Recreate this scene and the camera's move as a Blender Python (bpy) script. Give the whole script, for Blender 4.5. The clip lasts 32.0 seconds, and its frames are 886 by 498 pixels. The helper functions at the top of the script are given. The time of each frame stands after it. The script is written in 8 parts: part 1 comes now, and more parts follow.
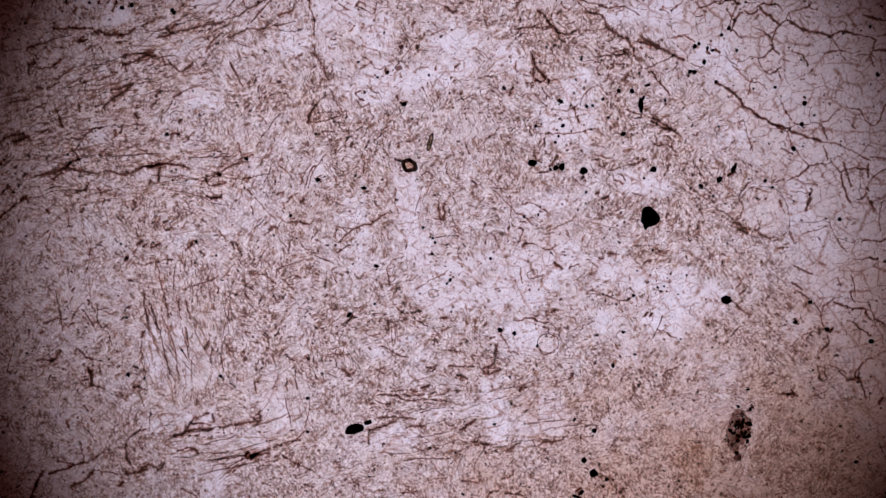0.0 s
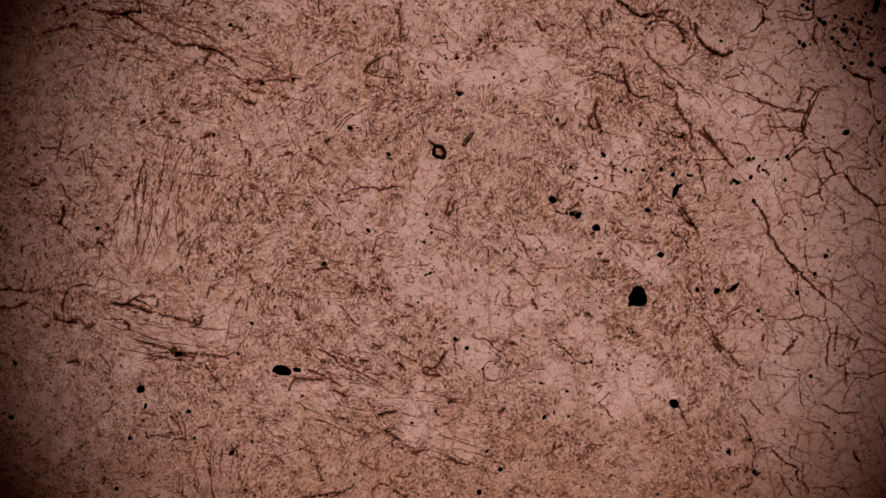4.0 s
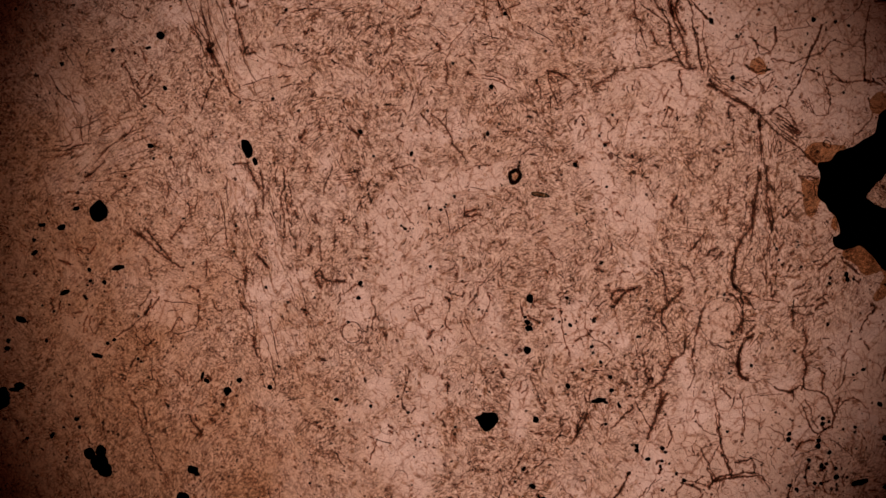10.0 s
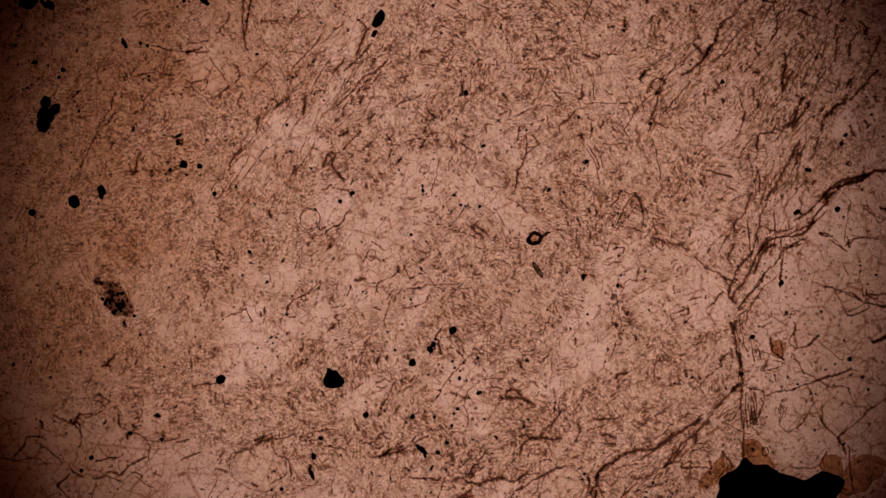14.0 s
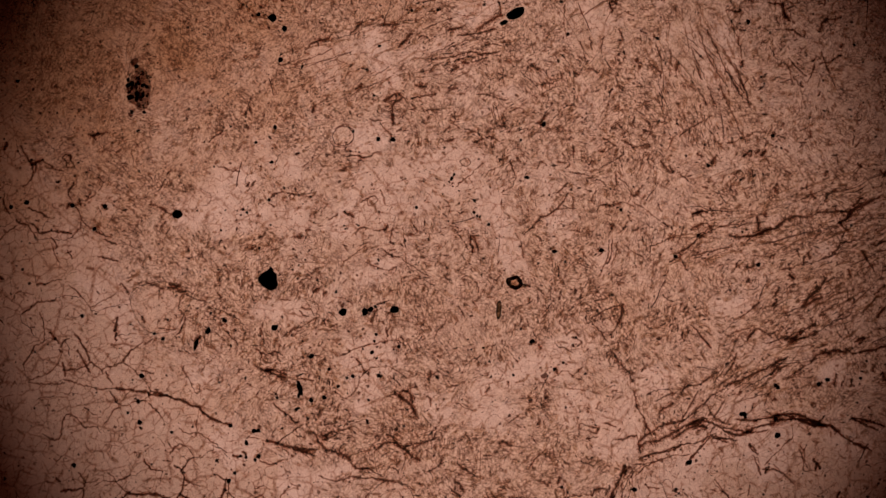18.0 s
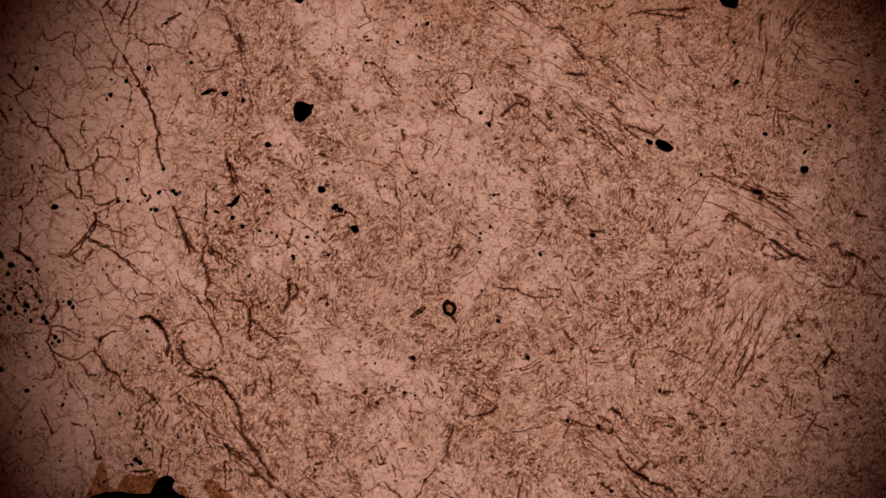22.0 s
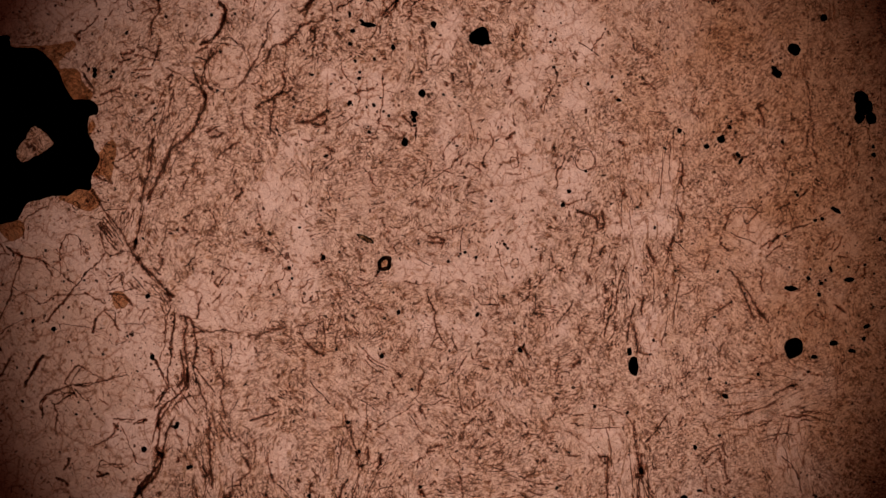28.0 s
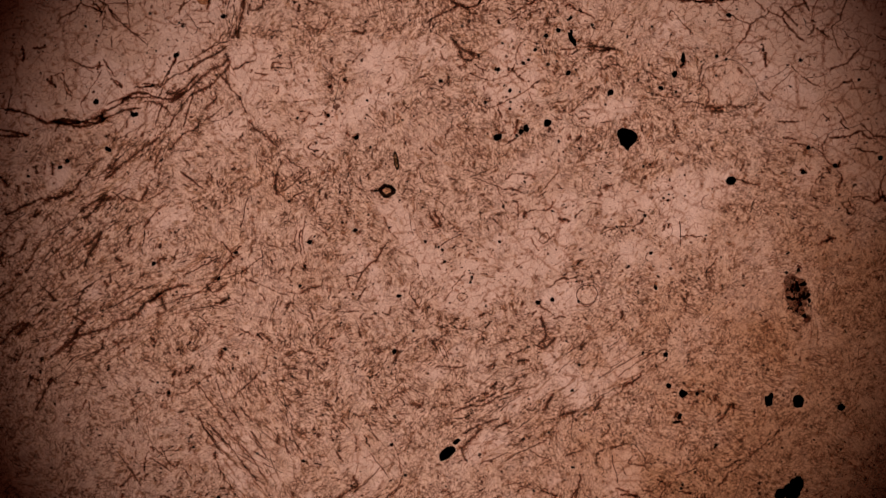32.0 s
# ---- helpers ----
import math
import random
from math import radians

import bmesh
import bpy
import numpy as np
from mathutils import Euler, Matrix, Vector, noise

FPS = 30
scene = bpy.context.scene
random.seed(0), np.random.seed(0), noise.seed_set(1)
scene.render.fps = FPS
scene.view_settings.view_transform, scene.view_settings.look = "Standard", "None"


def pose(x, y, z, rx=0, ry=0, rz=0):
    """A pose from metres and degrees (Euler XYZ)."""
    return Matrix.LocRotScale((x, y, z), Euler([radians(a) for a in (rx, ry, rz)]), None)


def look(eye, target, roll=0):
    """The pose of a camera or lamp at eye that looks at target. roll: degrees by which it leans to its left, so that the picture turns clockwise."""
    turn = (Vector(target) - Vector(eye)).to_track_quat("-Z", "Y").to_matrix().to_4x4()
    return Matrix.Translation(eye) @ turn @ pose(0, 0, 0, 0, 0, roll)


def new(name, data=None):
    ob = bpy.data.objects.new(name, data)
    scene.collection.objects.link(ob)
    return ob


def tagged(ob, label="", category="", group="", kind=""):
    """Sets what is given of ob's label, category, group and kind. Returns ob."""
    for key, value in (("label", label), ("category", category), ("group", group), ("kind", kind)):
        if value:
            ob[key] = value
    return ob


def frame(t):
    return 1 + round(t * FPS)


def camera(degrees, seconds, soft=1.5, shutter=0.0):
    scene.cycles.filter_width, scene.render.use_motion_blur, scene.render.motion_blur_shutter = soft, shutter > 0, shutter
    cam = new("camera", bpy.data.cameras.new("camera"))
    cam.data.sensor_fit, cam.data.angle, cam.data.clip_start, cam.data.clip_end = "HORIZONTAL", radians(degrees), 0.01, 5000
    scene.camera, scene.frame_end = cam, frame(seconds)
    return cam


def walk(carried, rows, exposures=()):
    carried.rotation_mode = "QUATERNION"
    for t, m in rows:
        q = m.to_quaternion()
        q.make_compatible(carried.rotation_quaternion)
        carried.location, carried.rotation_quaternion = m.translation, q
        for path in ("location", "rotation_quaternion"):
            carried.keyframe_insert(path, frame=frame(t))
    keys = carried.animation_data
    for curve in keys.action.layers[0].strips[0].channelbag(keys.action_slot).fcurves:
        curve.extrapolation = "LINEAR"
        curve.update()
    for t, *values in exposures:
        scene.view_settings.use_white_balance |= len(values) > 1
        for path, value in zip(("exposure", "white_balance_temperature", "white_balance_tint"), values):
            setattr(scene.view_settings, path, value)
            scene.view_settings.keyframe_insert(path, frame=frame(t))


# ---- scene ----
# A rock thin section on a turning microscope stage, in plain transmitted light.
# Plan unit: 1 u = 2 micrometres, x to the right and y up at the start, origin on the stage's axis.
from mathutils.geometry import delaunay_2d_cdt

U = 2.0e-6
AXIS = (23.1, 34.8)            # the stage's axis, off the optical axis, in u
cam = camera(5.985, 32.0, soft=1.35)
EYE = pose(-AXIS[0] * U, -AXIS[1] * U, 0.030)
EXPOSURES = [(0, 0.93, 3720, -8), (0.3, 0.42, 3890, -2), (0.5, 0.22, 4050, 0), (1.0, -0.10, 4560, 1), (1.5, -0.08, 4830, 1.5), (2.0, -0.08, 5100, 2),
             (3.0, -0.07, 5500, 5), (4.5, -0.04, 5880, 9), (6.0, 0.02, 6170, 9.5), (9.0, 0.02, 6430, 9.5), (32, 0.02, 6430, 9.5)]
walk(cam, [(0, EYE), (32, EYE)], EXPOSURES)

# ---- light: the lamp under the stage throws its cone on a frosted screen ----
world = bpy.data.worlds.new("dark_room")
world.use_nodes = True
world.node_tree.nodes["Background"].inputs[0].default_value = (0.01, 0.01, 0.012, 1)
world.node_tree.nodes["Background"].inputs[1].default_value = 0.02
scene.world = world
for name, energy, tint, cone in (("illuminator", 0.0099, (1.0, 0.61, 0.488), 11.6), ("illuminator_fringe", 0.0020, (1.0, 0.22, 0.12), 13.4)):
    bulb = bpy.data.lights.new(name, "SPOT")         # the second, wider red lamp is added to redden the edge of the field
    bulb.energy, bulb.color = energy, tint
    bulb.spot_size, bulb.spot_blend, bulb.shadow_soft_size = radians(cone), 0.85, 0.0
    lamp = new(name, bulb)
    lamp.matrix_world = look(((22 - AXIS[0]) * U, -AXIS[1] * U, -0.0220), ((22 - AXIS[0]) * U, -AXIS[1] * U, 0))


# ---- materials ----
def nodes_of(name):
    mat = bpy.data.materials.new(name)
    mat.use_nodes = True
    tree = mat.node_tree
    tree.nodes.clear()
    return mat, tree.nodes, tree.links


def ramp(nodes, links, source, stops):
    node = nodes.new("ShaderNodeValToRGB")
    while len(node.color_ramp.elements) < len(stops):
        node.color_ramp.elements.new(0.5)
    for e, (at, col) in zip(node.color_ramp.elements, stops):
        e.position, e.color = at, (*col, 1)
    links.new(source, node.inputs[0])
    return node.outputs[0]


def coords(nodes, links):
    """Object coordinates in plan units."""
    tex = nodes.new("ShaderNodeTexCoord")
    scale = nodes.new("ShaderNodeVectorMath")
    scale.operation = "SCALE"
    scale.inputs["Scale"].default_value = 1 / U
    links.new(tex.outputs["Object"], scale.inputs[0])
    return scale.outputs[0]


def grain_noise(nodes, links, where, size, detail=4.0, rough=0.6):
    n = nodes.new("ShaderNodeTexNoise")
    n.inputs["Scale"].default_value = 1 / size
    n.inputs["Detail"].default_value = detail
    n.inputs["Roughness"].default_value = rough
    links.new(where, n.inputs["Vector"])
    return n.outputs[0]


def mixed(nodes, links, kind, a, b, fac=1.0):
    m = nodes.new("ShaderNodeMix")
    m.data_type, m.blend_type = "RGBA", kind
    for socket, value in ((m.inputs[0], fac), (m.inputs[6], a), (m.inputs[7], b)):
        if isinstance(value, (int, float)):
            socket.default_value = value
        elif isinstance(value, tuple):
            socket.default_value = (*value, 1)
        else:
            links.new(value, socket)
    return m.outputs[2]


def clear_mineral(name, stops, by="island", mottle=0.0, size=14, thins=False):
    """A mineral that lets the lamp's light through, tinted piece by piece and mottled; one that thins out is clear at its feet."""
    mat, nodes, links = nodes_of(name)
    if by == "island":
        source = nodes.new("ShaderNodeNewGeometry").outputs["Random Per Island"]
    elif by == "stripe":
        attribute = nodes.new("ShaderNodeAttribute")
        attribute.attribute_name = "stripe"
        source = attribute.outputs["Fac"]
    else:
        source = nodes.new("ShaderNodeObjectInfo").outputs["Random"]
    colour = ramp(nodes, links, source, stops)
    if mottle:
        spots = ramp(nodes, links, grain_noise(nodes, links, coords(nodes, links), size), [(0.35, (1 - mottle,) * 3), (0.62, (1, 1, 1))])
        colour = mixed(nodes, links, "MULTIPLY", colour, spots)
    if thins:
        depth = nodes.new("ShaderNodeAttribute")
        depth.attribute_name = "depth"
        colour = mixed(nodes, links, "MIX", (1, 1, 1), colour, ramp(nodes, links, depth.outputs["Fac"], [(0.0, (0, 0, 0)), (0.75, (1, 1, 1))]))
    bsdf = nodes.new("ShaderNodeBsdfTransparent")
    links.new(colour, bsdf.inputs[0])
    out = nodes.new("ShaderNodeOutputMaterial")
    links.new(bsdf.outputs[0], out.inputs[0])
    return mat


def crackle(nodes, links, where, turn, sx, sy, stops):
    """Thin dark lines between drawn-out cells."""
    m = nodes.new("ShaderNodeMapping")
    m.vector_type = "TEXTURE"
    m.inputs["Rotation"].default_value = (0, 0, radians(turn))
    m.inputs["Scale"].default_value = (sx, sy, 1)
    links.new(where, m.inputs["Vector"])
    v = nodes.new("ShaderNodeTexVoronoi")
    v.voronoi_dimensions, v.feature = "2D", "DISTANCE_TO_EDGE"
    v.inputs["Scale"].default_value = 1.0
    links.new(m.outputs[0], v.inputs["Vector"])
    return ramp(nodes, links, v.outputs["Distance"], stops)


def packet(nodes, links, where, size, seed, long, wide, streaks, edges):
    """Packets of mica: each has its own direction, is striped along it and parted by thin dark cleavage lines."""
    shift = nodes.new("ShaderNodeVectorMath")
    shift.inputs[1].default_value = (170 * seed + 33, 410 * seed, 0)
    links.new(where, shift.inputs[0])
    m = nodes.new("ShaderNodeMapping")
    m.vector_type = "TEXTURE"
    m.inputs["Scale"].default_value = (size * 1.5, size, 1)
    m.inputs["Rotation"].default_value = (0, 0, 0.9 * seed)
    links.new(shift.outputs[0], m.inputs["Vector"])
    cell = nodes.new("ShaderNodeTexVoronoi")
    cell.voronoi_dimensions = "2D"
    cell.inputs["Scale"].default_value = 1.0
    links.new(m.outputs[0], cell.inputs["Vector"])
    apart = nodes.new("ShaderNodeSeparateColor")
    links.new(cell.outputs["Color"], apart.inputs[0])
    turn = nodes.new("ShaderNodeMath")
    turn.operation = "MULTIPLY"
    turn.inputs[1].default_value = math.pi
    links.new(apart.outputs[0], turn.inputs[0])
    spin = nodes.new("ShaderNodeVectorRotate")
    spin.rotation_type = "Z_AXIS"
    links.new(shift.outputs[0], spin.inputs["Vector"]), links.new(turn.outputs[0], spin.inputs["Angle"])
    m = nodes.new("ShaderNodeMapping")
    m.vector_type = "TEXTURE"
    m.inputs["Scale"].default_value = (long, wide, 1)
    links.new(spin.outputs[0], m.inputs["Vector"])
    noise = nodes.new("ShaderNodeTexNoise")
    noise.noise_dimensions = "2D"
    noise.inputs["Scale"].default_value, noise.inputs["Detail"].default_value, noise.inputs["Roughness"].default_value = 1.0, 4.0, 0.62
    links.new(m.outputs[0], noise.inputs["Vector"])
    colour = ramp(nodes, links, noise.outputs["Fac"], streaks)
    gap = nodes.new("ShaderNodeTexVoronoi")
    gap.voronoi_dimensions, gap.feature = "2D", "DISTANCE_TO_EDGE"
    gap.inputs["Scale"].default_value = 0.6
    links.new(m.outputs[0], gap.inputs["Vector"])
    lines = ramp(nodes, links, gap.outputs["Distance"], edges)
    here = ramp(nodes, links, grain_noise(nodes, links, shift.outputs[0], size * 0.6, 3, 0.6), [(0.44, (0, 0, 0)), (0.60, (1, 1, 1))])
    return mixed(nodes, links, "MULTIPLY", colour, lines, here)


def rock_material():
    """The groundmass: clear pinkish quartz, and where the mica felt lies a tan, densely veined tissue; brown iron stain to the south."""
    mat, nodes, links = nodes_of("groundmass")
    where = coords(nodes, links)
    warp = nodes.new("ShaderNodeTexNoise")
    warp.inputs["Scale"].default_value, warp.inputs["Detail"].default_value = 1 / 9, 3
    links.new(where, warp.inputs["Vector"])
    bent = nodes.new("ShaderNodeVectorMath")
    bent.operation = "MULTIPLY_ADD"
    bent.inputs[1].default_value = (9, 9, 0)
    links.new(warp.outputs["Color"], bent.inputs[0]), links.new(where, bent.inputs[2])
    bent = bent.outputs[0]
    # tissue: fine grain edges over a mottled tan base, striped packet by packet
    tissue = ramp(nodes, links, grain_noise(nodes, links, bent, 11, 4, 0.65), [(0.30, (0.79, 0.735, 0.665)), (0.48, (0.90, 0.865, 0.808)), (0.62, (0.97, 0.95, 0.91))])
    for turn, sx, sy, patch, low in ((-50, 12, 6, 26, 0.46), (35, 8.5, 4.5, 19, 0.56)):
        net = crackle(nodes, links, bent, turn, sx, sy, [(0.0, (low, low * 0.85, low * 0.80)), (0.12, (0.5 + low / 2, 0.455 + low / 2, 0.44 + low / 2)), (0.26, (1, 1, 1))])
        here = ramp(nodes, links, grain_noise(nodes, links, where, patch, 4, 0.65), [(0.45, (0, 0, 0)), (0.60, (1, 1, 1))])
        tissue = mixed(nodes, links, "MULTIPLY", tissue, net, here)
    for size, seed, long, wide, low in ((58, 0, 26, 4.2, 0.70), (30, 1, 15, 3.4, 0.72)):
        streaks = [(0.28, (low, low * 0.91, low * 0.86)), (0.46, (0.9, 0.875, 0.836)), (0.60, (1, 0.99, 0.97))]
        edges = [(0.0, (0.42, 0.331, 0.307)), (0.06, (0.7, 0.62, 0.583)), (0.14, (1, 1, 1))]
        tissue = mixed(nodes, links, "MULTIPLY", tissue, packet(nodes, links, bent, size, seed, long, wide, streaks, edges))
    tan = ramp(nodes, links, grain_noise(nodes, links, where, 120, 3, 0.5), [(0.40, (1, 1, 1)), (0.62, (0.96, 0.93, 0.892))])
    tissue = mixed(nodes, links, "MULTIPLY", tissue, tan)
    fine = ramp(nodes, links, grain_noise(nodes, links, where, 5.5, 4, 0.7), [(0.33, (0.5, 0.45, 0.429)), (0.45, (0.90, 0.88, 0.86)), (0.53, (1.0, 1.0, 1.0))])
    here = ramp(nodes, links, grain_noise(nodes, links, where, 48, 3, 0.6), [(0.36, (0.25, 0.25, 0.25)), (0.60, (1, 1, 1))])
    tissue = mixed(nodes, links, "MULTIPLY", tissue, fine, here)
    # clear parts
    pale = ramp(nodes, links, grain_noise(nodes, links, where, 6, 6, 0.8), [(0.30, (0.84, 0.8, 0.769)), (0.48, (0.905, 0.882, 0.848)), (0.6, (0.935, 0.915, 0.882))])
    broad = ramp(nodes, links, grain_noise(nodes, links, where, 70, 3, 0.55), [(0.30, (0.94, 0.92, 0.89)), (0.62, (1, 1, 1))])
    pale = mixed(nodes, links, "MULTIPLY", pale, broad)
    spots = ramp(nodes, links, grain_noise(nodes, links, bent, 9, 5, 0.7), [(0.30, (0.5, 0.42, 0.395)), (0.37, (0.90, 0.87, 0.84)), (0.43, (1, 1, 1))])
    pale = mixed(nodes, links, "MULTIPLY", pale, spots)
    for turn, sx, sy, patch in ((20, 34, 24, 38), (75, 19, 14, 30), (-35, 58, 44, 60)):     # faint boundaries between the grains
        net = crackle(nodes, links, bent, turn, sx, sy, [(0.0, (0.50, 0.38, 0.335)), (0.035, (0.76, 0.67, 0.62)), (0.08, (1, 1, 1))])
        here = ramp(nodes, links, grain_noise(nodes, links, where, patch, 4, 0.65), [(0.43, (0, 0, 0)), (0.55, (1, 1, 1))])
        pale = mixed(nodes, links, "MULTIPLY", pale, net, here)
    felted = nodes.new("ShaderNodeAttribute")
    felted.attribute_name = "felted"
    colour = mixed(nodes, links, "MIX", pale, tissue, felted.outputs["Fac"])
    # iron stain
    cloud = grain_noise(nodes, links, where, 110, 6, 0.62)
    along = nodes.new("ShaderNodeVectorMath")
    along.operation = "DOT_PRODUCT"
    along.inputs[1].default_value = STAIN_RUN
    links.new(where, along.inputs[0])
    fall = nodes.new("ShaderNodeMapRange")
    fall.inputs["From Min"].default_value, fall.inputs["From Max"].default_value = STAIN_FROM, STAIN_TO
    links.new(along.outputs["Value"], fall.inputs["Value"])
    m = nodes.new("ShaderNodeMath")
    m.operation = "MULTIPLY_ADD"
    m.inputs[1].default_value = 0.9
    links.new(cloud, m.inputs[0]), links.new(fall.outputs[0], m.inputs[2])
    stain = ramp(nodes, links, m.outputs[0], [(0.50, (1, 1, 1)), (0.85, (0.86, 0.76, 0.66)), (1.0, (0.74, 0.60, 0.46))])
    colour = mixed(nodes, links, "MULTIPLY", colour, stain)
    bsdf = nodes.new("ShaderNodeBsdfTransparent")
    links.new(colour, bsdf.inputs[0])
    out = nodes.new("ShaderNodeOutputMaterial")
    links.new(bsdf.outputs[0], out.inputs[0])
    return mat


def solid(name, colour, rough, metal=0.0, size=12):
    mat, nodes, links = nodes_of(name)
    b = nodes.new("ShaderNodeBsdfPrincipled")
    n = ramp(nodes, links, grain_noise(nodes, links, coords(nodes, links), size), [(0.3, tuple(c * 0.7 for c in colour)), (0.7, colour)])
    links.new(n, b.inputs["Base Color"])
    b.inputs["Roughness"].default_value, b.inputs["Metallic"].default_value = rough, metal
    out = nodes.new("ShaderNodeOutputMaterial")
    links.new(b.outputs[0], out.inputs[0])
    return mat


def frosted():
    mat, nodes, links = nodes_of("frosted_glass")
    b = nodes.new("ShaderNodeBsdfTranslucent")
    b.inputs[0].default_value = (0.85, 0.85, 0.85, 1)
    out = nodes.new("ShaderNodeOutputMaterial")
    links.new(b.outputs[0], out.inputs[0])
    return mat


STAIN_RUN, STAIN_FROM, STAIN_TO = (0.45, -0.89, 0), 260, 900
ROCK = rock_material()
GLASS = clear_mineral("slide_glass", [(0, (0.98, 0.985, 0.98)), (1, (0.98, 0.985, 0.98))])
FROSTED = frosted()
STEEL = solid("black_anodised_metal", (0.03, 0.03, 0.032), 0.45, 0.4, 400)
OPAQUE = solid("opaque_ore", (0.012, 0.011, 0.010), 0.5, 0.2, 6)
WISP = clear_mineral("pale_mica", [(0, (0.45, 0.335, 0.265)), (0.3, (0.61, 0.495, 0.412)), (0.8, (0.81, 0.73, 0.64)), (1, (0.75, 0.69, 0.69))], thins=True)
LATH = clear_mineral("tan_mica", [(0, (0.78, 0.73, 0.677)), (0.35, (0.9, 0.87, 0.824)), (1, (0.985, 0.975, 0.945))], "stripe", 0.08, 10)
NEEDLE = clear_mineral("dark_needle", [(0, (0.25, 0.16, 0.143)), (0.22, (0.40, 0.295, 0.265)), (0.5, (0.60, 0.50, 0.455)), (0.92, (0.84, 0.755, 0.695)), (1, (0.58, 0.51, 0.55))])
CRACK = clear_mineral("crack_fill", [(0, (0.14, 0.068, 0.058)), (1, (0.28, 0.165, 0.142))], "object", 0.4, 8)
SEAM = clear_mineral("grain_boundary", [(0, (0.22, 0.155, 0.141)), (0.5, (0.38, 0.291, 0.267)), (1, (0.62, 0.531, 0.494))])
HALO = clear_mineral("iron_stain", [(0, (0.60, 0.44, 0.375)), (1, (0.74, 0.60, 0.53))], "object", 0.3, 9)
SOAK = clear_mineral("soaked_stain", [(0, (0.74, 0.60, 0.54)), (1, (0.88, 0.79, 0.74))], "island", 0.25, 7, True)
QUARTZ = clear_mineral("quartz", [(0, (0.945, 0.905, 0.855)), (0.5, (0.955, 0.92, 0.87)), (1, (0.97, 0.935, 0.89))], "object", 0.10, 24)
BIOTITE = clear_mineral("brown_mica", [(0, (0.56, 0.33, 0.17)), (1, (0.72, 0.50, 0.32))], "object", 0.35, 16)
AMBER = clear_mineral("zircon_core", [(0, (0.86, 0.70, 0.56)), (1, (0.80, 0.62, 0.48))], "object", 0.3, 5)
DARK = clear_mineral("dark_streak", [(0, (0.12, 0.068, 0.060)), (0.4, (0.26, 0.172, 0.153)), (1, (0.48, 0.37, 0.33))])
FINE = clear_mineral("fine_crack_fill", [(0, (0.10, 0.055, 0.047)), (0.5, (0.21, 0.125, 0.108)), (1, (0.34, 0.235, 0.205))])
RIM = clear_mineral("crack_rim", [(0, (0.68, 0.54, 0.48)), (1, (0.86, 0.765, 0.705))])
OLIVE = clear_mineral("olive_rod", [(0, (0.30, 0.25, 0.16)), (1, (0.36, 0.29, 0.20))], "object", 0.4, 6)
STREAK = clear_mineral("streak_fill", [(0, (0.13, 0.072, 0.062)), (0.5, (0.25, 0.155, 0.135)), (1, (0.38, 0.275, 0.245))], "object", 0.4, 7)
FAINT = clear_mineral("faint_outline", [(0, (0.6, 0.53, 0.499)), (1, (0.7, 0.64, 0.607))], "object", 0.3, 8)
RIND = clear_mineral("dark_rind", [(0, (0.035, 0.0251, 0.0223)), (1, (0.05, 0.0401, 0.0348))], "object")
SPECK = clear_mineral("specks", [(0, (0.04, 0.0301, 0.0273)), (0.35, (0.2, 0.145, 0.131)), (1, (0.5, 0.411, 0.376))])


# ---- building ----
rng = np.random.default_rng(7)


def lattice(x, y, size, seed):
    """Smooth noise of 0 to 1 on the plan."""
    table = np.random.default_rng(seed).random((256, 256))
    fx, fy = np.asarray(x) / size + 91.3, np.asarray(y) / size + 57.7
    ix, iy = np.floor(fx).astype(int), np.floor(fy).astype(int)
    u, v = fx - ix, fy - iy
    u, v = u * u * (3 - 2 * u), v * v * (3 - 2 * v)
    a = table[ix % 256, iy % 256] * (1 - u) + table[(ix + 1) % 256, iy % 256] * u
    b = table[ix % 256, (iy + 1) % 256] * (1 - u) + table[(ix + 1) % 256, (iy + 1) % 256] * u
    return a * (1 - v) + b * v


def mesh_of(name, verts, faces, material):
    mesh = bpy.data.meshes.new(name)
    mesh.from_pydata((np.asarray(verts, float) * U).tolist(), [], faces)
    mesh.materials.append(material)
    mesh.update()
    return mesh


def part(name, mesh, parent, label="", kind=""):
    ob = new(name, mesh)
    ob.parent = parent
    return tagged(ob, label=label, kind=kind)


def thinning(mesh, pattern):
    """Marks how deep each point lies: 1 on a crest, 0 at the feet."""
    mesh.attributes.new("depth", "FLOAT", "POINT").data.foreach_set("value", np.tile(pattern, len(mesh.vertices) // len(pattern)).astype(np.float32))
    return mesh


MINERALS = []


def mineral(name, mesh, label, category, group=""):
    """A crystal that sits in the slice and turns with it about the stage's axis."""
    ob = tagged(new(name, mesh), label, category, group)
    MINERALS.append(ob)
    return ob


def rounded(points, step=6.0, closed=False):
    """A smooth line through a few points, in short steps."""
    p = [np.array(q, float) for q in points]
    n = len(p)
    out = []
    for i in range(n if closed else n - 1):
        a, b, c, d = (p[(i + k) % n] for k in (-1, 0, 1, 2)) if closed else (p[max(i - 1, 0)], p[i], p[i + 1], p[min(i + 2, n - 1)])
        m = max(2, int(np.linalg.norm(c - b) / step))
        for t in np.arange(m) / m:
            out.append(0.5 * (2 * b + (c - a) * t + (2 * a - 5 * b + 4 * c - d) * t * t + (3 * b - a - 3 * c + d) * t ** 3))
    if not closed:
        out.append(p[-1])
    return np.array(out)


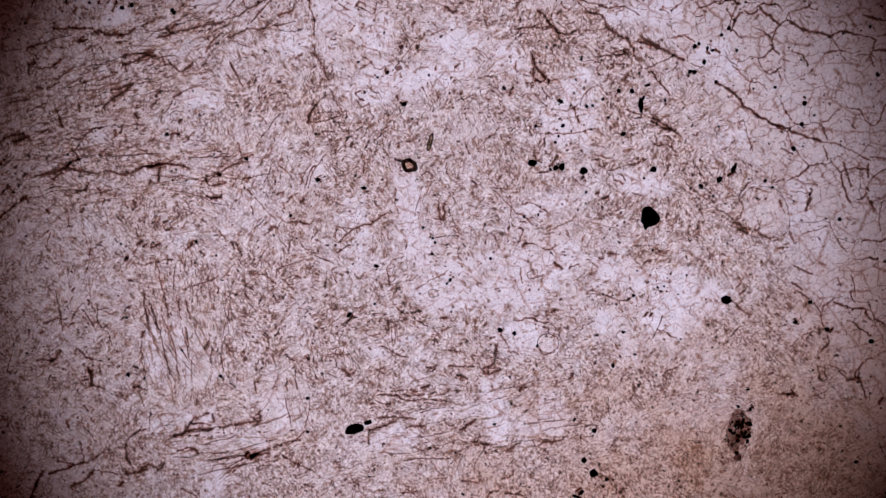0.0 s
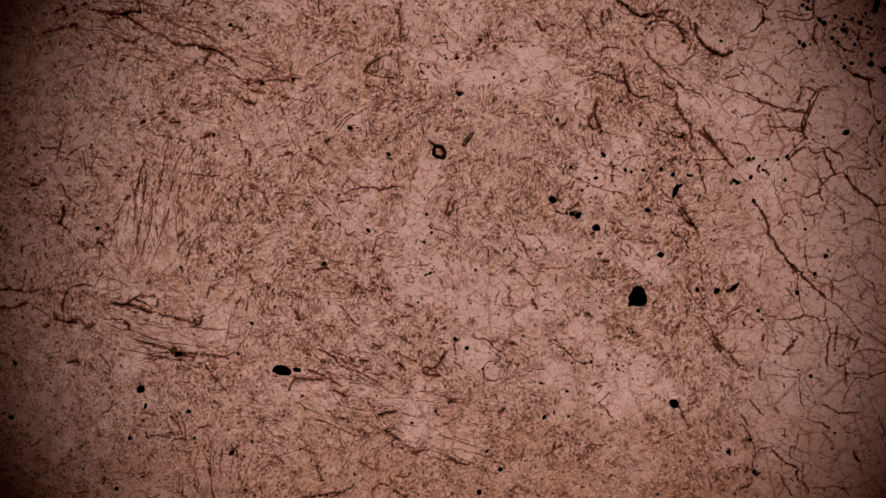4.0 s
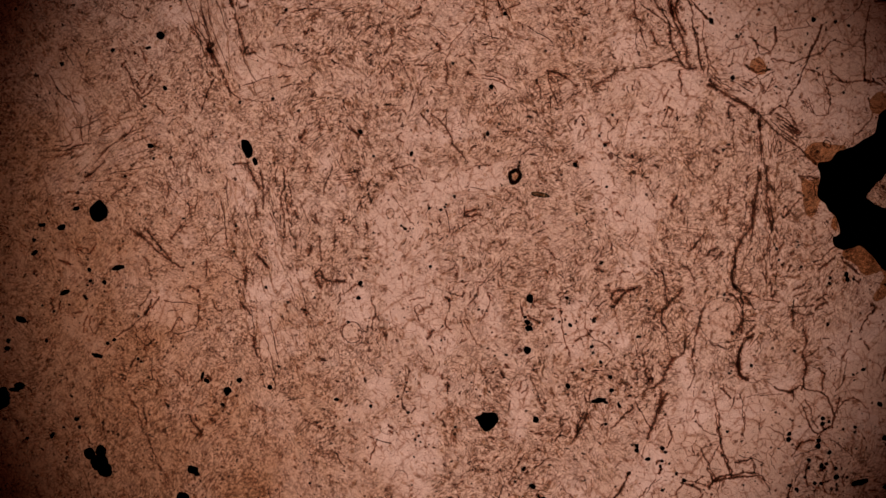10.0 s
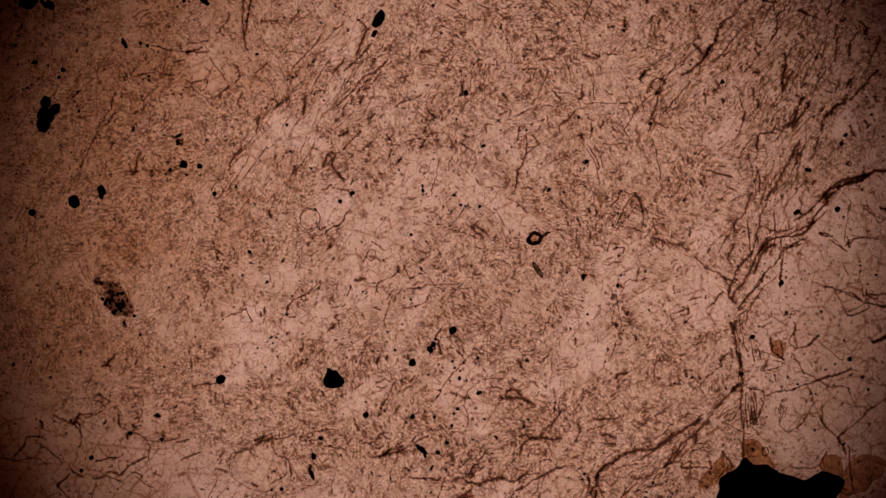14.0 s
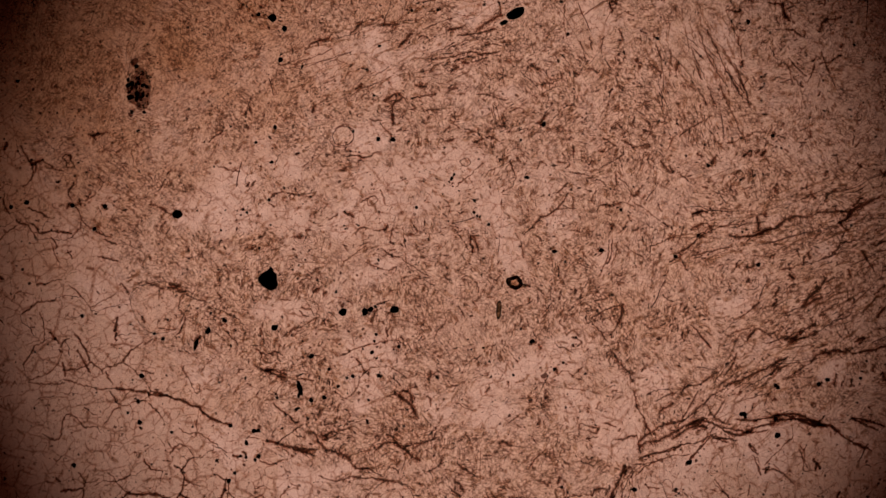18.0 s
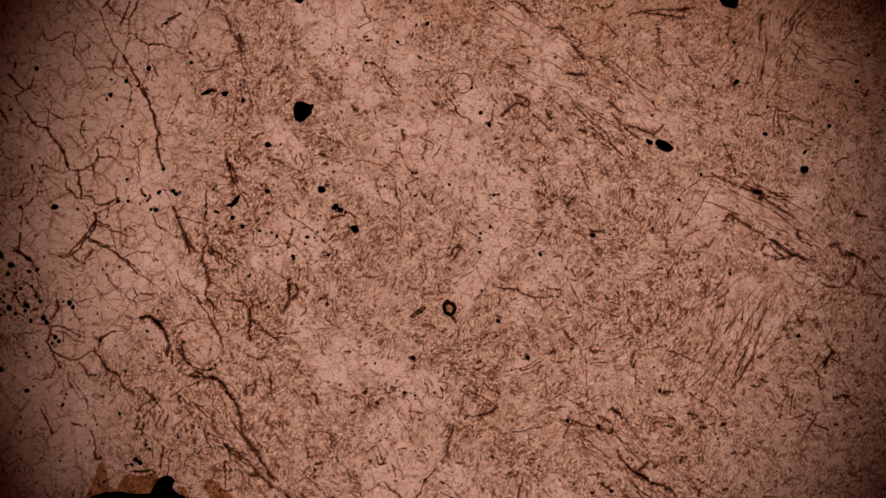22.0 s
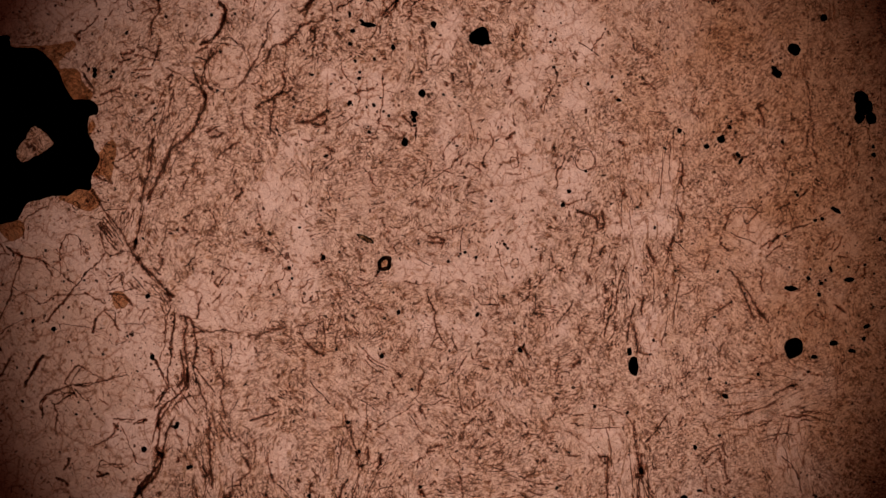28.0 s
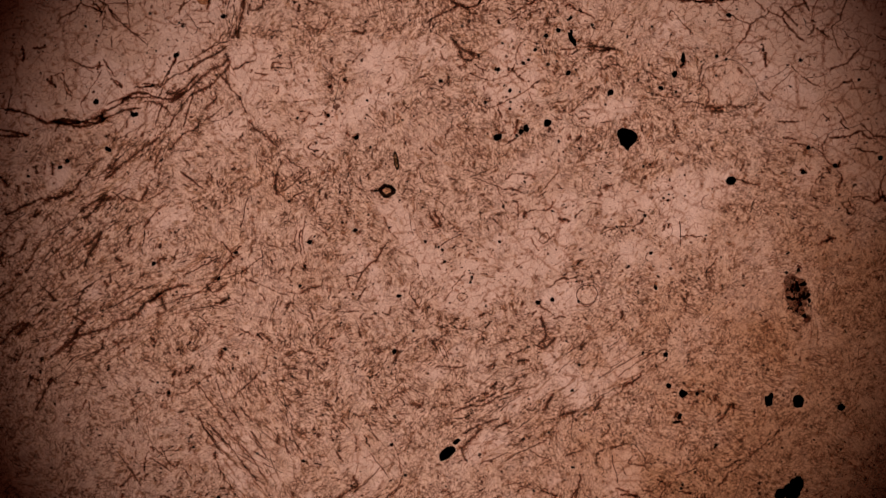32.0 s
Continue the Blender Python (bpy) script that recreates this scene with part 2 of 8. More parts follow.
def roughened(line, amount, size, seed):
    """Shakes a line sideways by noise."""
    x, y = line[:, 0], line[:, 1]
    return line + amount * np.stack([lattice(x, y, size, seed) + 0.6 * lattice(x, y, size / 3, seed + 1) - 0.8,
                                     lattice(x, y, size, seed + 2) + 0.6 * lattice(x, y, size / 3, seed + 3) - 0.8], 1)


def ridge(line, width, height, z=0.0, taper=True):
    """A tent-shaped thread along a line: left foot, crest, right foot."""
    n = len(line)
    d = np.gradient(line, axis=0)
    d /= np.linalg.norm(d, axis=1)[:, None] + 1e-9
    side = np.stack([-d[:, 1], d[:, 0]], 1)
    s = np.linspace(0, 1, n)
    w = float(width) * (0.5 + 0.8 * lattice(line[:, 0], line[:, 1], 14, 5)) * (0.5 + lattice(line[:, 0], line[:, 1], 4, 6)) * 0.58
    if taper:
        w = w * np.clip(np.minimum(s, 1 - s) * 7 + 0.4, 0, 1)
    v = np.empty((n, 3, 3))
    v[:, 0, :2], v[:, 1, :2], v[:, 2, :2] = line + side * w[:, None], line, line - side * w[:, None]
    v[:, 0, 2] = v[:, 2, 2] = z
    v[:, 1, 2] = z + height
    i = np.arange(n - 1)[:, None] * 3
    f = np.concatenate([i + np.array([[0, 1, 4, 3]]), i + np.array([[1, 2, 5, 4]])])
    return v.reshape(-1, 3), f.tolist()


def joined(pieces):
    verts, faces, at = [], [], 0
    for v, f in pieces:
        verts.append(v)
        faces += [[k + at for k in face] for face in f]
        at += len(v)
    return np.concatenate(verts), faces


def slab(outline, height, z=0.0, bevel=0.0):
    """A flat chip with a level top and steep edges; outline runs round once."""
    n = len(outline)
    mid = outline.mean(0)
    inner = mid + (outline - mid) * (1 - bevel)
    v = np.concatenate([np.c_[outline, np.full(n, z)], np.c_[inner, np.full(n, z + height)], [[*mid, z + height]]])
    f = [[i, (i + 1) % n, n + (i + 1) % n, n + i] for i in range(n)] + [[n + i, n + (i + 1) % n, 2 * n] for i in range(n)]
    return v, f


def chip(x, y, r, long=1.0, turn=0.0, seed=0, corners=11, rough=0.18):
    """The uneven outline of a small crystal."""
    g = np.random.default_rng(seed + 1000)
    a = np.sort((np.arange(corners) + g.uniform(-0.3, 0.3, corners)) / corners * 2 * np.pi)
    q = r * (1 + g.uniform(-rough, rough, corners))
    p = np.stack([np.cos(a) * q * math.sqrt(long), np.sin(a) * q / math.sqrt(long)], 1)
    c, s = math.cos(radians(turn)), math.sin(radians(turn))
    p = p @ np.array([[c, s], [-s, c]])
    return p + (x, y)


def band(outer, inner, height, z=0.0):
    """A ring between two outlines of equal count."""
    n = len(outer)
    v = np.concatenate([np.c_[outer, np.full(n, z)], np.c_[(outer + inner) / 2, np.full(n, z + height)], np.c_[inner, np.full(n, z)]])
    f = []
    for i in range(n):
        j = (i + 1) % n
        f += [[i, j, n + j, n + i], [n + i, n + j, 2 * n + j, 2 * n + i]]
    return v, f


# ---- stage and screen ----
def ring_plate(name, outer, inner, top, thick, material, square=None):
    n = 96
    a = np.arange(n) / n * 2 * np.pi
    ring = np.stack([np.cos(a), np.sin(a)], 1)
    far = ring * outer
    v = np.concatenate([np.c_[far, np.full(n, top)], np.c_[ring * inner, np.full(n, top)],
                        np.c_[far, np.full(n, top - thick)], np.c_[ring * inner, np.full(n, top - thick)]])
    f = []
    for i in range(n):
        j = (i + 1) % n
        f += [[i, j, n + j, n + i], [2 * n + i, 3 * n + i, 3 * n + j, 2 * n + j], [i, 2 * n + i, 2 * n + j, j], [n + i, n + j, 3 * n + j, 3 * n + i]]
    return new(name, mesh_of(name, v, f, material))


MM = 500.0
tagged(ring_plate("stage", 60 * MM, 5.0 * MM, -1.03 * MM, 3.0 * MM, STEEL), "round black metal stage plate with a central opening", "stage", kind="structure")
a = np.arange(64) / 64 * 2 * np.pi
dome = [np.c_[np.cos(a) * r * MM, np.sin(a) * r * MM, np.full(64, (-2.6 + 0.02 * (1 - (r / 5.0) ** 2)) * MM)] for r in (5.0, 3.4, 1.7)]
screen = new("light_screen", mesh_of("light_screen", np.concatenate(dome + [np.array([[0, 0, -2.58 * MM]])]),
             [[k * 64 + i, k * 64 + (i + 1) % 64, k * 64 + 64 + (i + 1) % 64, k * 64 + 64 + i] for k in (0, 1) for i in range(64)]
             + [[128 + i, 128 + (i + 1) % 64, 192] for i in range(64)], FROSTED))
tagged(screen, "frosted glass screen lit from below in the stage opening", "light screen", kind="structure")

# ---- the thin section: slide, rock slice ----
section = new("thin_section")
tagged(section, "pinkish-brown mica-rich rock thin section on a glass slide", "thin section")
W, H = 23 * MM, 13.5 * MM
RW, RH = 17 * MM, 11 * MM
T = 15.0                       # the slice is 30 micrometres thick
v = [(-W, -H, -1.03 * MM), (W, -H, -1.03 * MM), (W, H, -1.03 * MM), (-W, H, -1.03 * MM), (-W, -H, -T), (W, -H, -T), (W, H, -T), (-W, H, -T),
     (-RW, -RH, -T), (RW, -RH, -T), (RW, RH, -T), (-RW, RH, -T)]
part("glass_slide", mesh_of("glass_slide", v, [[3, 2, 1, 0], [0, 1, 5, 4], [1, 2, 6, 5], [2, 3, 7, 6], [3, 0, 4, 7],
     [4, 5, 9, 8], [5, 6, 10, 9], [6, 7, 11, 10], [7, 4, 8, 11]], GLASS), section, "clear glass slide under the rock slice")


# ---- where quartz lies, how the mica runs ----
def inside(x, y, poly):
    poly = np.array(poly, float)
    hit = np.zeros(np.shape(x), bool)
    for (x0, y0), (x1, y1) in zip(poly, np.roll(poly, -1, 0)):
        cross = ((y0 > y) != (y1 > y)) & (x < (x1 - x0) * (y - y0) / (y1 - y0 + 1e-9) + x0)
        hit ^= cross
    return hit


QUARTZ_EAST = [(255, 640), (300, 540), (330, 420), (395, 330), (455, 262), (480, 130), (600, 110), (590, -10), (610, -60), (690, -200), (735, -420), (820, -520),
               (1100, -200), (1100, 300), (800, 800), (500, 960), (230, 1000), (200, 760)]
QUARTZ_NORTH = [(-1050, 470), (-800, 495), (-655, 492), (-508, 446), (-400, 440), (-330, 430), (-255, 478), (-190, 530), (-130, 620), (-95, 680), (-120, 770),
                (-170, 860), (-250, 1000), (-700, 1000)]
DUSTY = [(440, 560), (640, 520), (700, 640), (560, 800), (430, 740), (420, 620)]


# felted islands inside the quartz
EAST_MURKY_A = [[(577, 80), (542, 76), (498, 117), (514, 149), (557, 123)], [(511, -7), (461, 33), (466, -57), (505, -48)],
    [(493, 136), (563, 136), (583, 96), (593, 66), (563, 61), (533, 86), (493, 106)]]
NORTHEAST_MURKY_A = [[(692, 414), (643, 402), (605, 435), (597, 475), (617, 512), (642, 555), (712, 562), (692, 510), (667, 467)],
    [(452, 550), (442, 601), (462, 649), (513, 654), (544, 641), (533, 532), (490, 531)], [(237, 411), (244, 481), (338, 521), (328, 422)],
    [(568, 550), (513, 523), (480, 536), (415, 584), (415, 624), (471, 684), (585, 620)], [(340, 614), (283, 492), (176, 546), (215, 575), (277, 644)],
    [(443, 556), (439, 622), (491, 636), (542, 621), (534, 546)]]
NORTH_MURKY_A = [[(87, 517), (-16, 598), (213, 574), (206, 505)]]
NORTHWEST_MURKY_A = [[(-480, 449), (-421, 395), (-479, 353), (-527, 383)]]
MURKY = EAST_MURKY_A + NORTHEAST_MURKY_A + NORTH_MURKY_A + NORTHWEST_MURKY_A


def wobble(x, y):
    return x + 50 * (lattice(x, y, 60, 31) - 0.5), y + 50 * (lattice(x, y, 60, 32) - 0.5)


def quartz_at(x, y):
    x, y = wobble(np.asarray(x, float), np.asarray(y, float))
    clear = (inside(x, y, QUARTZ_EAST) | inside(x, y, QUARTZ_NORTH)) & ~inside(x, y, DUSTY)
    for poly in MURKY:
        clear = clear & ~inside(x, y, poly)
    return clear


# clear patches in the groundmass, by their outlines
CENTRE_CLEAR_A = [[(140, -213), (103, -217), (90, -208), (79, -179), (104, -158), (134, -157), (163, -164), (159, -182), (141, -197)],
    [(132, -138), (72, -141), (41, -133), (38, -103), (157, -90), (171, -119)], [(39, -148), (-27, -152), (-30, -125), (35, -113)],
    [(-71, -210), (-122, -200), (-124, -185), (-79, -186)], [(204, 36), (164, 36), (131, 48), (142, 59), (181, 68), (197, 55)],
    [(174, -58), (115, -64), (113, -24), (131, -28), (162, -39), (201, -30), (208, -49)],
    [(-48, -67), (-86, -66), (-94, -46), (-92, -16), (-91, 24), (-65, 12), (-46, -16), (-43, -46)], [(-82, -10), (-103, -7), (-114, 102), (-82, 86), (-81, 25)]]
CENTRE_CLEAR_B = [[(-180, 10), (-215, 11), (-215, 26), (-182, 33)], [(-170, -85), (-191, -77), (-191, -27), (-166, -29), (-162, -64)],
    [(-147, -17), (-176, -25), (-173, -5), (-154, 3)], [(-159, 47), (-204, 43), (-206, 62), (-161, 67)], [(-7, 226), (13, 231), (23, 211), (3, 206)],
    [(-107, 96), (-67, 96), (-62, 6), (-102, 6)], [(-197, 46), (-162, 56), (-157, 11), (-187, 1)],
    [(-82, -94), (-7, -89), (23, -104), (33, -139), (-17, -139), (-57, -139), (-82, -124)], [(98, -114), (153, -104), (168, -139), (133, -149), (98, -139)],
    [(98, -164), (158, -162), (168, -194), (143, -219), (103, -219), (93, -194)]]
CENTRE_CLEAR_C = [[(63, -39), (193, -39), (193, -84), (123, -94), (73, -84)], [(171, -200), (124, -217), (90, -211), (78, -177), (110, -159), (151, -159)],
    [(227, -52), (192, -76), (135, -75), (119, -33), (165, -11), (207, -16)], [(188, -103), (83, -135), (-46, -157), (-59, -125), (51, -91), (170, -72)],
    [(95, -63), (-59, -104), (-72, -74), (78, -33)], [(190, 33), (116, 18), (113, 53), (175, 71)]]
EAST_CLEAR_A = [[(428, -172), (391, -206), (328, -178), (349, -165), (349, -145), (332, -127), (366, -108), (398, -85), (426, -82), (435, -161)],
    [(429, -112), (382, -119), (321, -111), (289, -101), (219, -99), (218, -90), (424, -62)],
    [(586, -4), (552, -13), (509, 8), (505, 47), (512, 78), (557, 78), (581, 45), (598, 27)], [(464, -158), (428, -172), (421, -112), (467, -113)],
    [(620, -182), (585, -190), (577, -156), (606, -148), (623, -166)], [(273, 106), (343, 96), (393, 76), (373, 56), (293, 61)],
    [(503, 61), (543, 76), (583, 56), (588, 6), (563, -14), (523, -4), (503, 16)]]
EAST_CLEAR_B = [[(348, -99), (453, -94), (493, -114), (483, -134), (468, -154), (433, -169), (393, -174), (353, -184), (313, -154), (343, -134)],
    [(239, -44), (313, -54), (343, -84), (293, -94), (239, -84)], [(588, -149), (633, -144), (633, -184), (593, -194), (578, -174)]]
NORTHEAST_CLEAR_A = [[(269, 181), (190, 170), (140, 170), (133, 184), (147, 198), (227, 207), (263, 198)],
    [(225, 224), (211, 215), (188, 213), (181, 254), (190, 270), (219, 278), (235, 270), (241, 256)],
    [(256, 448), (251, 433), (234, 421), (215, 414), (194, 417), (178, 427), (169, 444), (175, 460), (193, 475), (213, 481), (234, 471), (250, 461)],
    [(310, 484), (288, 477), (263, 482), (248, 493), (250, 505), (310, 511)],
    [(243, 451), (231, 423), (210, 412), (186, 420), (169, 441), (178, 464), (199, 475), (220, 472)],
    [(138, 216), (193, 236), (239, 206), (239, 156), (193, 146), (153, 156), (143, 181)]]
NORTHEAST_CLEAR_B = [[(193, 276), (239, 286), (239, 221), (203, 216), (193, 241)], [(253, 386), (343, 396), (373, 371), (293, 361)],
    [(383, 336), (423, 341), (428, 311), (393, 301)], [(183, 427), (182, 467), (204, 485), (233, 472), (251, 450), (239, 431), (217, 418)],
    [(365, 488), (361, 549), (412, 554), (439, 521), (429, 472)]]
NORTH_CLEAR_A = [[(124, 268), (100, 261), (57, 291), (71, 343), (92, 340), (115, 313)],
    [(30, 258), (-8, 234), (-22, 374), (8, 367), (34, 359), (46, 346), (24, 318), (41, 300)],
    [(-3, 250), (-68, 238), (-119, 243), (-171, 257), (-173, 277), (-127, 272), (-83, 277), (-64, 289), (-8, 295)],
    [(-161, 569), (-186, 525), (-212, 529), (-182, 586)], [(-167, 381), (-117, 386), (-107, 346), (-117, 311), (-157, 311), (-177, 336)],
    [(-102, 296), (-72, 306), (-57, 296), (-17, 306), (43, 301), (38, 281), (13, 266), (-7, 251), (-47, 241), (-67, 256), (-87, 266), (-102, 276)]]
NORTH_CLEAR_B = [[(-47, 346), (-7, 351), (43, 346), (48, 326), (23, 311), (-17, 311), (-47, 321)], [(-200, 566), (-201, 606), (-161, 597), (-160, 562), (-176, 549)]]
NORTHWEST_CLEAR_A = [[(-259, 67), (-272, 75), (-252, 118), (-230, 145), (-236, 114)], [(-129, 332), (-178, 327), (-178, 367), (-134, 382), (-131, 352)],
    [(-187, 361), (-246, 350), (-253, 414), (-208, 419), (-195, 385)], [(-210, 293), (-236, 306), (-248, 335), (-214, 328)],
    [(-259, 328), (-328, 316), (-331, 346), (-262, 353)], [(-349, 419), (-413, 392), (-416, 422), (-381, 438)],
    [(-580, 370), (-609, 359), (-607, 387), (-588, 394)], [(-417, 206), (-468, 211), (-466, 246), (-427, 250)],
    [(-412, 387), (-466, 387), (-471, 427), (-417, 432)], [(-482, 300), (-518, 301), (-515, 321), (-484, 319)],
    [(-124, 370), (-146, 319), (-190, 344), (-189, 355), (-161, 385)]]
NORTHWEST_CLEAR_B = [[(-150, 436), (-179, 384), (-237, 382), (-249, 423), (-224, 466), (-184, 456)], [(-265, 323), (-277, 290), (-330, 319), (-305, 363)],
    [(-502, 241), (-477, 251), (-457, 256), (-422, 256), (-412, 236), (-422, 211), (-457, 216), (-487, 221)],
    [(-337, 346), (-287, 351), (-284, 311), (-317, 306), (-332, 321)], [(-437, 396), (-407, 401), (-402, 376), (-422, 366), (-437, 371)],
    [(-622, 401), (-577, 401), (-572, 371), (-607, 361), (-627, 366)], [(-247, 401), (-167, 401), (-157, 381), (-172, 361), (-207, 361), (-237, 366)],
    [(-147, 301), (-107, 306), (-107, 266), (-157, 261), (-172, 276)]]
NORTHWEST_CLEAR_C = [[(-197, 251), (-167, 256), (-107, 246), (-117, 221), (-167, 216), (-197, 226)]]
WEST_CLEAR_A = [[(-699, 113), (-719, 114), (-715, 127), (-698, 124)], [(-728, 108), (-763, 106), (-760, 119), (-730, 121)],
    [(-613, 155), (-652, 146), (-650, 171), (-620, 177)], [(-518, -262), (-543, -265), (-555, -176), (-528, -173)],
    [(-714, 120), (-699, 114), (-699, 103), (-714, 105)]]
SOUTHWEST_CLEAR_A = [[(-128, -226), (-144, -233), (-158, -224), (-157, -211), (-137, -207), (-126, -213)], [(-278, -347), (-326, -363), (-330, -333), (-276, -312)],
    [(-466, -277), (-493, -260), (-508, -171), (-483, -168), (-472, -227)], [(-498, -356), (-552, -367), (-550, -341), (-463, -312), (-470, -338)],
    [(-378, -692), (-367, -678), (-293, -641), (-273, -648), (-307, -679), (-348, -690)], [(-462, -329), (-429, -314), (-427, -344), (-457, -349)],
    [(-352, -294), (-307, -284), (-287, -304), (-297, -339), (-337, -334)], [(-157, -214), (-137, -204), (-132, -229), (-152, -239)],
    [(-327, -682), (-334, -647), (-307, -629), (-282, -634), (-269, -658), (-306, -674)], [(-448, -484), (-442, -424), (-406, -423), (-411, -468)]]
SOUTH_CLEAR_A = [[(93, -379), (58, -387), (45, -263), (80, -264), (95, -308)], [(42, -329), (-47, -338), (-50, -318), (40, -309)],
    [(-274, -658), (-267, -638), (-218, -648), (-216, -679), (-237, -687)], [(64, -496), (66, -471), (91, -474), (89, -499)],
    [(-96, -490), (-80, -476), (-66, -483), (-73, -502)], [(-42, -661), (-50, -647), (-41, -638), (-27, -648)],
    [(-157, -364), (-107, -349), (-67, -364), (-87, -394), (-147, -399)], [(43, -409), (63, -409), (61, -429), (41, -424)],
    [(-51, -484), (-53, -454), (-13, -458), (-15, -483)], [(57, -561), (55, -530), (64, -496), (82, -468), (116, -476), (123, -502), (113, -551), (87, -559)]]
SOUTH_CLEAR_B = [[(82, -709), (67, -657), (128, -658), (123, -703)], [(132, -664), (131, -629), (156, -626), (167, -668)],
    [(-34, -717), (-24, -668), (-4, -670), (-2, -700)]]
SOUTHEAST_CLEAR_A = [[(176, -217), (163, -222), (149, -220), (142, -206), (150, -189), (165, -182), (180, -188), (185, -203)],
    [(327, -223), (288, -232), (290, -202), (283, -182), (302, -170), (318, -184)],
    [(190, -353), (146, -363), (100, -358), (103, -337), (143, -328), (149, -297), (184, -288)], [(148, -189), (183, -184), (185, -214), (168, -222), (148, -212)],
    [(143, -294), (183, -284), (193, -354), (173, -384), (138, -354)], [(243, -134), (303, -144), (303, -174), (253, -184), (239, -164)],
    [(298, -209), (328, -204), (328, -234), (298, -234)]]
CENTRE_THIN_A = [[(239, -192), (72, -230), (22, -145), (-80, -125), (-122, -19), (-104, 103), (-63, 88), (-24, 11), (50, -21), (101, 65), (200, 75), (222, -33)],
    [(-107, 6), (-47, 1), (-7, -24), (-27, -35), (-107, -35)], [(-167, -44), (-107, -44), (-107, -84), (-167, -94)]]
NORTHEAST_THIN_A = [[(270, 178), (131, 163), (137, 199), (179, 274), (240, 271)]]
NORTH_THIN_A = [[(141, 250), (-1, 225), (-117, 223), (-233, 271), (-269, 418), (-139, 432), (-110, 344), (-18, 384), (49, 361)]]
NORTHWEST_THIN_A = [[(-402, 201), (-367, 201), (-352, 181), (-357, 161), (-382, 166), (-402, 181)], [(-507, 346), (-457, 346), (-462, 316), (-497, 306)]]
WEST_THIN_A = [[(-417, 61), (-307, 61), (-297, 6), (-367, -4), (-407, 6)], [(-707, -94), (-657, -94), (-667, -164), (-697, -154)],
    [(-607, -84), (-567, -84), (-567, -154), (-602, -154)]]
SOUTHWEST_THIN_A = [[(-552, -154), (-497, -134), (-467, -294), (-527, -284), (-547, -234)], [(-507, -354), (-357, -349), (-307, -374), (-367, -394), (-487, -384)],
    [(-366, -668), (-371, -623), (-332, -627), (-335, -657)], [(-251, -524), (-252, -484), (-211, -478), (-210, -518), (-227, -537)]]
SOUTH_THIN_A = [[(-266, -674), (-267, -633), (-232, -637), (-230, -667)], [(-186, -682), (-221, -527), (-173, -552), (-172, -643)],
    [(-127, -492), (-129, -461), (-93, -460), (-96, -490)], [(-18, -608), (-13, -554), (38, -554), (44, -595)]]
SOUTHEAST_THIN_A = [[(436, -171), (332, -222), (267, -179), (199, -106), (227, -83), (424, -62)], [(363, -304), (493, -304), (483, -384), (373, -374)]]
CENTRE_DENSE_A = [[(-47, 236), (43, 286), (93, 296), (113, 236), (73, 211), (-7, 206), (-37, 206), (-57, 226)],
    [(-267, 206), (-107, 201), (-87, 156), (-117, 136), (-247, 151)], [(73, 206), (143, 206), (153, 156), (73, 146)],
    [(-217, 106), (-127, 106), (-117, 61), (-207, 61)], [(-107, -144), (-47, -144), (-47, -194), (-87, -194)], [(-7, -144), (63, -149), (63, -194), (3, -194)],
    [(3, -214), (63, -204), (73, -244), (23, -244)]]
EAST_DENSE_A = [[(343, 161), (403, 166), (418, 131), (373, 116)], [(393, 116), (443, 116), (453, 66), (413, 61)],
    [(239, 56), (343, 56), (433, 46), (493, 16), (473, 6), (393, 6), (293, 11), (239, 6)], [(423, -44), (513, -44), (503, -94), (423, -84)],
    [(473, -154), (573, -154), (593, -234), (543, -284), (493, -214)]]
NORTHEAST_DENSE_A = [[(303, 366), (393, 356), (423, 346), (383, 321), (333, 336), (293, 346)], [(243, 316), (313, 321), (343, 276), (323, 246), (263, 266)],
    [(253, 236), (323, 256), (373, 196), (413, 166), (343, 166), (273, 196)], [(253, 146), (333, 146), (343, 106), (253, 106)]]
NORTH_DENSE_A = [[(-107, 346), (-57, 356), (-47, 306), (-67, 286), (-102, 291), (-107, 316)], [(13, 386), (153, 386), (193, 346), (153, 306), (93, 346), (23, 356)]]
NORTHWEST_DENSE_A = [[(-407, 266), (-284, 266), (-284, 206), (-407, 206)], [(-277, 306), (-217, 296), (-207, 246), (-247, 226), (-277, 236)],
    [(-217, 346), (-177, 346), (-167, 316), (-202, 306)]]
WEST_DENSE_A = [[(-707, 256), (-547, 256), (-507, 226), (-557, 211), (-687, 211)],
    [(-807, 166), (-657, 171), (-507, 141), (-307, 146), (-307, 116), (-507, 106), (-807, 116)],
    [(-407, -94), (-284, -84), (-284, -154), (-377, -184), (-407, -144)]]
SOUTHWEST_DENSE_A = [[(-377, -184), (-284, -174), (-284, -234), (-347, -234)], [(-407, -414), (-284, -414), (-284, -476), (-407, -476)],
    [(-607, -374), (-507, -364), (-517, -434), (-597, -444)], [(-247, -149), (-167, -154), (-207, -204), (-247, -194)],
    [(-411, -619), (-408, -538), (-367, -533), (-357, -584), (-376, -622)], [(-351, -524), (-342, -435), (-307, -388), (-302, -439), (-320, -517)],
    [(-486, -762), (-476, -662), (-397, -680), (-397, -771)]]
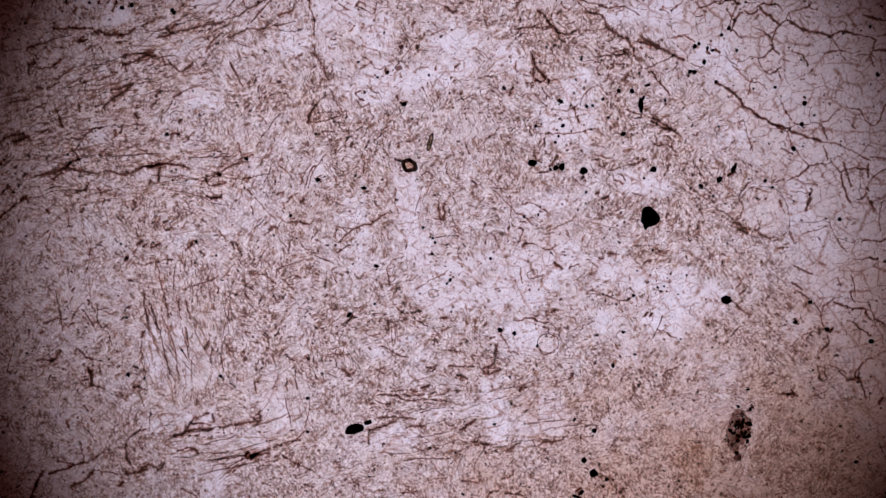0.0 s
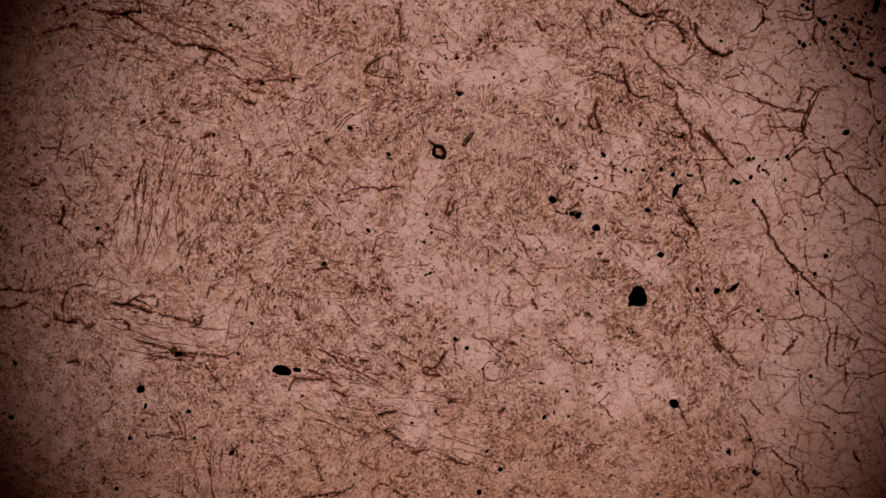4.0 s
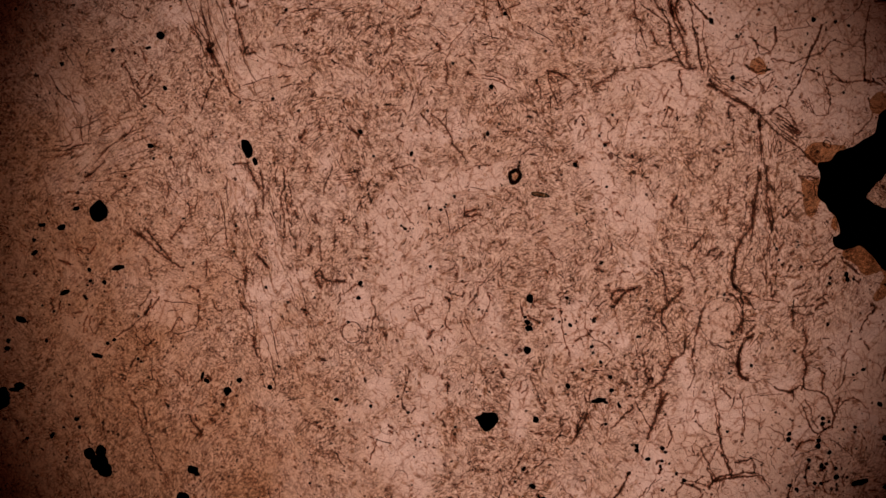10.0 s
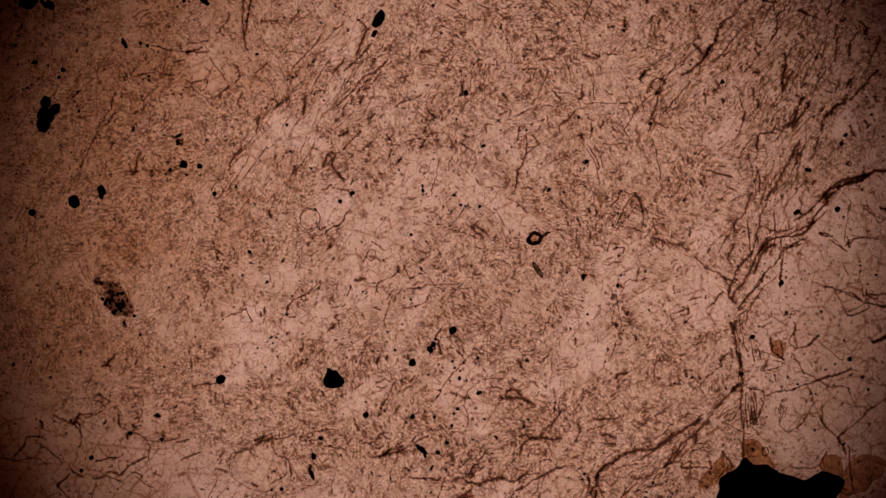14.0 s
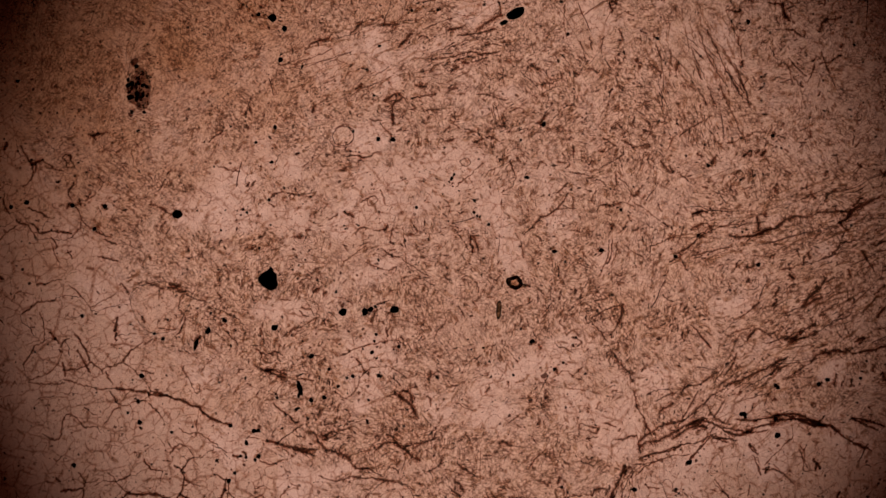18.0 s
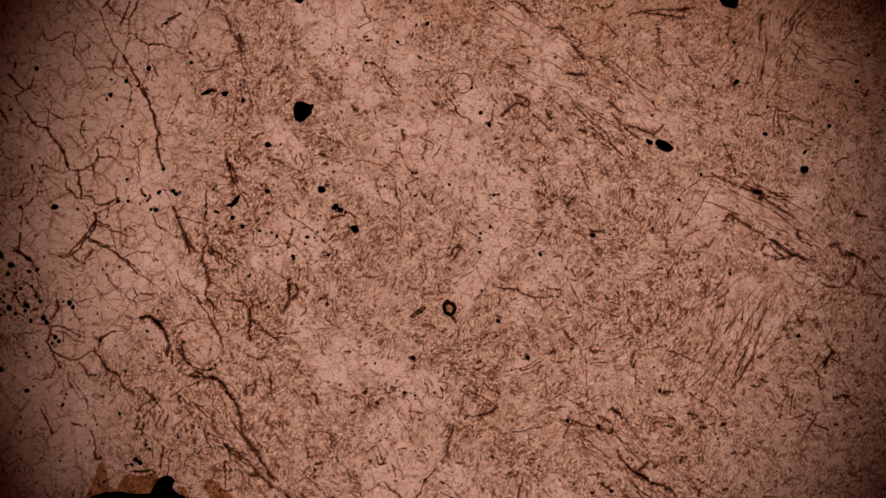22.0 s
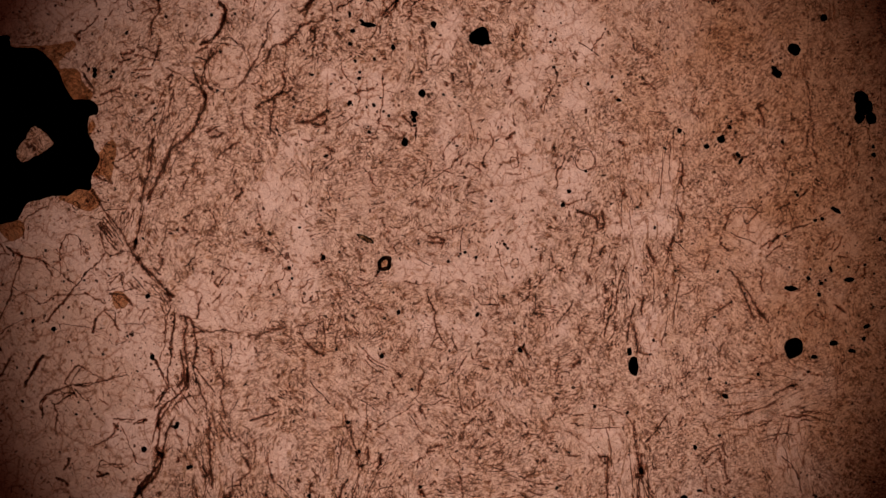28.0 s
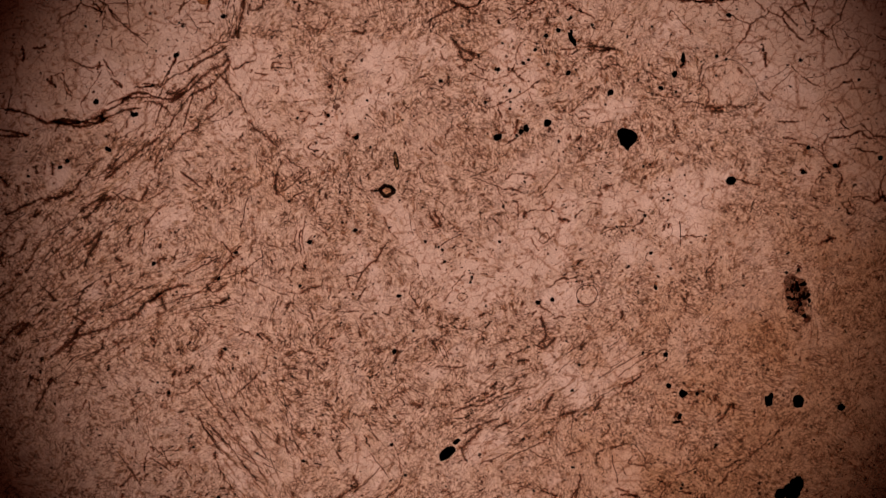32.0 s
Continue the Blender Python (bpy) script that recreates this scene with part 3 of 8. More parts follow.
SOUTH_DENSE_A = [[(43, -384), (93, -384), (239, -394), (239, -476), (43, -476), (93, -434)], [(-167, -284), (-47, -284), (-7, -294), (-87, -309), (-167, -306)],
    [(-107, -444), (-7, -439), (-7, -476), (-107, -476)], [(-143, -646), (-142, -596), (-118, -598), (-128, -647)],
    [(-98, -600), (-92, -541), (-32, -547), (-37, -596)], [(-382, -722), (-279, -702), (-152, -735), (-158, -795), (-387, -772)],
    [(136, -775), (162, -717), (220, -733), (276, -779), (270, -839), (151, -827)], [(98, -459), (101, -428), (180, -436), (167, -467)]]
SOUTHEAST_DENSE_A = [[(158, -144), (193, -139), (239, -174), (239, -234), (193, -194), (163, -184)], [(193, -244), (239, -244), (239, -394), (193, -334)],
    [(233, -244), (393, -244), (393, -294), (233, -314)], [(239, -104), (283, -99), (283, -134), (243, -139)],
    [(253, -374), (343, -364), (393, -384), (473, -394), (443, -476), (243, -464)], [(523, -374), (593, -354), (613, -414), (523, -444)],
    [(177, -669), (181, -528), (250, -445), (310, -451), (338, -564), (308, -662), (245, -686)]]
CLEAR = [np.array(p, float) for p in CENTRE_CLEAR_A + CENTRE_CLEAR_B + CENTRE_CLEAR_C + EAST_CLEAR_A + EAST_CLEAR_B + NORTHEAST_CLEAR_A + NORTHEAST_CLEAR_B + NORTH_CLEAR_A + NORTH_CLEAR_B + NORTHWEST_CLEAR_A + NORTHWEST_CLEAR_B + NORTHWEST_CLEAR_C + WEST_CLEAR_A + SOUTHWEST_CLEAR_A + SOUTH_CLEAR_A + SOUTH_CLEAR_B + SOUTHEAST_CLEAR_A]
THINNED = [np.array(p, float) for p in CENTRE_THIN_A + NORTHEAST_THIN_A + NORTH_THIN_A + NORTHWEST_THIN_A + WEST_THIN_A + SOUTHWEST_THIN_A + SOUTH_THIN_A + SOUTHEAST_THIN_A]
DENSE = [np.array(p, float) for p in CENTRE_DENSE_A + EAST_DENSE_A + NORTHEAST_DENSE_A + NORTH_DENSE_A + NORTHWEST_DENSE_A + WEST_DENSE_A + SOUTHWEST_DENSE_A + SOUTH_DENSE_A + SOUTHEAST_DENSE_A]


def thickness(x, y):
    """1 where the felt lies thickest, with ragged borders."""
    c = np.zeros(np.shape(x))
    for poly in DENSE:
        (x0, y0), (x1, y1) = np.min(poly, 0) - 14, np.max(poly, 0) + 14
        k = np.flatnonzero((x > x0) & (x < x1) & (y > y0) & (y < y1))
        if len(k):
            sx, sy = x[k] + 18 * (lattice(x[k], y[k], 12, 35) - 0.5), y[k] + 18 * (lattice(x[k], y[k], 12, 36) - 0.5)
            c[k] = np.maximum(c[k], np.mean([inside(sx + 6 * math.cos(a), sy + 6 * math.sin(a), poly) for a in np.arange(6) * 1.047], 0))
    return c


def clearness(x, y):
    """1 in a clear patch, 0 in the felt of mica."""
    c = np.zeros(np.shape(x))
    rag = 0.6 * lattice(x, y, 16, 43) + 0.4 * lattice(x, y, 7, 44)
    for poly, most in [(p, 0.68) for p in CLEAR] + [(p, 0.27) for p in THINNED]:
        (x0, y0), (x1, y1) = np.min(poly, 0) - 12, np.max(poly, 0) + 12
        k = np.flatnonzero((x > x0) & (x < x1) & (y > y0) & (y < y1))
        if len(k):
            sx, sy = x[k] + 16 * (lattice(x[k], y[k], 12, 33) - 0.5), y[k] + 16 * (lattice(x[k], y[k], 12, 34) - 0.5)
            soft = np.mean([inside(sx + 5 * math.cos(a), sy + 5 * math.sin(a), poly) for a in np.arange(6) * 1.047], 0)
            c[k] = np.maximum(c[k], most * soft)
    c = c * (1 - 0.7 * thickness(x, y))
    c = np.maximum(c, np.clip((lattice(x, y, 50, 41) * 0.5 + lattice(x, y, 20, 42) * 0.5 - 0.58) * 4, 0, 0.24) * (1 - thickness(x, y)))
    c = c * np.clip(np.hypot((x - 15) / 95, (y - 585) / 60) * 1.5 - 0.7, 0, 1)
    soft = np.mean([quartz_at(x + r * math.cos(a), y + r * math.sin(a)) for a, r in zip(np.arange(10) * 2.4, np.linspace(6, 62, 10))], 0)
    return np.maximum(c, np.where(x < 0, 0.68, 0.86) * np.clip(soft * 1.15 + 0.25 * (rag - 0.5) * (soft > 0) * (soft < 1), 0, 1))


# sheaves of mica: x, y, half length, half width, direction
SHEAVES = [(-480, -170, 80, 130, 97), (-400, -385, 150, 50, 10), (-600, 100, 230, 50, 6), (-640, 230, 170, 60, 16), (-560, 345, 170, 50, 12), (-205, -610, 60, 110, 104),
           (-330, -670, 110, 45, 17), (0, 545, 150, 30, -6), (-420, 385, 110, 50, 35), (120, -330, 130, 60, 12), (-60, -350, 120, 60, 8)]


def run_of(x, y):
    """Direction of the mica in radians, and its spread."""
    ang = np.pi * 2.2 * (lattice(x, y, 130, 51) * 0.6 + lattice(x, y, 42, 52) * 0.6)
    spread = np.full(np.shape(x), 0.52)
    for px, py, a, b, turn in SHEAVES:
        ca, sa = math.cos(radians(turn)), math.sin(radians(turn))
        dx, dy = x - px, y - py
        near = np.hypot((dx * ca + dy * sa) / max(a, b), (dy * ca - dx * sa) / min(a, b)) < 1.1
        ang = np.where(near, radians(turn), ang)
        spread = np.where(near, 0.2, spread)
    return ang, spread


# broad mica blades: x, y, length, width, direction
BLADES = [(-186, -610, 150, 30, 133), (-198, -630, 126, 22, 124), (-198, -670, 67, 14, 118), (-249, -642, 68, 18, 167), (-319, -678, 108, 26, -152), (-331, -661, 102, 16, -149), (-417, -388, 175, 36, -173), (-402, -410, 131, 24, -164), (-366, -271, 74, 20, -86)]
BLADES += [(-466, -218, 131, 44, 123), (-503, -230, 120, 26, 122), (-501, -334, 83, 26, -153), (-512, 92, 107, 26, 172), (-456, 119, 79, 26, -167), (-286, -300, 113, 34, 108), (-300, -232, 82, 26, 40), (-326, -324, 72, 22, 115), (-174, 57, 74, 14, -110), (-252, 26, 71, 14, -106)]
pick = np.random.default_rng(77)
for _ in range(90):
    r, t = 960 * math.sqrt(pick.random()), pick.random() * 2 * math.pi
    x, y = r * math.cos(t), r * math.sin(t)
    if clearness(np.array([x]), np.array([y]))[0] < 0.3:
        ang, spread = run_of(np.array([x]), np.array([y]))
        BLADES.append((x, y, pick.uniform(36, 95), pick.uniform(8, 18), math.degrees(ang[0]) + pick.normal(0, 20)))


def blade_cover(x, y):
    """How far a broad blade keeps the needles out."""
    c = np.zeros(np.shape(x))
    for px, py, long, wide, turn in BLADES:
        ca, sa = math.cos(radians(turn)), math.sin(radians(turn))
        dx, dy = x - px, y - py
        c = np.maximum(c, 0.8 * ((abs(dx * ca + dy * sa) < long * 0.5) & (abs(dy * ca - dx * sa) < wide * 0.5)))
    return c


# ---- the rock slice: felted and clear parts known point by point ----
line = np.concatenate([np.linspace(-RW, -1700, 6), np.arange(-996, 998, 6.0), np.linspace(1700, RW, 6)])
gx, gy = np.meshgrid(line, np.where(abs(line) > 1000, line * RH / RW, line))
n = len(line)
v = np.concatenate([np.c_[gx.ravel(), gy.ravel(), np.zeros(n * n)], [(-RW, -RH, -T), (RW, -RH, -T), (RW, RH, -T), (-RW, RH, -T)]])
q = n * n
i, j = np.meshgrid(np.arange(n - 1), np.arange(n - 1))
b = (j * n + i).ravel()
f = np.stack([b, b + 1, b + n + 1, b + n], 1).tolist()
f += [[q, q + 1, n - 1, 0], [q + 1, q + 2, q - 1, n - 1], [q + 2, q + 3, q - n, q - 1], [q + 3, q, 0, q - n]]
slice_mesh = mesh_of("groundmass", v, f, ROCK)
felted = slice_mesh.attributes.new("felted", "FLOAT", "POINT")
felted.data.foreach_set("value", np.r_[(1 - clearness(gx.ravel(), gy.ravel())) * (1 - 0.5 * blade_cover(gx.ravel(), gy.ravel())), np.ones(4)].astype(np.float32))
part("groundmass", slice_mesh, section, "pale pinkish-brown fine-grained rock slice with brown iron stain")


def scattered(count, radius=985.0):
    r, t = radius * np.sqrt(rng.random(count)), rng.random(count) * 2 * np.pi
    return r * np.cos(t), r * np.sin(t)


def threads(x, y, ang, length, width, bend, z, lift):
    """Many tapered, slightly bent threads at once; each is a tent with two closed tips."""
    n = len(x)
    c, s = np.cos(ang), np.sin(ang)
    kink = [0, *([rng.normal(0, 0.04, n) * length] * 3), *([rng.normal(0, 0.04, n) * length] * 3), 0]
    fat = [1, *([rng.uniform(0.6, 1.5, n)] * 3), *([rng.uniform(0.4, 1.2, n)] * 3), 1]
    v = np.empty((n, 8, 3))
    for k, (along, across, w, h) in enumerate([(-0.5, -0.5, 0, 0), (-0.2, 0.3, 1, 0), (-0.2, 0.3, 0, 1), (-0.2, 0.3, -1, 0), (0.2, 0.3, 1, 0), (0.2, 0.3, 0, 1),
                                               (0.2, 0.3, -1, 0), (0.5, -0.5, 0, 0)]):
        u, t = along * length, across * bend + kink[k] + w * fat[k] * width / 2
        v[:, k, 0], v[:, k, 1], v[:, k, 2] = x + u * c - t * s, y + u * s + t * c, z + h * lift
    f = np.array([[0, 2, 1, 1], [0, 3, 2, 2], [1, 2, 5, 4], [2, 3, 6, 5], [7, 4, 5, 5], [7, 5, 6, 6]])
    faces = (np.arange(n)[:, None, None] * 8 + f[None]).reshape(-1, 4).tolist()
    return v.reshape(-1, 3), [q[:3] if q[2] == q[3] else q for q in faces]


def squiggles(x, y, ang, length, width, z, lift, curl):
    """Many short, crooked threads at once: six stations each, foot, crest and foot."""
    n, m = len(x), 6
    turn = ang[:, None] + np.cumsum(rng.normal(0, 1, (n, m)) * curl, 1)
    turn -= (turn.mean(1) - ang)[:, None] * 0.7
    step = (length / (m - 1))[:, None]
    px, py = np.cumsum(np.cos(turn) * step, 1), np.cumsum(np.sin(turn) * step, 1)
    px, py = px - px.mean(1)[:, None] + x[:, None], py - py.mean(1)[:, None] + y[:, None]
    w = width[:, None] / 2 * np.array([0.25, 0.9, 1.1, 1.0, 0.8, 0.2]) * rng.uniform(0.5, 1.5, (n, m))
    v = np.empty((n, m, 3, 3))
    for k, side in enumerate((1, 0, -1)):
        v[:, :, k, 0], v[:, :, k, 1] = px - np.sin(turn) * w * side, py + np.cos(turn) * w * side
        v[:, :, k, 2] = z[:, None] + (lift if side == 0 else 0)
    one = np.array([[i * 3 + a, i * 3 + a + 1, i * 3 + a + 4, i * 3 + a + 3] for i in range(m - 1) for a in (0, 1)])
    return v.reshape(-1, 3), (np.arange(n)[:, None, None] * m * 3 + one[None]).reshape(-1, 4).tolist()


def felt(name, count, length, width, lift, material, label, keep=1.0, loose=1.0, weight=None, curl=0.0):
    x, y = scattered(count)
    fine = np.clip((-y - 180) / 250 + (x + 100) / 900, 0, 1)      # shorter, finer felt in the stained south
    dense = np.clip(1 - clearness(x, y) * keep, 0, 1) ** 1.3 * (0.75 + 0.35 * lattice(x, y, 34, 61))
    if weight is not None:
        dense = dense * weight(x, y)
    dense = dense * (1 - blade_cover(x, y)) * (0.78 + 0.6 * thickness(x, y)) * (0.6 + 0.7 * lattice(x, y, 85, 62))
    ok = rng.random(count) < dense
    x, y, fine = x[ok], y[ok], fine[ok]
    ang, spread = run_of(x, y)
    n = len(x)
    ang = ang + rng.normal(0, 1, n) * spread * loose
    size = rng.random(n) ** 1.8
    ln = (length[0] + (length[1] - length[0]) * size) * (1 - 0.4 * fine)
    wd = width[0] + (width[1] - width[0]) * rng.random(n)
    z = rng.uniform(0.05, 0.5, n)
    v, f = squiggles(x, y, ang, ln, wd, z, lift, curl) if curl else threads(x, y, ang, ln, wd, rng.normal(0, 0.05, n) * ln, z, lift)
    mesh = mesh_of(name, v, f, material)
    if not curl:
        thinning(mesh, (0, 0, 1, 0, 0, 1, 0, 0))
    return part(name, mesh, section, label, "stuff")


felt("mica_felt", 34000, (7, 24), (3.5, 8.5), 0.5, WISP, "felt of pale brown mica flakes", 0.95, 0.8)
felt("brown_dust_felt", 14000, (3, 13), (1.6, 4.2), 0.5, WISP, "faint brown flecks in the clear quartz", 0.0, 2.0, lambda x, y: 0.55 * (clearness(x, y) > 0.5) * (0.4 + lattice(x, y, 45, 63)))
felt("needle_felt", 33000, (4.5, 15), (1.2, 2.5), 0.9, NEEDLE, "felt of fine dark brown mica needles", 1.1, 1.1,
     lambda x, y: 0.95 - 0.5 * np.clip((np.hypot(x, y) - 320) / 330, 0, 1), 0.17)

felt("dark_streak_felt", 12500, (4.5, 16), (1.7, 3.8), 1.1, DARK, "scattered dark brown streaks between the mica flakes", 1.2, 1.0,
     lambda x, y: np.clip(0.25 - 0.12 * np.clip((np.hypot(x, y) - 380) / 250, 0, 1) + 0.14 * np.clip((-x - 420) / 200, 0, 1) * (y > 0) + 0.3 * np.exp(-((x + 20) / 260) ** 2 - ((y - 540) / 70) ** 2)
                          + 0.2 * np.exp(-((x + 380) / 120) ** 2 - ((y - 400) / 70) ** 2) + 0.35 * np.exp(-((x - 230) / 110) ** 2 - ((y - 320) / 90) ** 2), 0, 1), 0.24)


# ---- sheaves of long mica blades ----
def sheaf(x, y, long, wide, turn, seed):
    g = np.random.default_rng(seed)
    ca, sa = math.cos(radians(turn)), math.sin(radians(turn))
    if wide > long:
        long, wide = wide, long
    blades = []
    bow = g.uniform(-0.12, 0.12)
    for _ in range(int(wide * 0.17)):
        o, c, ln = g.uniform(-1, 1) * wide, g.uniform(-0.7, 0.7) * long, long * g.uniform(0.12, 0.6)
        fan = g.normal(0, 0.11) + o / wide * 0.12
        u = np.linspace(-1, 1, 9)
        a, b = c + u * ln * 0.5, o + fan * u * ln * 0.5 + bow * (u * ln * 0.5 + c) ** 2 / long
        line = np.stack([x + a * ca - b * sa, y + a * sa + b * ca], 1)
        blades.append(ridge(roughened(line, 6, 20, seed), g.uniform(1.0, 2.4), 0.8, 0.5))
    v, f = joined(blades)
    part("mica_sheaf", mesh_of("mica_sheaf", v, f, SEAM), section, "sheaf of long pale mica blades with dark edges", "stuff")
    fibres = []
    for _ in range(int(wide * 0.5)):
        o, c, ln = g.uniform(-1, 1) * wide, g.uniform(-0.85, 0.85) * long, long * g.uniform(0.1, 0.42)
        fan = g.normal(0, 0.2) + o / wide * 0.12
        a, b = c + u * ln * 0.5, o + fan * u * ln * 0.5 + bow * (u * ln * 0.5 + c) ** 2 / long
        line = np.stack([x + a * ca - b * sa, y + a * sa + b * ca], 1)
        fibres.append(ridge(roughened(line, 9, 22, seed), g.uniform(2.4, 5.2), 0.2, 0.3))
    part("fibre_felt", thinning(mesh_of("fibre_felt", *joined(fibres), WISP), (0, 1, 0)), section, "soft brown fibres in a sheaf of mica", "stuff")


for k, row in enumerate(SHEAVES):
    sheaf(*row, 500 + k)

# ---- broad blades: a tan striped lath with dark edges ----
def blade(x, y, long, wide, turn, seed):
    g = np.random.default_rng(seed)
    ca, sa = math.cos(radians(turn)), math.sin(radians(turn))
    n = max(4, int(wide / 2.6))
    bow, fan = g.normal(0, 0.05), g.normal(0, 0.06)
    u = np.linspace(-1, 1, 9)
    columns, rims = [], []
    for k in range(n + 1):
        o = (k / n - 0.5) * wide
        a0, a1 = -0.5 + g.uniform(0, 0.3), 0.5 - g.uniform(0, 0.3)
        a = (a0 + (a1 - a0) * (u + 1) / 2) * long
        b = o * (1 + fan * u * 3) + bow * (a ** 2 / long)
        line = roughened(np.stack([x + a * ca - b * sa, y + a * sa + b * ca], 1), 3, 18, seed)
        columns.append(np.c_[line, 0.15 + 0.25 * g.random() * np.ones(9)])
        if k in (0, n) or g.random() < 0.16:
            i0, i1 = sorted(g.choice(9, 2, False))
            if i1 - i0 > 2:
                rims.append(ridge(line[i0:i1 + 1], g.uniform(1.3, 2.4), 0.8, 0.6))
    mesh = mesh_of("mica_blade", np.concatenate(columns), [[k * 9 + i, k * 9 + i + 1, k * 9 + i + 10, k * 9 + i + 9] for k in range(n) for i in range(8)], LATH)
    mesh.attributes.new("stripe", "FLOAT", "POINT").data.foreach_set("value", np.repeat(g.random(n + 1), 9).astype(np.float32))
    ob = part("mica_blade", mesh, section)
    if rims:
        part("cleavage_edge", mesh_of("cleavage_edge", *joined(rims), NEEDLE), ob)


for k, row in enumerate(BLADES):
    blade(*row, 900 + k)

# ---- single longer needles ----
NEEDLES = []
for k in range(12):
    line = rounded([(-0.5, 0), (-0.2, rng.uniform(-0.06, 0.06)), (0.2, rng.uniform(-0.06, 0.06)), (0.5, 0)], 0.1)
    v, fc = ridge(line * 36, rng.uniform(1.6, 2.6), 1.2)
    NEEDLES.append(mesh_of("needle", v, fc, CRACK if k % 3 == 0 else HALO if k % 3 == 1 else NEEDLE))
x, y = scattered(900, 940)
ok = np.flatnonzero(rng.random(900) < 1 - clearness(x, y))[:150]
ang, spread = run_of(x, y)
for i in ok:
    ob = part("needle", NEEDLES[int(i) % 12], section)
    k = rng.uniform(0.5, 1.6)
    ob.matrix_basis = pose(x[i] * U, y[i] * U, 0.6 * U, 0, 0, math.degrees(ang[i] + rng.normal(0, 0.5) * spread[i])) @ Matrix.Diagonal((k, 1, 1, 1))


# ---- quartz: grains and the boundaries between them ----
def spread_seeds():
    seeds = []
    xs, ys = rng.uniform(-1040, 1040, 9000), rng.uniform(-640, 1040, 9000)
    ok = quartz_at(xs, ys) | inside(xs, ys, DUSTY)
    for x, y in zip(xs[ok], ys[ok]):
        if x * x + y * y > 1080 ** 2:
            continue
        gap = 66 if x < 0 else 58 if y > 330 else 33 + 16 * float(lattice(x, y, 90, 71))
        if all((x - a) ** 2 + (y - b) ** 2 > gap * gap for a, b in seeds):
            seeds.append((x, y))
    return seeds


def quartz_mosaic():
    seeds = spread_seeds()
    pts, _, tris, *_ = delaunay_2d_cdt([Vector(s) for s in seeds], [], [], 0, 1e-5)
    centres, around = [], {}
    for t, (i, j, k) in enumerate(tris):
        a, b, c = (np.array(pts[m]) for m in (i, j, k))
        d = 2 * (a[0] * (b[1] - c[1]) + b[0] * (c[1] - a[1]) + c[0] * (a[1] - b[1]))
        w = np.array([a @ a, b @ b, c @ c])
        ux = (w[0] * (b[1] - c[1]) + w[1] * (c[1] - a[1]) + w[2] * (a[1] - b[1])) / d
        uy = (w[0] * (c[0] - b[0]) + w[1] * (a[0] - c[0]) + w[2] * (b[0] - a[0])) / d
        centres.append(np.array([ux, uy]))
        for m in (i, j, k):
            around.setdefault(m, []).append(t)
    made = 0
    for m, ts in around.items():
        loop = np.array([centres[t] for t in ts])
        mid = np.array(pts[m])
        if len(loop) < 4 or np.linalg.norm(loop - mid, axis=1).max() > 120 or not bool(quartz_at(*mid)) or made > 298:
            continue
        loop = loop[np.argsort(np.arctan2(*(loop - mid).T[::-1]))]
        loop = roughened(rounded(loop, 12, True), 7, 17, 81)
        v, f = slab(mid + (loop - mid) * 0.98, 0.25, 0.1, 0.02)
        part("quartz_grain", mesh_of("quartz_grain", v, [q for q in f if len(q) == 3], QUARTZ), section)
        made += 1


quartz_mosaic()


# ---- cracks ----
def traced(points, seed):
    """A jagged line through the points, a little longer than they reach."""
    p = np.array(points, float)
    for end, inner in ((0, 1), (-1, -2)):
        away = p[end] - p[inner]
        p[end] += away / (np.linalg.norm(away) + 1e-6) * 2.0
    return roughened(roughened(rounded(p, 1.8), 2.4, 9, 100 + seed % 40), 2.2, 3.4, 150 + seed % 40)


SOAKED = []


def crack(points, width, name, label, seed):
    line = traced(points, seed)
    pieces = [ridge(line, width * 0.56, 1.6, 0.9)]
    g = np.random.default_rng(seed)
    for _ in range(int(len(line) * (0.012 if name == "crack" else 0.03) * max(0, width - 1.8))):    # splinters that run beside it
        i = g.integers(0, max(1, len(line) - 6))
        bit = line[i:i + int(g.integers(5, 12))] + g.normal(0, 0.8 + width * 0.45, 2)
        if len(bit) > 3:
            pieces.append(ridge(roughened(bit, 3, 8, seed), width * g.uniform(0.2, 0.45), 1.2, 0.9))
    ob = part(name, mesh_of(name, *joined(pieces), CRACK if name == "crack" else STREAK), section, label)
    SOAKED.append(ridge(line, width * 1.2 + (4 if name == "crack" else 8), 0.1, 0.45))
    part("iron_stain", mesh_of("iron_stain", *ridge(line, width * 1.1 + 0.8, 0.3, 0.55), HALO), ob, "soft brown stain beside the " + name.replace("dark_", ""))


CENTRE_LINES_A = [(1.4, "b", [(185, -203), (187, -196), (178, -185), (162, -182), (148, -192)]), (1.8, "d", [(111, -222), (103, -218), (93, -216)]),
    (1.8, "d", [(94, -213), (90, -202), (81, -187), (78, -179)]),
    (1.8, "d", [(164, -163), (153, -165), (143, -163), (133, -158), (122, -156), (113, -162), (103, -162)]), (3, "d", [(175, -143), (167, -146)]),
    (3, "d", [(72, -204), (71, -218), (66, -236), (58, -243), (49, -247)]), (2, "d", [(50, -252), (41, -243)]), (1.8, "d", [(33, -242), (13, -242), (-7, -241)]),
    (2.5, "d", [(-5, -241), (-12, -241)]), (2, "d", [(-37, -244), (-52, -244)]), (1.5, "d", [(15, -218), (0, -216), (-13, -213)]),
    (2, "d", [(47, -222), (31, -222)])]
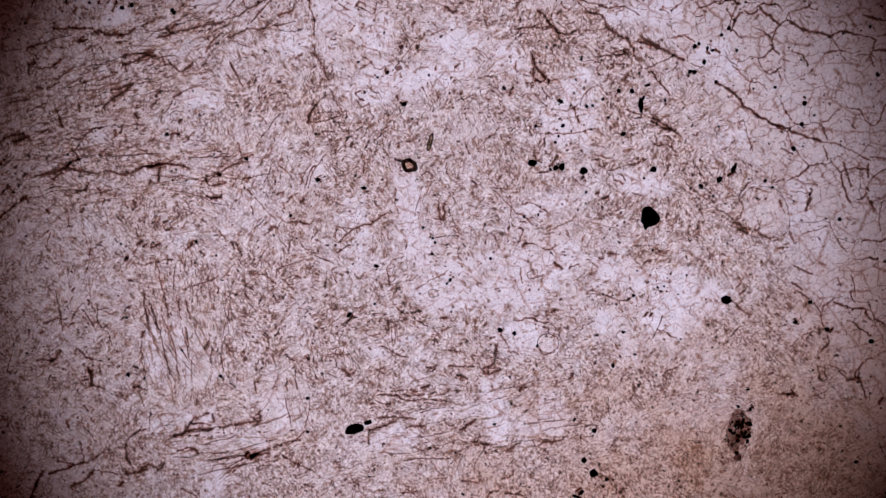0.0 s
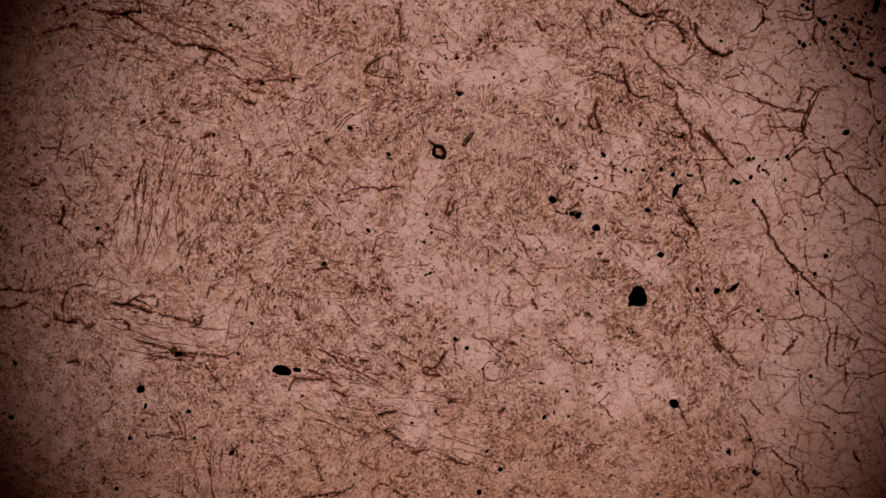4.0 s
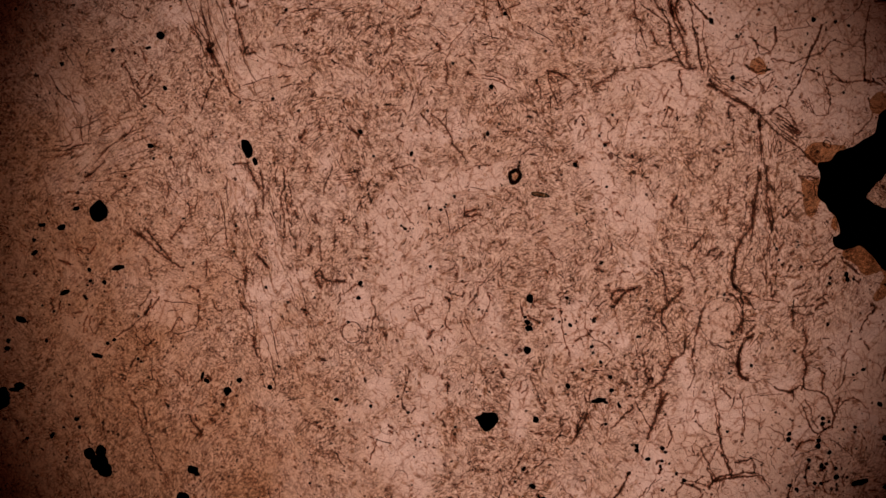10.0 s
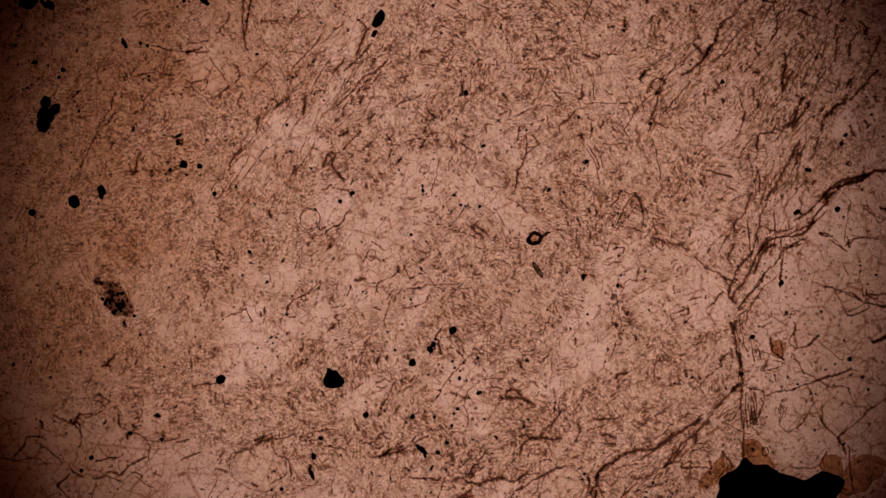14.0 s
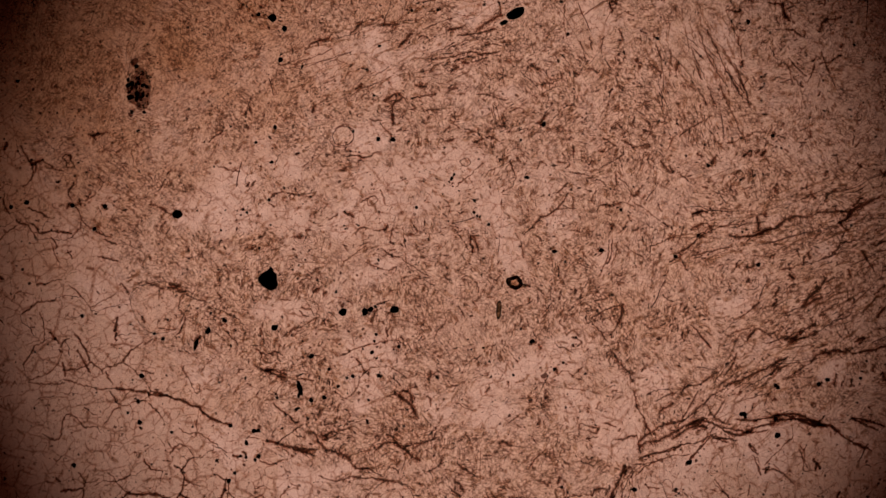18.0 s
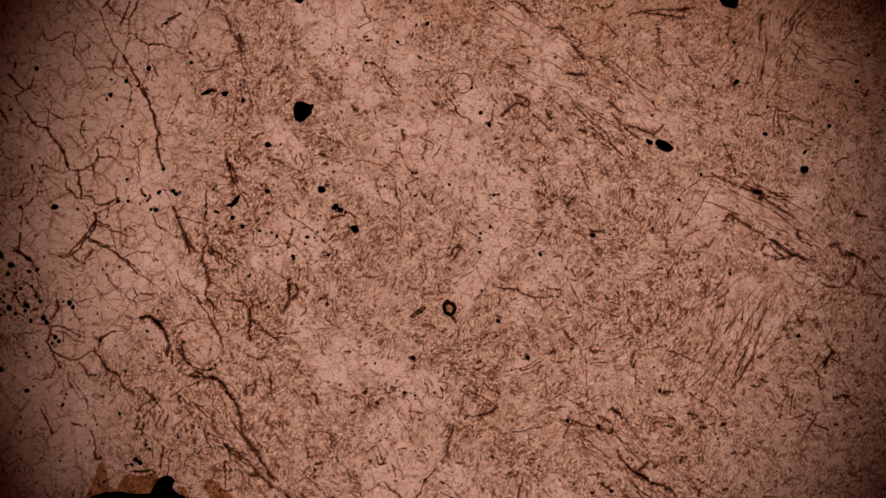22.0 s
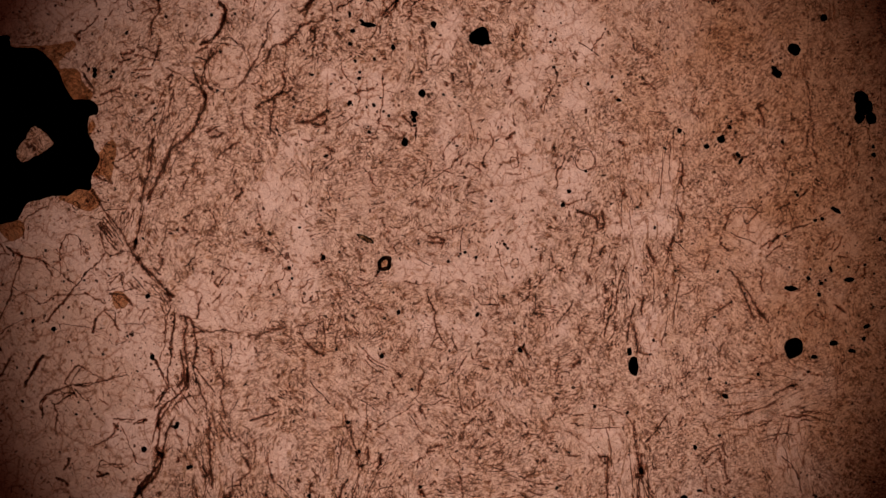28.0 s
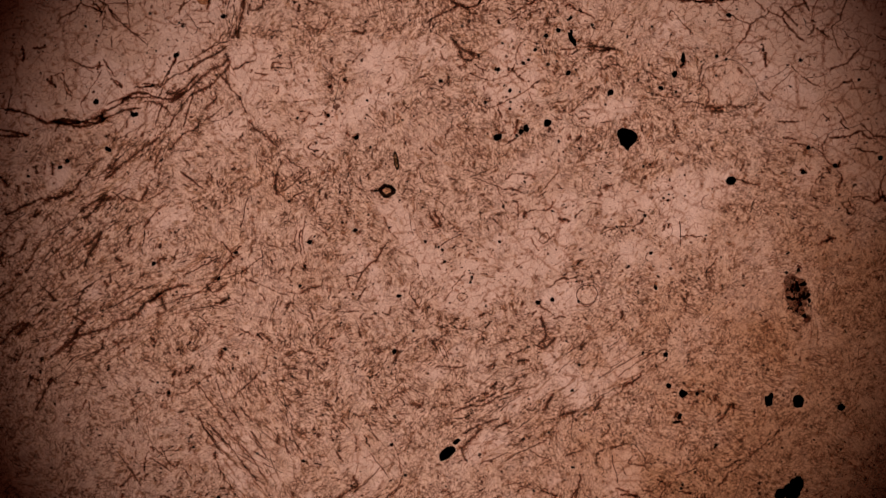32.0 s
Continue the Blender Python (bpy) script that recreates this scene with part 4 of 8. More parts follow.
CENTRE_LINES_B = [(1.5, "d", [(-84, -226), (-100, -223), (-116, -214), (-127, -209), (-134, -208)]), (1.5, "d", [(-104, -198), (-106, -168)]),
    (1.5, "d", [(-107, -201), (-109, -171)]), (1.5, "d", [(-112, -204), (-114, -174)]), (1.5, "d", [(-118, -185), (-122, -158)]),
    (2, "d", [(-134, -185), (-149, -188), (-159, -186)]), (3, "d", [(-15, -174), (-24, -178)]), (2.5, "d", [(-32, -201), (-38, -193)]),
    (2, "d", [(-40, -204), (-35, -186)]), (2, "d", [(-31, -186), (-41, -175)]), (2.5, "d", [(-17, -155), (-28, -158)]),
    (5, "d", [(-183, -154), (-189, -159), (-193, -165)]), (4, "d", [(-184, -150), (-191, -149)]), (2, "d", [(-63, -144), (-78, -147)]),
    (1.5, "d", [(-82, -151), (-98, -145), (-109, -133)]), (2, "b", [(-106, -166), (-127, -158), (-112, -153)])]
CENTRE_LINES_C = [(1.5, "d", [(-50, -172), (-66, -162)]), (1.5, "d", [(-175, -176), (-188, -172)]), (2.5, "d", [(187, -69), (181, -62)]),
    (2.5, "d", [(179, -66), (174, -58)]), (2, "d", [(201, -67), (215, -62)]), (1.6, "d", [(146, -81), (132, -87), (126, -79), (134, -73), (144, -73), (146, -81)]),
    (1.5, "d", [(155, -81), (145, -85)]), (1.8, "d", [(176, -26), (172, -33), (164, -37), (154, -34), (145, -30), (138, -26), (125, -25)]),
    (2.5, "d", [(125, -25), (118, -29)]), (1.3, "d", [(207, 16), (187, 9), (170, 1)]), (1.8, "d", [(168, 25), (160, 31), (149, 38), (138, 45), (131, 48)]),
    (2, "d", [(131, 48), (118, 43)]), (1.2, "b", [(136, 61), (122, 52), (115, 44)])]
CENTRE_LINES_D = [(2, "d", [(120, 1), (116, -12), (111, -25)]), (1.5, "d", [(124, 12), (114, 14)]),
    (1.5, "d", [(137, 8), (120, 22), (105, 30), (93, 44), (79, 58), (65, 69)]), (2, "d", [(116, -95), (115, -69)]), (1.5, "d", [(92, -22), (93, -1), (94, 14)]),
    (2, "d", [(72, -24), (67, -11)]), (1.5, "d", [(95, 24), (97, 44), (89, 59)]), (2.5, "d", [(252, 65), (246, 63)]), (2, "b", [(260, 36), (252, 46)]),
    (1.2, "d", [(236, 74), (220, 79), (209, 91)]), (2.5, "d", [(166, 112), (173, 121), (179, 129)]), (2, "d", [(165, 102), (158, 99), (152, 103)]),
    (1.3, "d", [(136, 109), (144, 130), (151, 146), (157, 161), (160, 172)]), (2, "d", [(156, 146), (156, 161)])]
CENTRE_LINES_E = [(1.5, "d", [(185, 170), (170, 169), (150, 169), (140, 173), (128, 183)]), (1.8, "d", [(76, 181), (68, 170), (55, 161), (49, 156)]),
    (2, "d", [(98, 155), (91, 153)]), (1.5, "d", [(115, 76), (111, 66), (96, 64)]), (1.5, "b", [(85, 73), (60, 73)]), (1.5, "d", [(23, 137), (16, 156)]),
    (1.3, "d", [(-15, -73), (-29, -82), (-44, -88), (-58, -98), (-72, -106)]),
    (1.3, "b", [(-91, -91), (-103, -96), (-118, -97), (-117, -84), (-103, -81), (-93, -81)]), (1.5, "d", [(-118, -99), (-121, -74)]),
    (2, "d", [(-131, -103), (-136, -96)]), (1.5, "d", [(-93, -48), (-108, -53), (-116, -57), (-121, -71)]), (1.5, "d", [(-94, -44), (-104, -42)]),
    (1.2, "b", [(-86, -66), (-87, -41)])]
CENTRE_LINES_F = [(1.5, "d", [(8, -56), (3, -41), (6, -31)]), (2.5, "d", [(-28, 18), (-30, 31), (-32, 46)]), (1.8, "d", [(-20, 18), (-30, 17), (-37, 20)]),
    (2, "d", [(4, -4), (-2, 9), (-7, 18)]), (2, "d", [(-10, 25), (-13, 38)]), (1.5, "d", [(-107, 43), (-108, 63), (-106, 73)]),
    (2, "d", [(-117, 32), (-136, 20), (-150, 11), (-169, 6), (-184, -2), (-198, -12), (-207, -23)]), (2, "d", [(-126, 26), (-136, 23)]),
    (1.5, "d", [(-179, 0), (-199, 3), (-215, 6)]), (1.5, "d", [(-211, -3), (-213, -14)]), (1.5, "d", [(-191, -27), (-200, -35), (-210, -41)]),
    (1.5, "d", [(-163, -79), (-170, -87), (-180, -81)]), (2, "d", [(-212, -67), (-219, -72)]), (1.5, "d", [(-218, -60), (-234, -53), (-250, -45)])]
CENTRE_LINES_G = [(2.5, "d", [(-240, 84), (-246, 90)]), (2, "d", [(-13, 98), (-19, 107), (-17, 118)]), (1.5, "d", [(-24, 102), (-34, 106)]),
    (1.5, "d", [(-2, 129), (-8, 139)]), (3, "d", [(-101, 122), (-109, 125)]), (1.5, "d", [(-138, 140), (-147, 129)]), (1.5, "d", [(-161, 117), (-163, 102)]),
    (1.5, "d", [(-117, 127), (-127, 141)]), (1.2, "d", [(-129, 141), (-129, 169)]), (2, "d", [(-213, 87), (-216, 97)]),
    (1.5, "d", [(-199, 43), (-211, 47), (-215, 56)]), (1.2, "b", [(-178, 10), (-182, 25), (-192, 32), (-207, 27)]), (2, "b", [(30, 238), (13, 232), (-1, 227)]),
    (2, "d", [(86, 209), (74, 205)]), (5, "d", [(-91, 221), (-97, 226)]), (3, "d", [(-89, 226), (-94, 218)]), (2.5, "d", [(-101, 229), (-106, 236)])]
CENTRE_LINES_H = [(1.6, "d", [(-54, 244), (-60, 251)]), (1.8, "d", [(-145, 200), (-156, 209)]), (2.5, "d", [(-21, 44), (-22, 17)])]
EAST_LINES_A = [(1.5, "d", [(277, -111), (274, -119), (269, -115), (275, -109)]), (1.5, "d", [(314, -117), (304, -125), (287, -127)]),
    (1.5, "d", [(308, -104), (316, -112)]), (1.2, "b", [(429, -162), (417, -151), (415, -138), (423, -129), (431, -131)]),
    (2, "d", [(366, -48), (359, -44), (352, -41)]), (4, "d", [(283, -44), (273, -43), (268, -44)]),
    (1.2, "b", [(285, -43), (280, -32), (270, -30), (263, -39), (268, -43)]), (2.5, "d", [(259, -51), (254, -50)]),
    (1.4, "b", [(316, -70), (308, -66), (301, -69)]), (2.5, "d", [(270, 58), (258, 54)]), (1.5, "d", [(285, 32), (275, 33)]),
    (2, "d", [(295, 80), (288, 85), (280, 86)]), (1.5, "d", [(328, 59), (312, 65)])]
EAST_LINES_B = [(1.5, "d", [(330, 129), (321, 118), (302, 114), (282, 107), (268, 103)]), (1.2, "d", [(300, 86), (288, 100)]),
    (2, "d", [(390, 136), (382, 145), (387, 161), (393, 171)]), (2, "d", [(382, 145), (368, 149), (353, 150), (345, 156)]), (2, "d", [(377, 114), (373, 104)]),
    (2, "d", [(376, 29), (373, 21)]), (2, "d", [(782, -9), (768, -13), (754, -21), (741, -20), (728, -19), (718, -22)]),
    (2, "d", [(750, -2), (749, 18), (750, 31), (752, 41), (756, 49)]), (2, "d", [(756, 49), (771, 55), (780, 64), (792, 75), (798, 83)]),
    (3, "d", [(740, 35), (737, 42), (733, 48)]), (2, "d", [(733, 48), (729, 56)]), (4, "d", [(731, 70), (726, 73)])]
EAST_LINES_C = [(2, "d", [(727, 63), (720, 55), (710, 53)]), (1.6, "d", [(727, 76), (734, 87), (743, 98), (755, 105), (775, 108), (795, 110)]),
    (2.5, "d", [(731, 91), (728, 106), (729, 116)]), (2.5, "d", [(697, 46), (693, 57), (690, 69), (685, 77)]), (3, "d", [(685, 79), (682, 91), (683, 98)]),
    (1.8, "d", [(728, 106), (715, 108), (700, 107), (688, 105), (682, 100)]), (2, "d", [(682, 100), (675, 108), (667, 115), (663, 124)]),
    (1.6, "d", [(666, 120), (654, 115), (639, 115)]), (2.5, "d", [(653, 113), (648, 116)]), (1.8, "d", [(639, 115), (624, 110)]),
    (2.5, "d", [(624, 110), (617, 103), (610, 99)]), (1.8, "d", [(610, 99), (601, 92), (586, 86)])]
EAST_LINES_D = [(1.8, "d", [(658, 124), (654, 136), (650, 148)]), (2.2, "d", [(623, 115), (614, 124), (606, 134), (600, 140)]),
    (2, "d", [(597, 146), (592, 155), (590, 167)]), (1.8, "d", [(795, 113), (779, 119), (758, 125), (733, 127)]),
    (2.2, "d", [(733, 122), (717, 130), (696, 141), (675, 151), (659, 154), (646, 155)]), (3.5, "d", [(646, 155), (629, 161), (608, 168), (587, 175)]),
    (4.5, "d", [(592, 177), (576, 182), (561, 186)]), (3, "d", [(587, 172), (571, 181), (555, 188)]), (4, "d", [(561, 186), (545, 195), (531, 203), (523, 212)]),
    (1.6, "d", [(656, 159), (653, 172), (649, 181), (641, 189), (631, 188)]), (2, "d", [(677, 211), (667, 203), (660, 195), (646, 190)])]
EAST_LINES_E = [(1.6, "d", [(626, 186), (611, 185), (599, 188)]), (2.2, "d", [(594, 193), (589, 202), (584, 209)]), (1.6, "d", [(584, 209), (577, 221)]),
    (2.2, "d", [(790, 208), (778, 219), (770, 224), (760, 220), (756, 210), (751, 194), (742, 185), (731, 187), (722, 196), (716, 211), (703, 214), (693, 216)]),
    (1.6, "d", [(707, 179), (699, 189), (692, 195)]), (1.6, "d", [(690, -39), (679, -25), (669, -6), (659, 13)]),
    (1.4, "d", [(660, 7), (646, 2), (631, -2), (611, -8)]), (1.4, "b", [(659, 21), (639, 14), (609, 13), (591, 14)]),
    (1.8, "b", [(591, 14), (588, 1), (581, -10), (570, -14), (557, -16)]), (1.5, "d", [(600, -25), (594, -14), (591, -4)])]
EAST_LINES_F = [(3, "d", [(554, -18), (541, -9), (528, -2)]), (5, "d", [(520, -1), (510, 3), (499, 9), (491, 13)]), (3, "d", [(516, -7), (502, 2)]),
    (3, "b", [(490, 16), (477, 29), (461, 36)]), (2, "d", [(498, 16), (504, 25), (508, 38), (505, 47), (499, 57)]),
    (1.8, "d", [(499, 57), (505, 67), (512, 78), (521, 84)]), (1.6, "b", [(457, 47), (449, 56), (452, 72)]), (1.6, "d", [(450, 47), (433, 60), (422, 69)]),
    (3.5, "d", [(627, 55), (623, 45), (619, 34)]), (4, "d", [(628, 71), (626, 60)]), (4.5, "d", [(576, 40), (574, 50)]), (2, "d", [(582, 30), (578, 37)]),
    (7, "d", [(493, 111), (489, 101), (480, 95)]), (2, "d", [(537, 53), (531, 58), (526, 55)])]
EAST_LINES_G = [(1.6, "d", [(464, 98), (464, 118)]), (1.6, "d", [(525, 140), (522, 150), (516, 164), (514, 174)]), (1.4, "d", [(493, 157), (482, 146), (473, 140)]),
    (2, "d", [(437, 25), (431, 34)]), (1.4, "d", [(505, 193), (499, 182), (501, 176)]), (1.4, "d", [(495, 187), (480, 191), (464, 194)]),
    (2, "d", [(779, 256), (774, 262), (764, 256)]), (1.6, "d", [(596, 133), (586, 138), (577, 143)]), (3, "d", [(781, 290), (775, 297)]),
    (2.2, "d", [(741, 289), (735, 298), (733, 308)]), (3, "d", [(829, -302), (813, -300), (798, -302), (786, -307)]),
    (3.5, "d", [(784, -305), (775, -296), (767, -287)]), (2.5, "d", [(812, -209), (799, -209), (783, -208)]), (2.5, "d", [(775, -208), (774, -196), (769, -186)])]
EAST_LINES_H = [(2, "d", [(775, -208), (773, -221)]), (2, "d", [(812, -209), (814, -191), (815, -176)]), (2, "d", [(800, -268), (798, -248)]),
    (2.5, "d", [(714, -262), (701, -264), (691, -267)]), (2, "d", [(707, -261), (709, -248)]), (1.8, "d", [(691, -265), (683, -256), (677, -252)]),
    (1.6, "d", [(687, -250), (672, -245), (661, -241)]), (2, "d", [(654, -259), (653, -239)]), (2, "d", [(644, -265), (639, -245)]),
    (4, "d", [(666, -177), (662, -182)]), (4, "d", [(643, -174), (642, -184)]), (4, "d", [(605, -168), (599, -158)]),
    (2.5, "d", [(733, -187), (720, -178), (711, -172), (705, -166)]), (1.5, "d", [(705, -166), (693, -161)]), (2, "d", [(827, -148), (819, -144), (804, -140)])]
EAST_LINES_I = [(2, "d", [(818, -139), (802, -142), (792, -145), (783, -152), (773, -158), (760, -162)]), (2, "d", [(761, -172), (754, -165), (740, -159)]),
    (2.5, "d", [(740, -157), (736, -144), (733, -132)]), (2.5, "d", [(733, -158), (727, -150), (724, -141), (714, -139)]),
    (2.2, "d", [(714, -139), (701, -140), (685, -135), (669, -129)]), (2, "d", [(669, -121), (659, -129), (650, -136), (648, -144)]),
    (2, "d", [(651, -173), (648, -161), (646, -149), (640, -139), (632, -130)]), (2, "d", [(705, -128), (699, -121), (700, -108)]),
    (2, "d", [(705, -117), (704, -97), (700, -83)]), (1.8, "d", [(681, -100), (677, -85)]), (2.5, "d", [(624, -123), (611, -114), (600, -108)]),
    (2, "d", [(612, -107), (595, -94)])]
EAST_LINES_J = [(2, "d", [(655, -208), (660, -198), (656, -188)]), (2, "d", [(657, -203), (648, -214)]), (1.6, "d", [(630, -183), (615, -187), (611, -195)]),
    (1.6, "d", [(606, -193), (597, -204), (603, -216)]), (3, "d", [(521, -152), (510, -145), (498, -134)]), (1.8, "d", [(498, -134), (488, -127)]),
    (2, "d", [(511, -108), (502, -116)]), (2, "d", [(496, -102), (509, -88)]), (2, "d", [(795, -32), (788, -43), (778, -46)]), (2.5, "d", [(747, -53), (732, -51)]),
    (1.8, "d", [(732, -51), (712, -54), (702, -52)]), (2.5, "d", [(821, -85), (810, -81), (803, -72)]), (1.6, "d", [(629, -80), (613, -72), (597, -64)]),
    (5, "d", [(749, -309), (755, -298)]), (1.6, "b", [(784, -305), (770, -292), (756, -283)]), (1.6, "b", [(730, -271), (732, -311)])]
EAST_LINES_K = [(1.8, "d", [(656, -263), (649, -269), (642, -262)]), (1.6, "b", [(661, -241), (652, -234)]),
    (1.6, "b", [(652, -234), (639, -225), (643, -214), (653, -208)]), (1.6, "b", [(629, -221), (620, -230), (610, -228), (599, -219)]),
    (1.6, "b", [(621, -192), (630, -181), (640, -182)]), (1.6, "b", [(613, -167), (609, -153)]), (1.8, "b", [(830, -170), (809, -167), (784, -166), (761, -172)]),
    (1.6, "b", [(769, -186), (765, -174)]), (1.6, "b", [(812, -209), (811, -227)]), (1.8, "b", [(733, -132), (720, -129), (706, -127)]),
    (1.6, "b", [(706, -127), (694, -122), (679, -120), (669, -121)]), (1.6, "b", [(700, -83), (703, -70)]), (1.6, "b", [(697, -53), (682, -60), (667, -61)]),
    (1.6, "b", [(640, -139), (649, -123), (644, -109)])]
EAST_LINES_L = [(1.6, "b", [(586, -100), (569, -85), (553, -73)]), (1.6, "b", [(577, -156), (591, -145), (604, -128)]),
    (1.6, "b", [(778, -46), (768, -40), (755, -37)]), (1.6, "b", [(747, -53), (746, -66)]), (2, "d", [(741, -164), (733, -158)]),
    (1.6, "b", [(717, -146), (708, -157), (697, -155)]), (1.5, "b", [(691, -189), (680, -185), (682, -177), (690, -179), (691, -189)]),
    (1.6, "b", [(714, -23), (693, -21), (672, -15)]), (1.6, "b", [(784, -8), (786, 7), (774, 21), (770, 35)]), (2, "b", [(806, 9), (794, 23), (800, 33)]),
    (1.6, "b", [(717, 55), (714, 70), (717, 85)]), (1.4, "b", [(705, 13), (694, 19), (681, 16)]), (1.6, "b", [(756, 49), (745, 45), (736, 50)])]
EAST_LINES_M = [(1.6, "b", [(798, 83), (798, 99), (792, 110)]), (1.5, "b", [(624, 65), (604, 66)]), (1.5, "b", [(659, 13), (649, 17)]),
    (1.5, "b", [(593, 122), (585, 126)]), (1.5, "b", [(631, 188), (624, 201), (630, 216)]), (1.5, "b", [(674, 211), (682, 227), (666, 233), (655, 239)]),
    (1.6, "b", [(655, 239), (644, 248)]), (1.5, "b", [(577, 221), (570, 235)]), (1.6, "b", [(514, 174), (510, 194)]), (1.5, "b", [(693, 216), (687, 228)]),
    (1.5, "b", [(791, 148), (776, 145), (751, 149)]), (1.5, "b", [(736, 147), (715, 150)]), (1.6, "d", [(434, 95), (426, 109), (418, 124)]),
    (1.6, "b", [(683, 267), (674, 256)]), (2.5, "d", [(686, 121), (691, 97), (699, 77)]), (2, "d", [(522, 75), (551, 67)])]
EAST_LINES_N = [(2.5, "d", [(725, -299), (719, -277), (712, -263)]), (2, "d", [(712, -263), (717, -238), (735, -228)]),
    (2, "d", [(845, -317), (828, -292), (804, -273)]), (2, "d", [(782, -294), (776, -258), (777, -230)])]
NORTHEAST_LINES_A = [(2, "d", [(217, 153), (218, 163)]), (5, "d", [(389, 172), (378, 180), (364, 189), (348, 198)]), (3, "d", [(381, 175), (360, 183), (347, 193)]),
    (3, "b", [(394, 166), (386, 174)]), (1.8, "d", [(325, 204), (312, 208), (301, 212)]), (1.5, "d", [(245, 179), (230, 175), (210, 170), (190, 169)]),
    (3.5, "d", [(315, 320), (309, 328), (303, 338)]),
    (2.8, "d", [(303, 338), (293, 341), (282, 347), (271, 354), (266, 362), (263, 372), (257, 378), (246, 381), (235, 384)]),
    (2, "d", [(235, 384), (227, 392), (216, 401)]), (2.2, "d", [(267, 392), (255, 397), (241, 400), (226, 405)]),
    (3.5, "d", [(226, 405), (213, 409), (203, 413), (194, 417)])]
NORTHEAST_LINES_B = [(2, "d", [(194, 417), (184, 422), (173, 428), (164, 439)]), (1.6, "d", [(329, 285), (322, 298), (316, 309), (313, 319)]),
    (3, "d", [(385, 308), (371, 317), (355, 323), (339, 328), (321, 333)]), (4, "d", [(360, 324), (346, 330), (333, 337), (326, 342)]),
    (1.5, "d", [(376, 239), (371, 249), (362, 258), (353, 268)]), (2.5, "d", [(353, 268), (350, 277), (340, 279)]),
    (1.2, "b", [(369, 264), (363, 264), (362, 274), (368, 274), (369, 264)]), (1.5, "d", [(385, 307), (377, 302), (363, 297), (348, 290), (334, 284)]),
    (4, "d", [(305, 306), (298, 315)]), (3, "d", [(298, 312), (286, 308), (280, 310)]), (3, "d", [(305, 318), (295, 317)]), (2, "d", [(271, 307), (256, 305)])]
NORTHEAST_LINES_C = [(2, "b", [(268, 274), (258, 288), (246, 304), (235, 318), (227, 325)]), (1.5, "b", [(276, 264), (268, 276)]),
    (1.8, "d", [(268, 238), (259, 248), (250, 256)]),
    (1.5, "d", [(247, 253), (237, 249), (228, 241), (224, 234), (220, 225), (213, 218), (204, 214), (194, 211), (186, 212)]),
    (5, "d", [(158, 267), (148, 279), (140, 292), (136, 302)]), (3, "d", [(148, 261), (137, 270), (137, 285)]), (2, "d", [(165, 265), (154, 272)]),
    (2.5, "d", [(136, 302), (132, 314)]), (2, "d", [(180, 264), (165, 264), (135, 260), (125, 260)]), (1.6, "d", [(167, 231), (157, 242), (151, 251)]),
    (1.5, "d", [(160, 217), (149, 229), (138, 240)])]
NORTHEAST_LINES_D = [(3.5, "d", [(216, 352), (206, 349), (197, 346), (183, 348)]), (5, "d", [(183, 348), (174, 356), (168, 362)]),
    (3, "d", [(193, 332), (185, 337), (180, 347)]), (3.5, "d", [(168, 362), (161, 371), (153, 380), (142, 388)]), (1.5, "d", [(271, 359), (251, 354), (226, 352)]),
    (1.5, "d", [(254, 443), (250, 433), (242, 425)]), (3, "d", [(234, 466), (230, 476), (219, 483)]), (2.5, "d", [(219, 483), (207, 489), (196, 490)]),
    (3.5, "d", [(317, 488), (311, 479), (303, 473), (293, 473), (281, 474), (268, 477), (261, 480)]), (2.5, "d", [(261, 480), (250, 485), (243, 492), (241, 504)]),
    (2, "d", [(346, 453), (337, 447), (322, 441)]), (1.8, "d", [(356, 456), (349, 458)])]
NORTHEAST_LINES_E = [(1.8, "d", [(372, 430), (354, 427), (334, 424), (314, 424)]), (1.6, "d", [(192, 391), (186, 401)]),
    (1.5, "d", [(324, 380), (307, 391), (287, 394), (272, 390)]), (3.5, "d", [(523, 212), (509, 219), (502, 228), (497, 238)]),
    (1.2, "b", [(438, 206), (431, 207), (435, 216), (442, 214), (438, 206)]), (3, "d", [(778, 316), (763, 316), (748, 317), (738, 316)]),
    (2, "d", [(738, 316), (733, 309)]), (1.8, "d", [(733, 309), (721, 309), (709, 306)]), (2, "d", [(738, 318), (741, 329), (744, 336)]),
    (2.2, "d", [(770, 349), (757, 344), (745, 341)]), (2.8, "d", [(744, 336), (730, 341), (715, 344), (699, 348)]),
    (4, "d", [(699, 348), (684, 350), (669, 345), (660, 343)])]
NORTHEAST_LINES_F = [(3.2, "d", [(659, 345), (644, 348), (629, 350), (618, 353)]), (4, "d", [(618, 353), (608, 358), (597, 365), (586, 370)]),
    (2.5, "d", [(586, 371), (577, 366), (572, 362)]), (4, "d", [(570, 364), (559, 373), (548, 382), (539, 391)]), (2, "d", [(689, 351), (690, 364), (680, 368)]),
    (1.8, "d", [(718, 316), (703, 312), (688, 315), (677, 322), (671, 331), (663, 341)]), (1.6, "d", [(682, 320), (668, 315), (653, 312)]),
    (1.6, "d", [(689, 300), (682, 308), (679, 317)]), (4, "d", [(773, 365), (765, 367)]), (3, "d", [(765, 367), (747, 372), (731, 376), (721, 380)]),
    (3, "d", [(623, 289), (619, 299), (615, 306)]), (2.2, "d", [(615, 308), (605, 312), (595, 316)])]
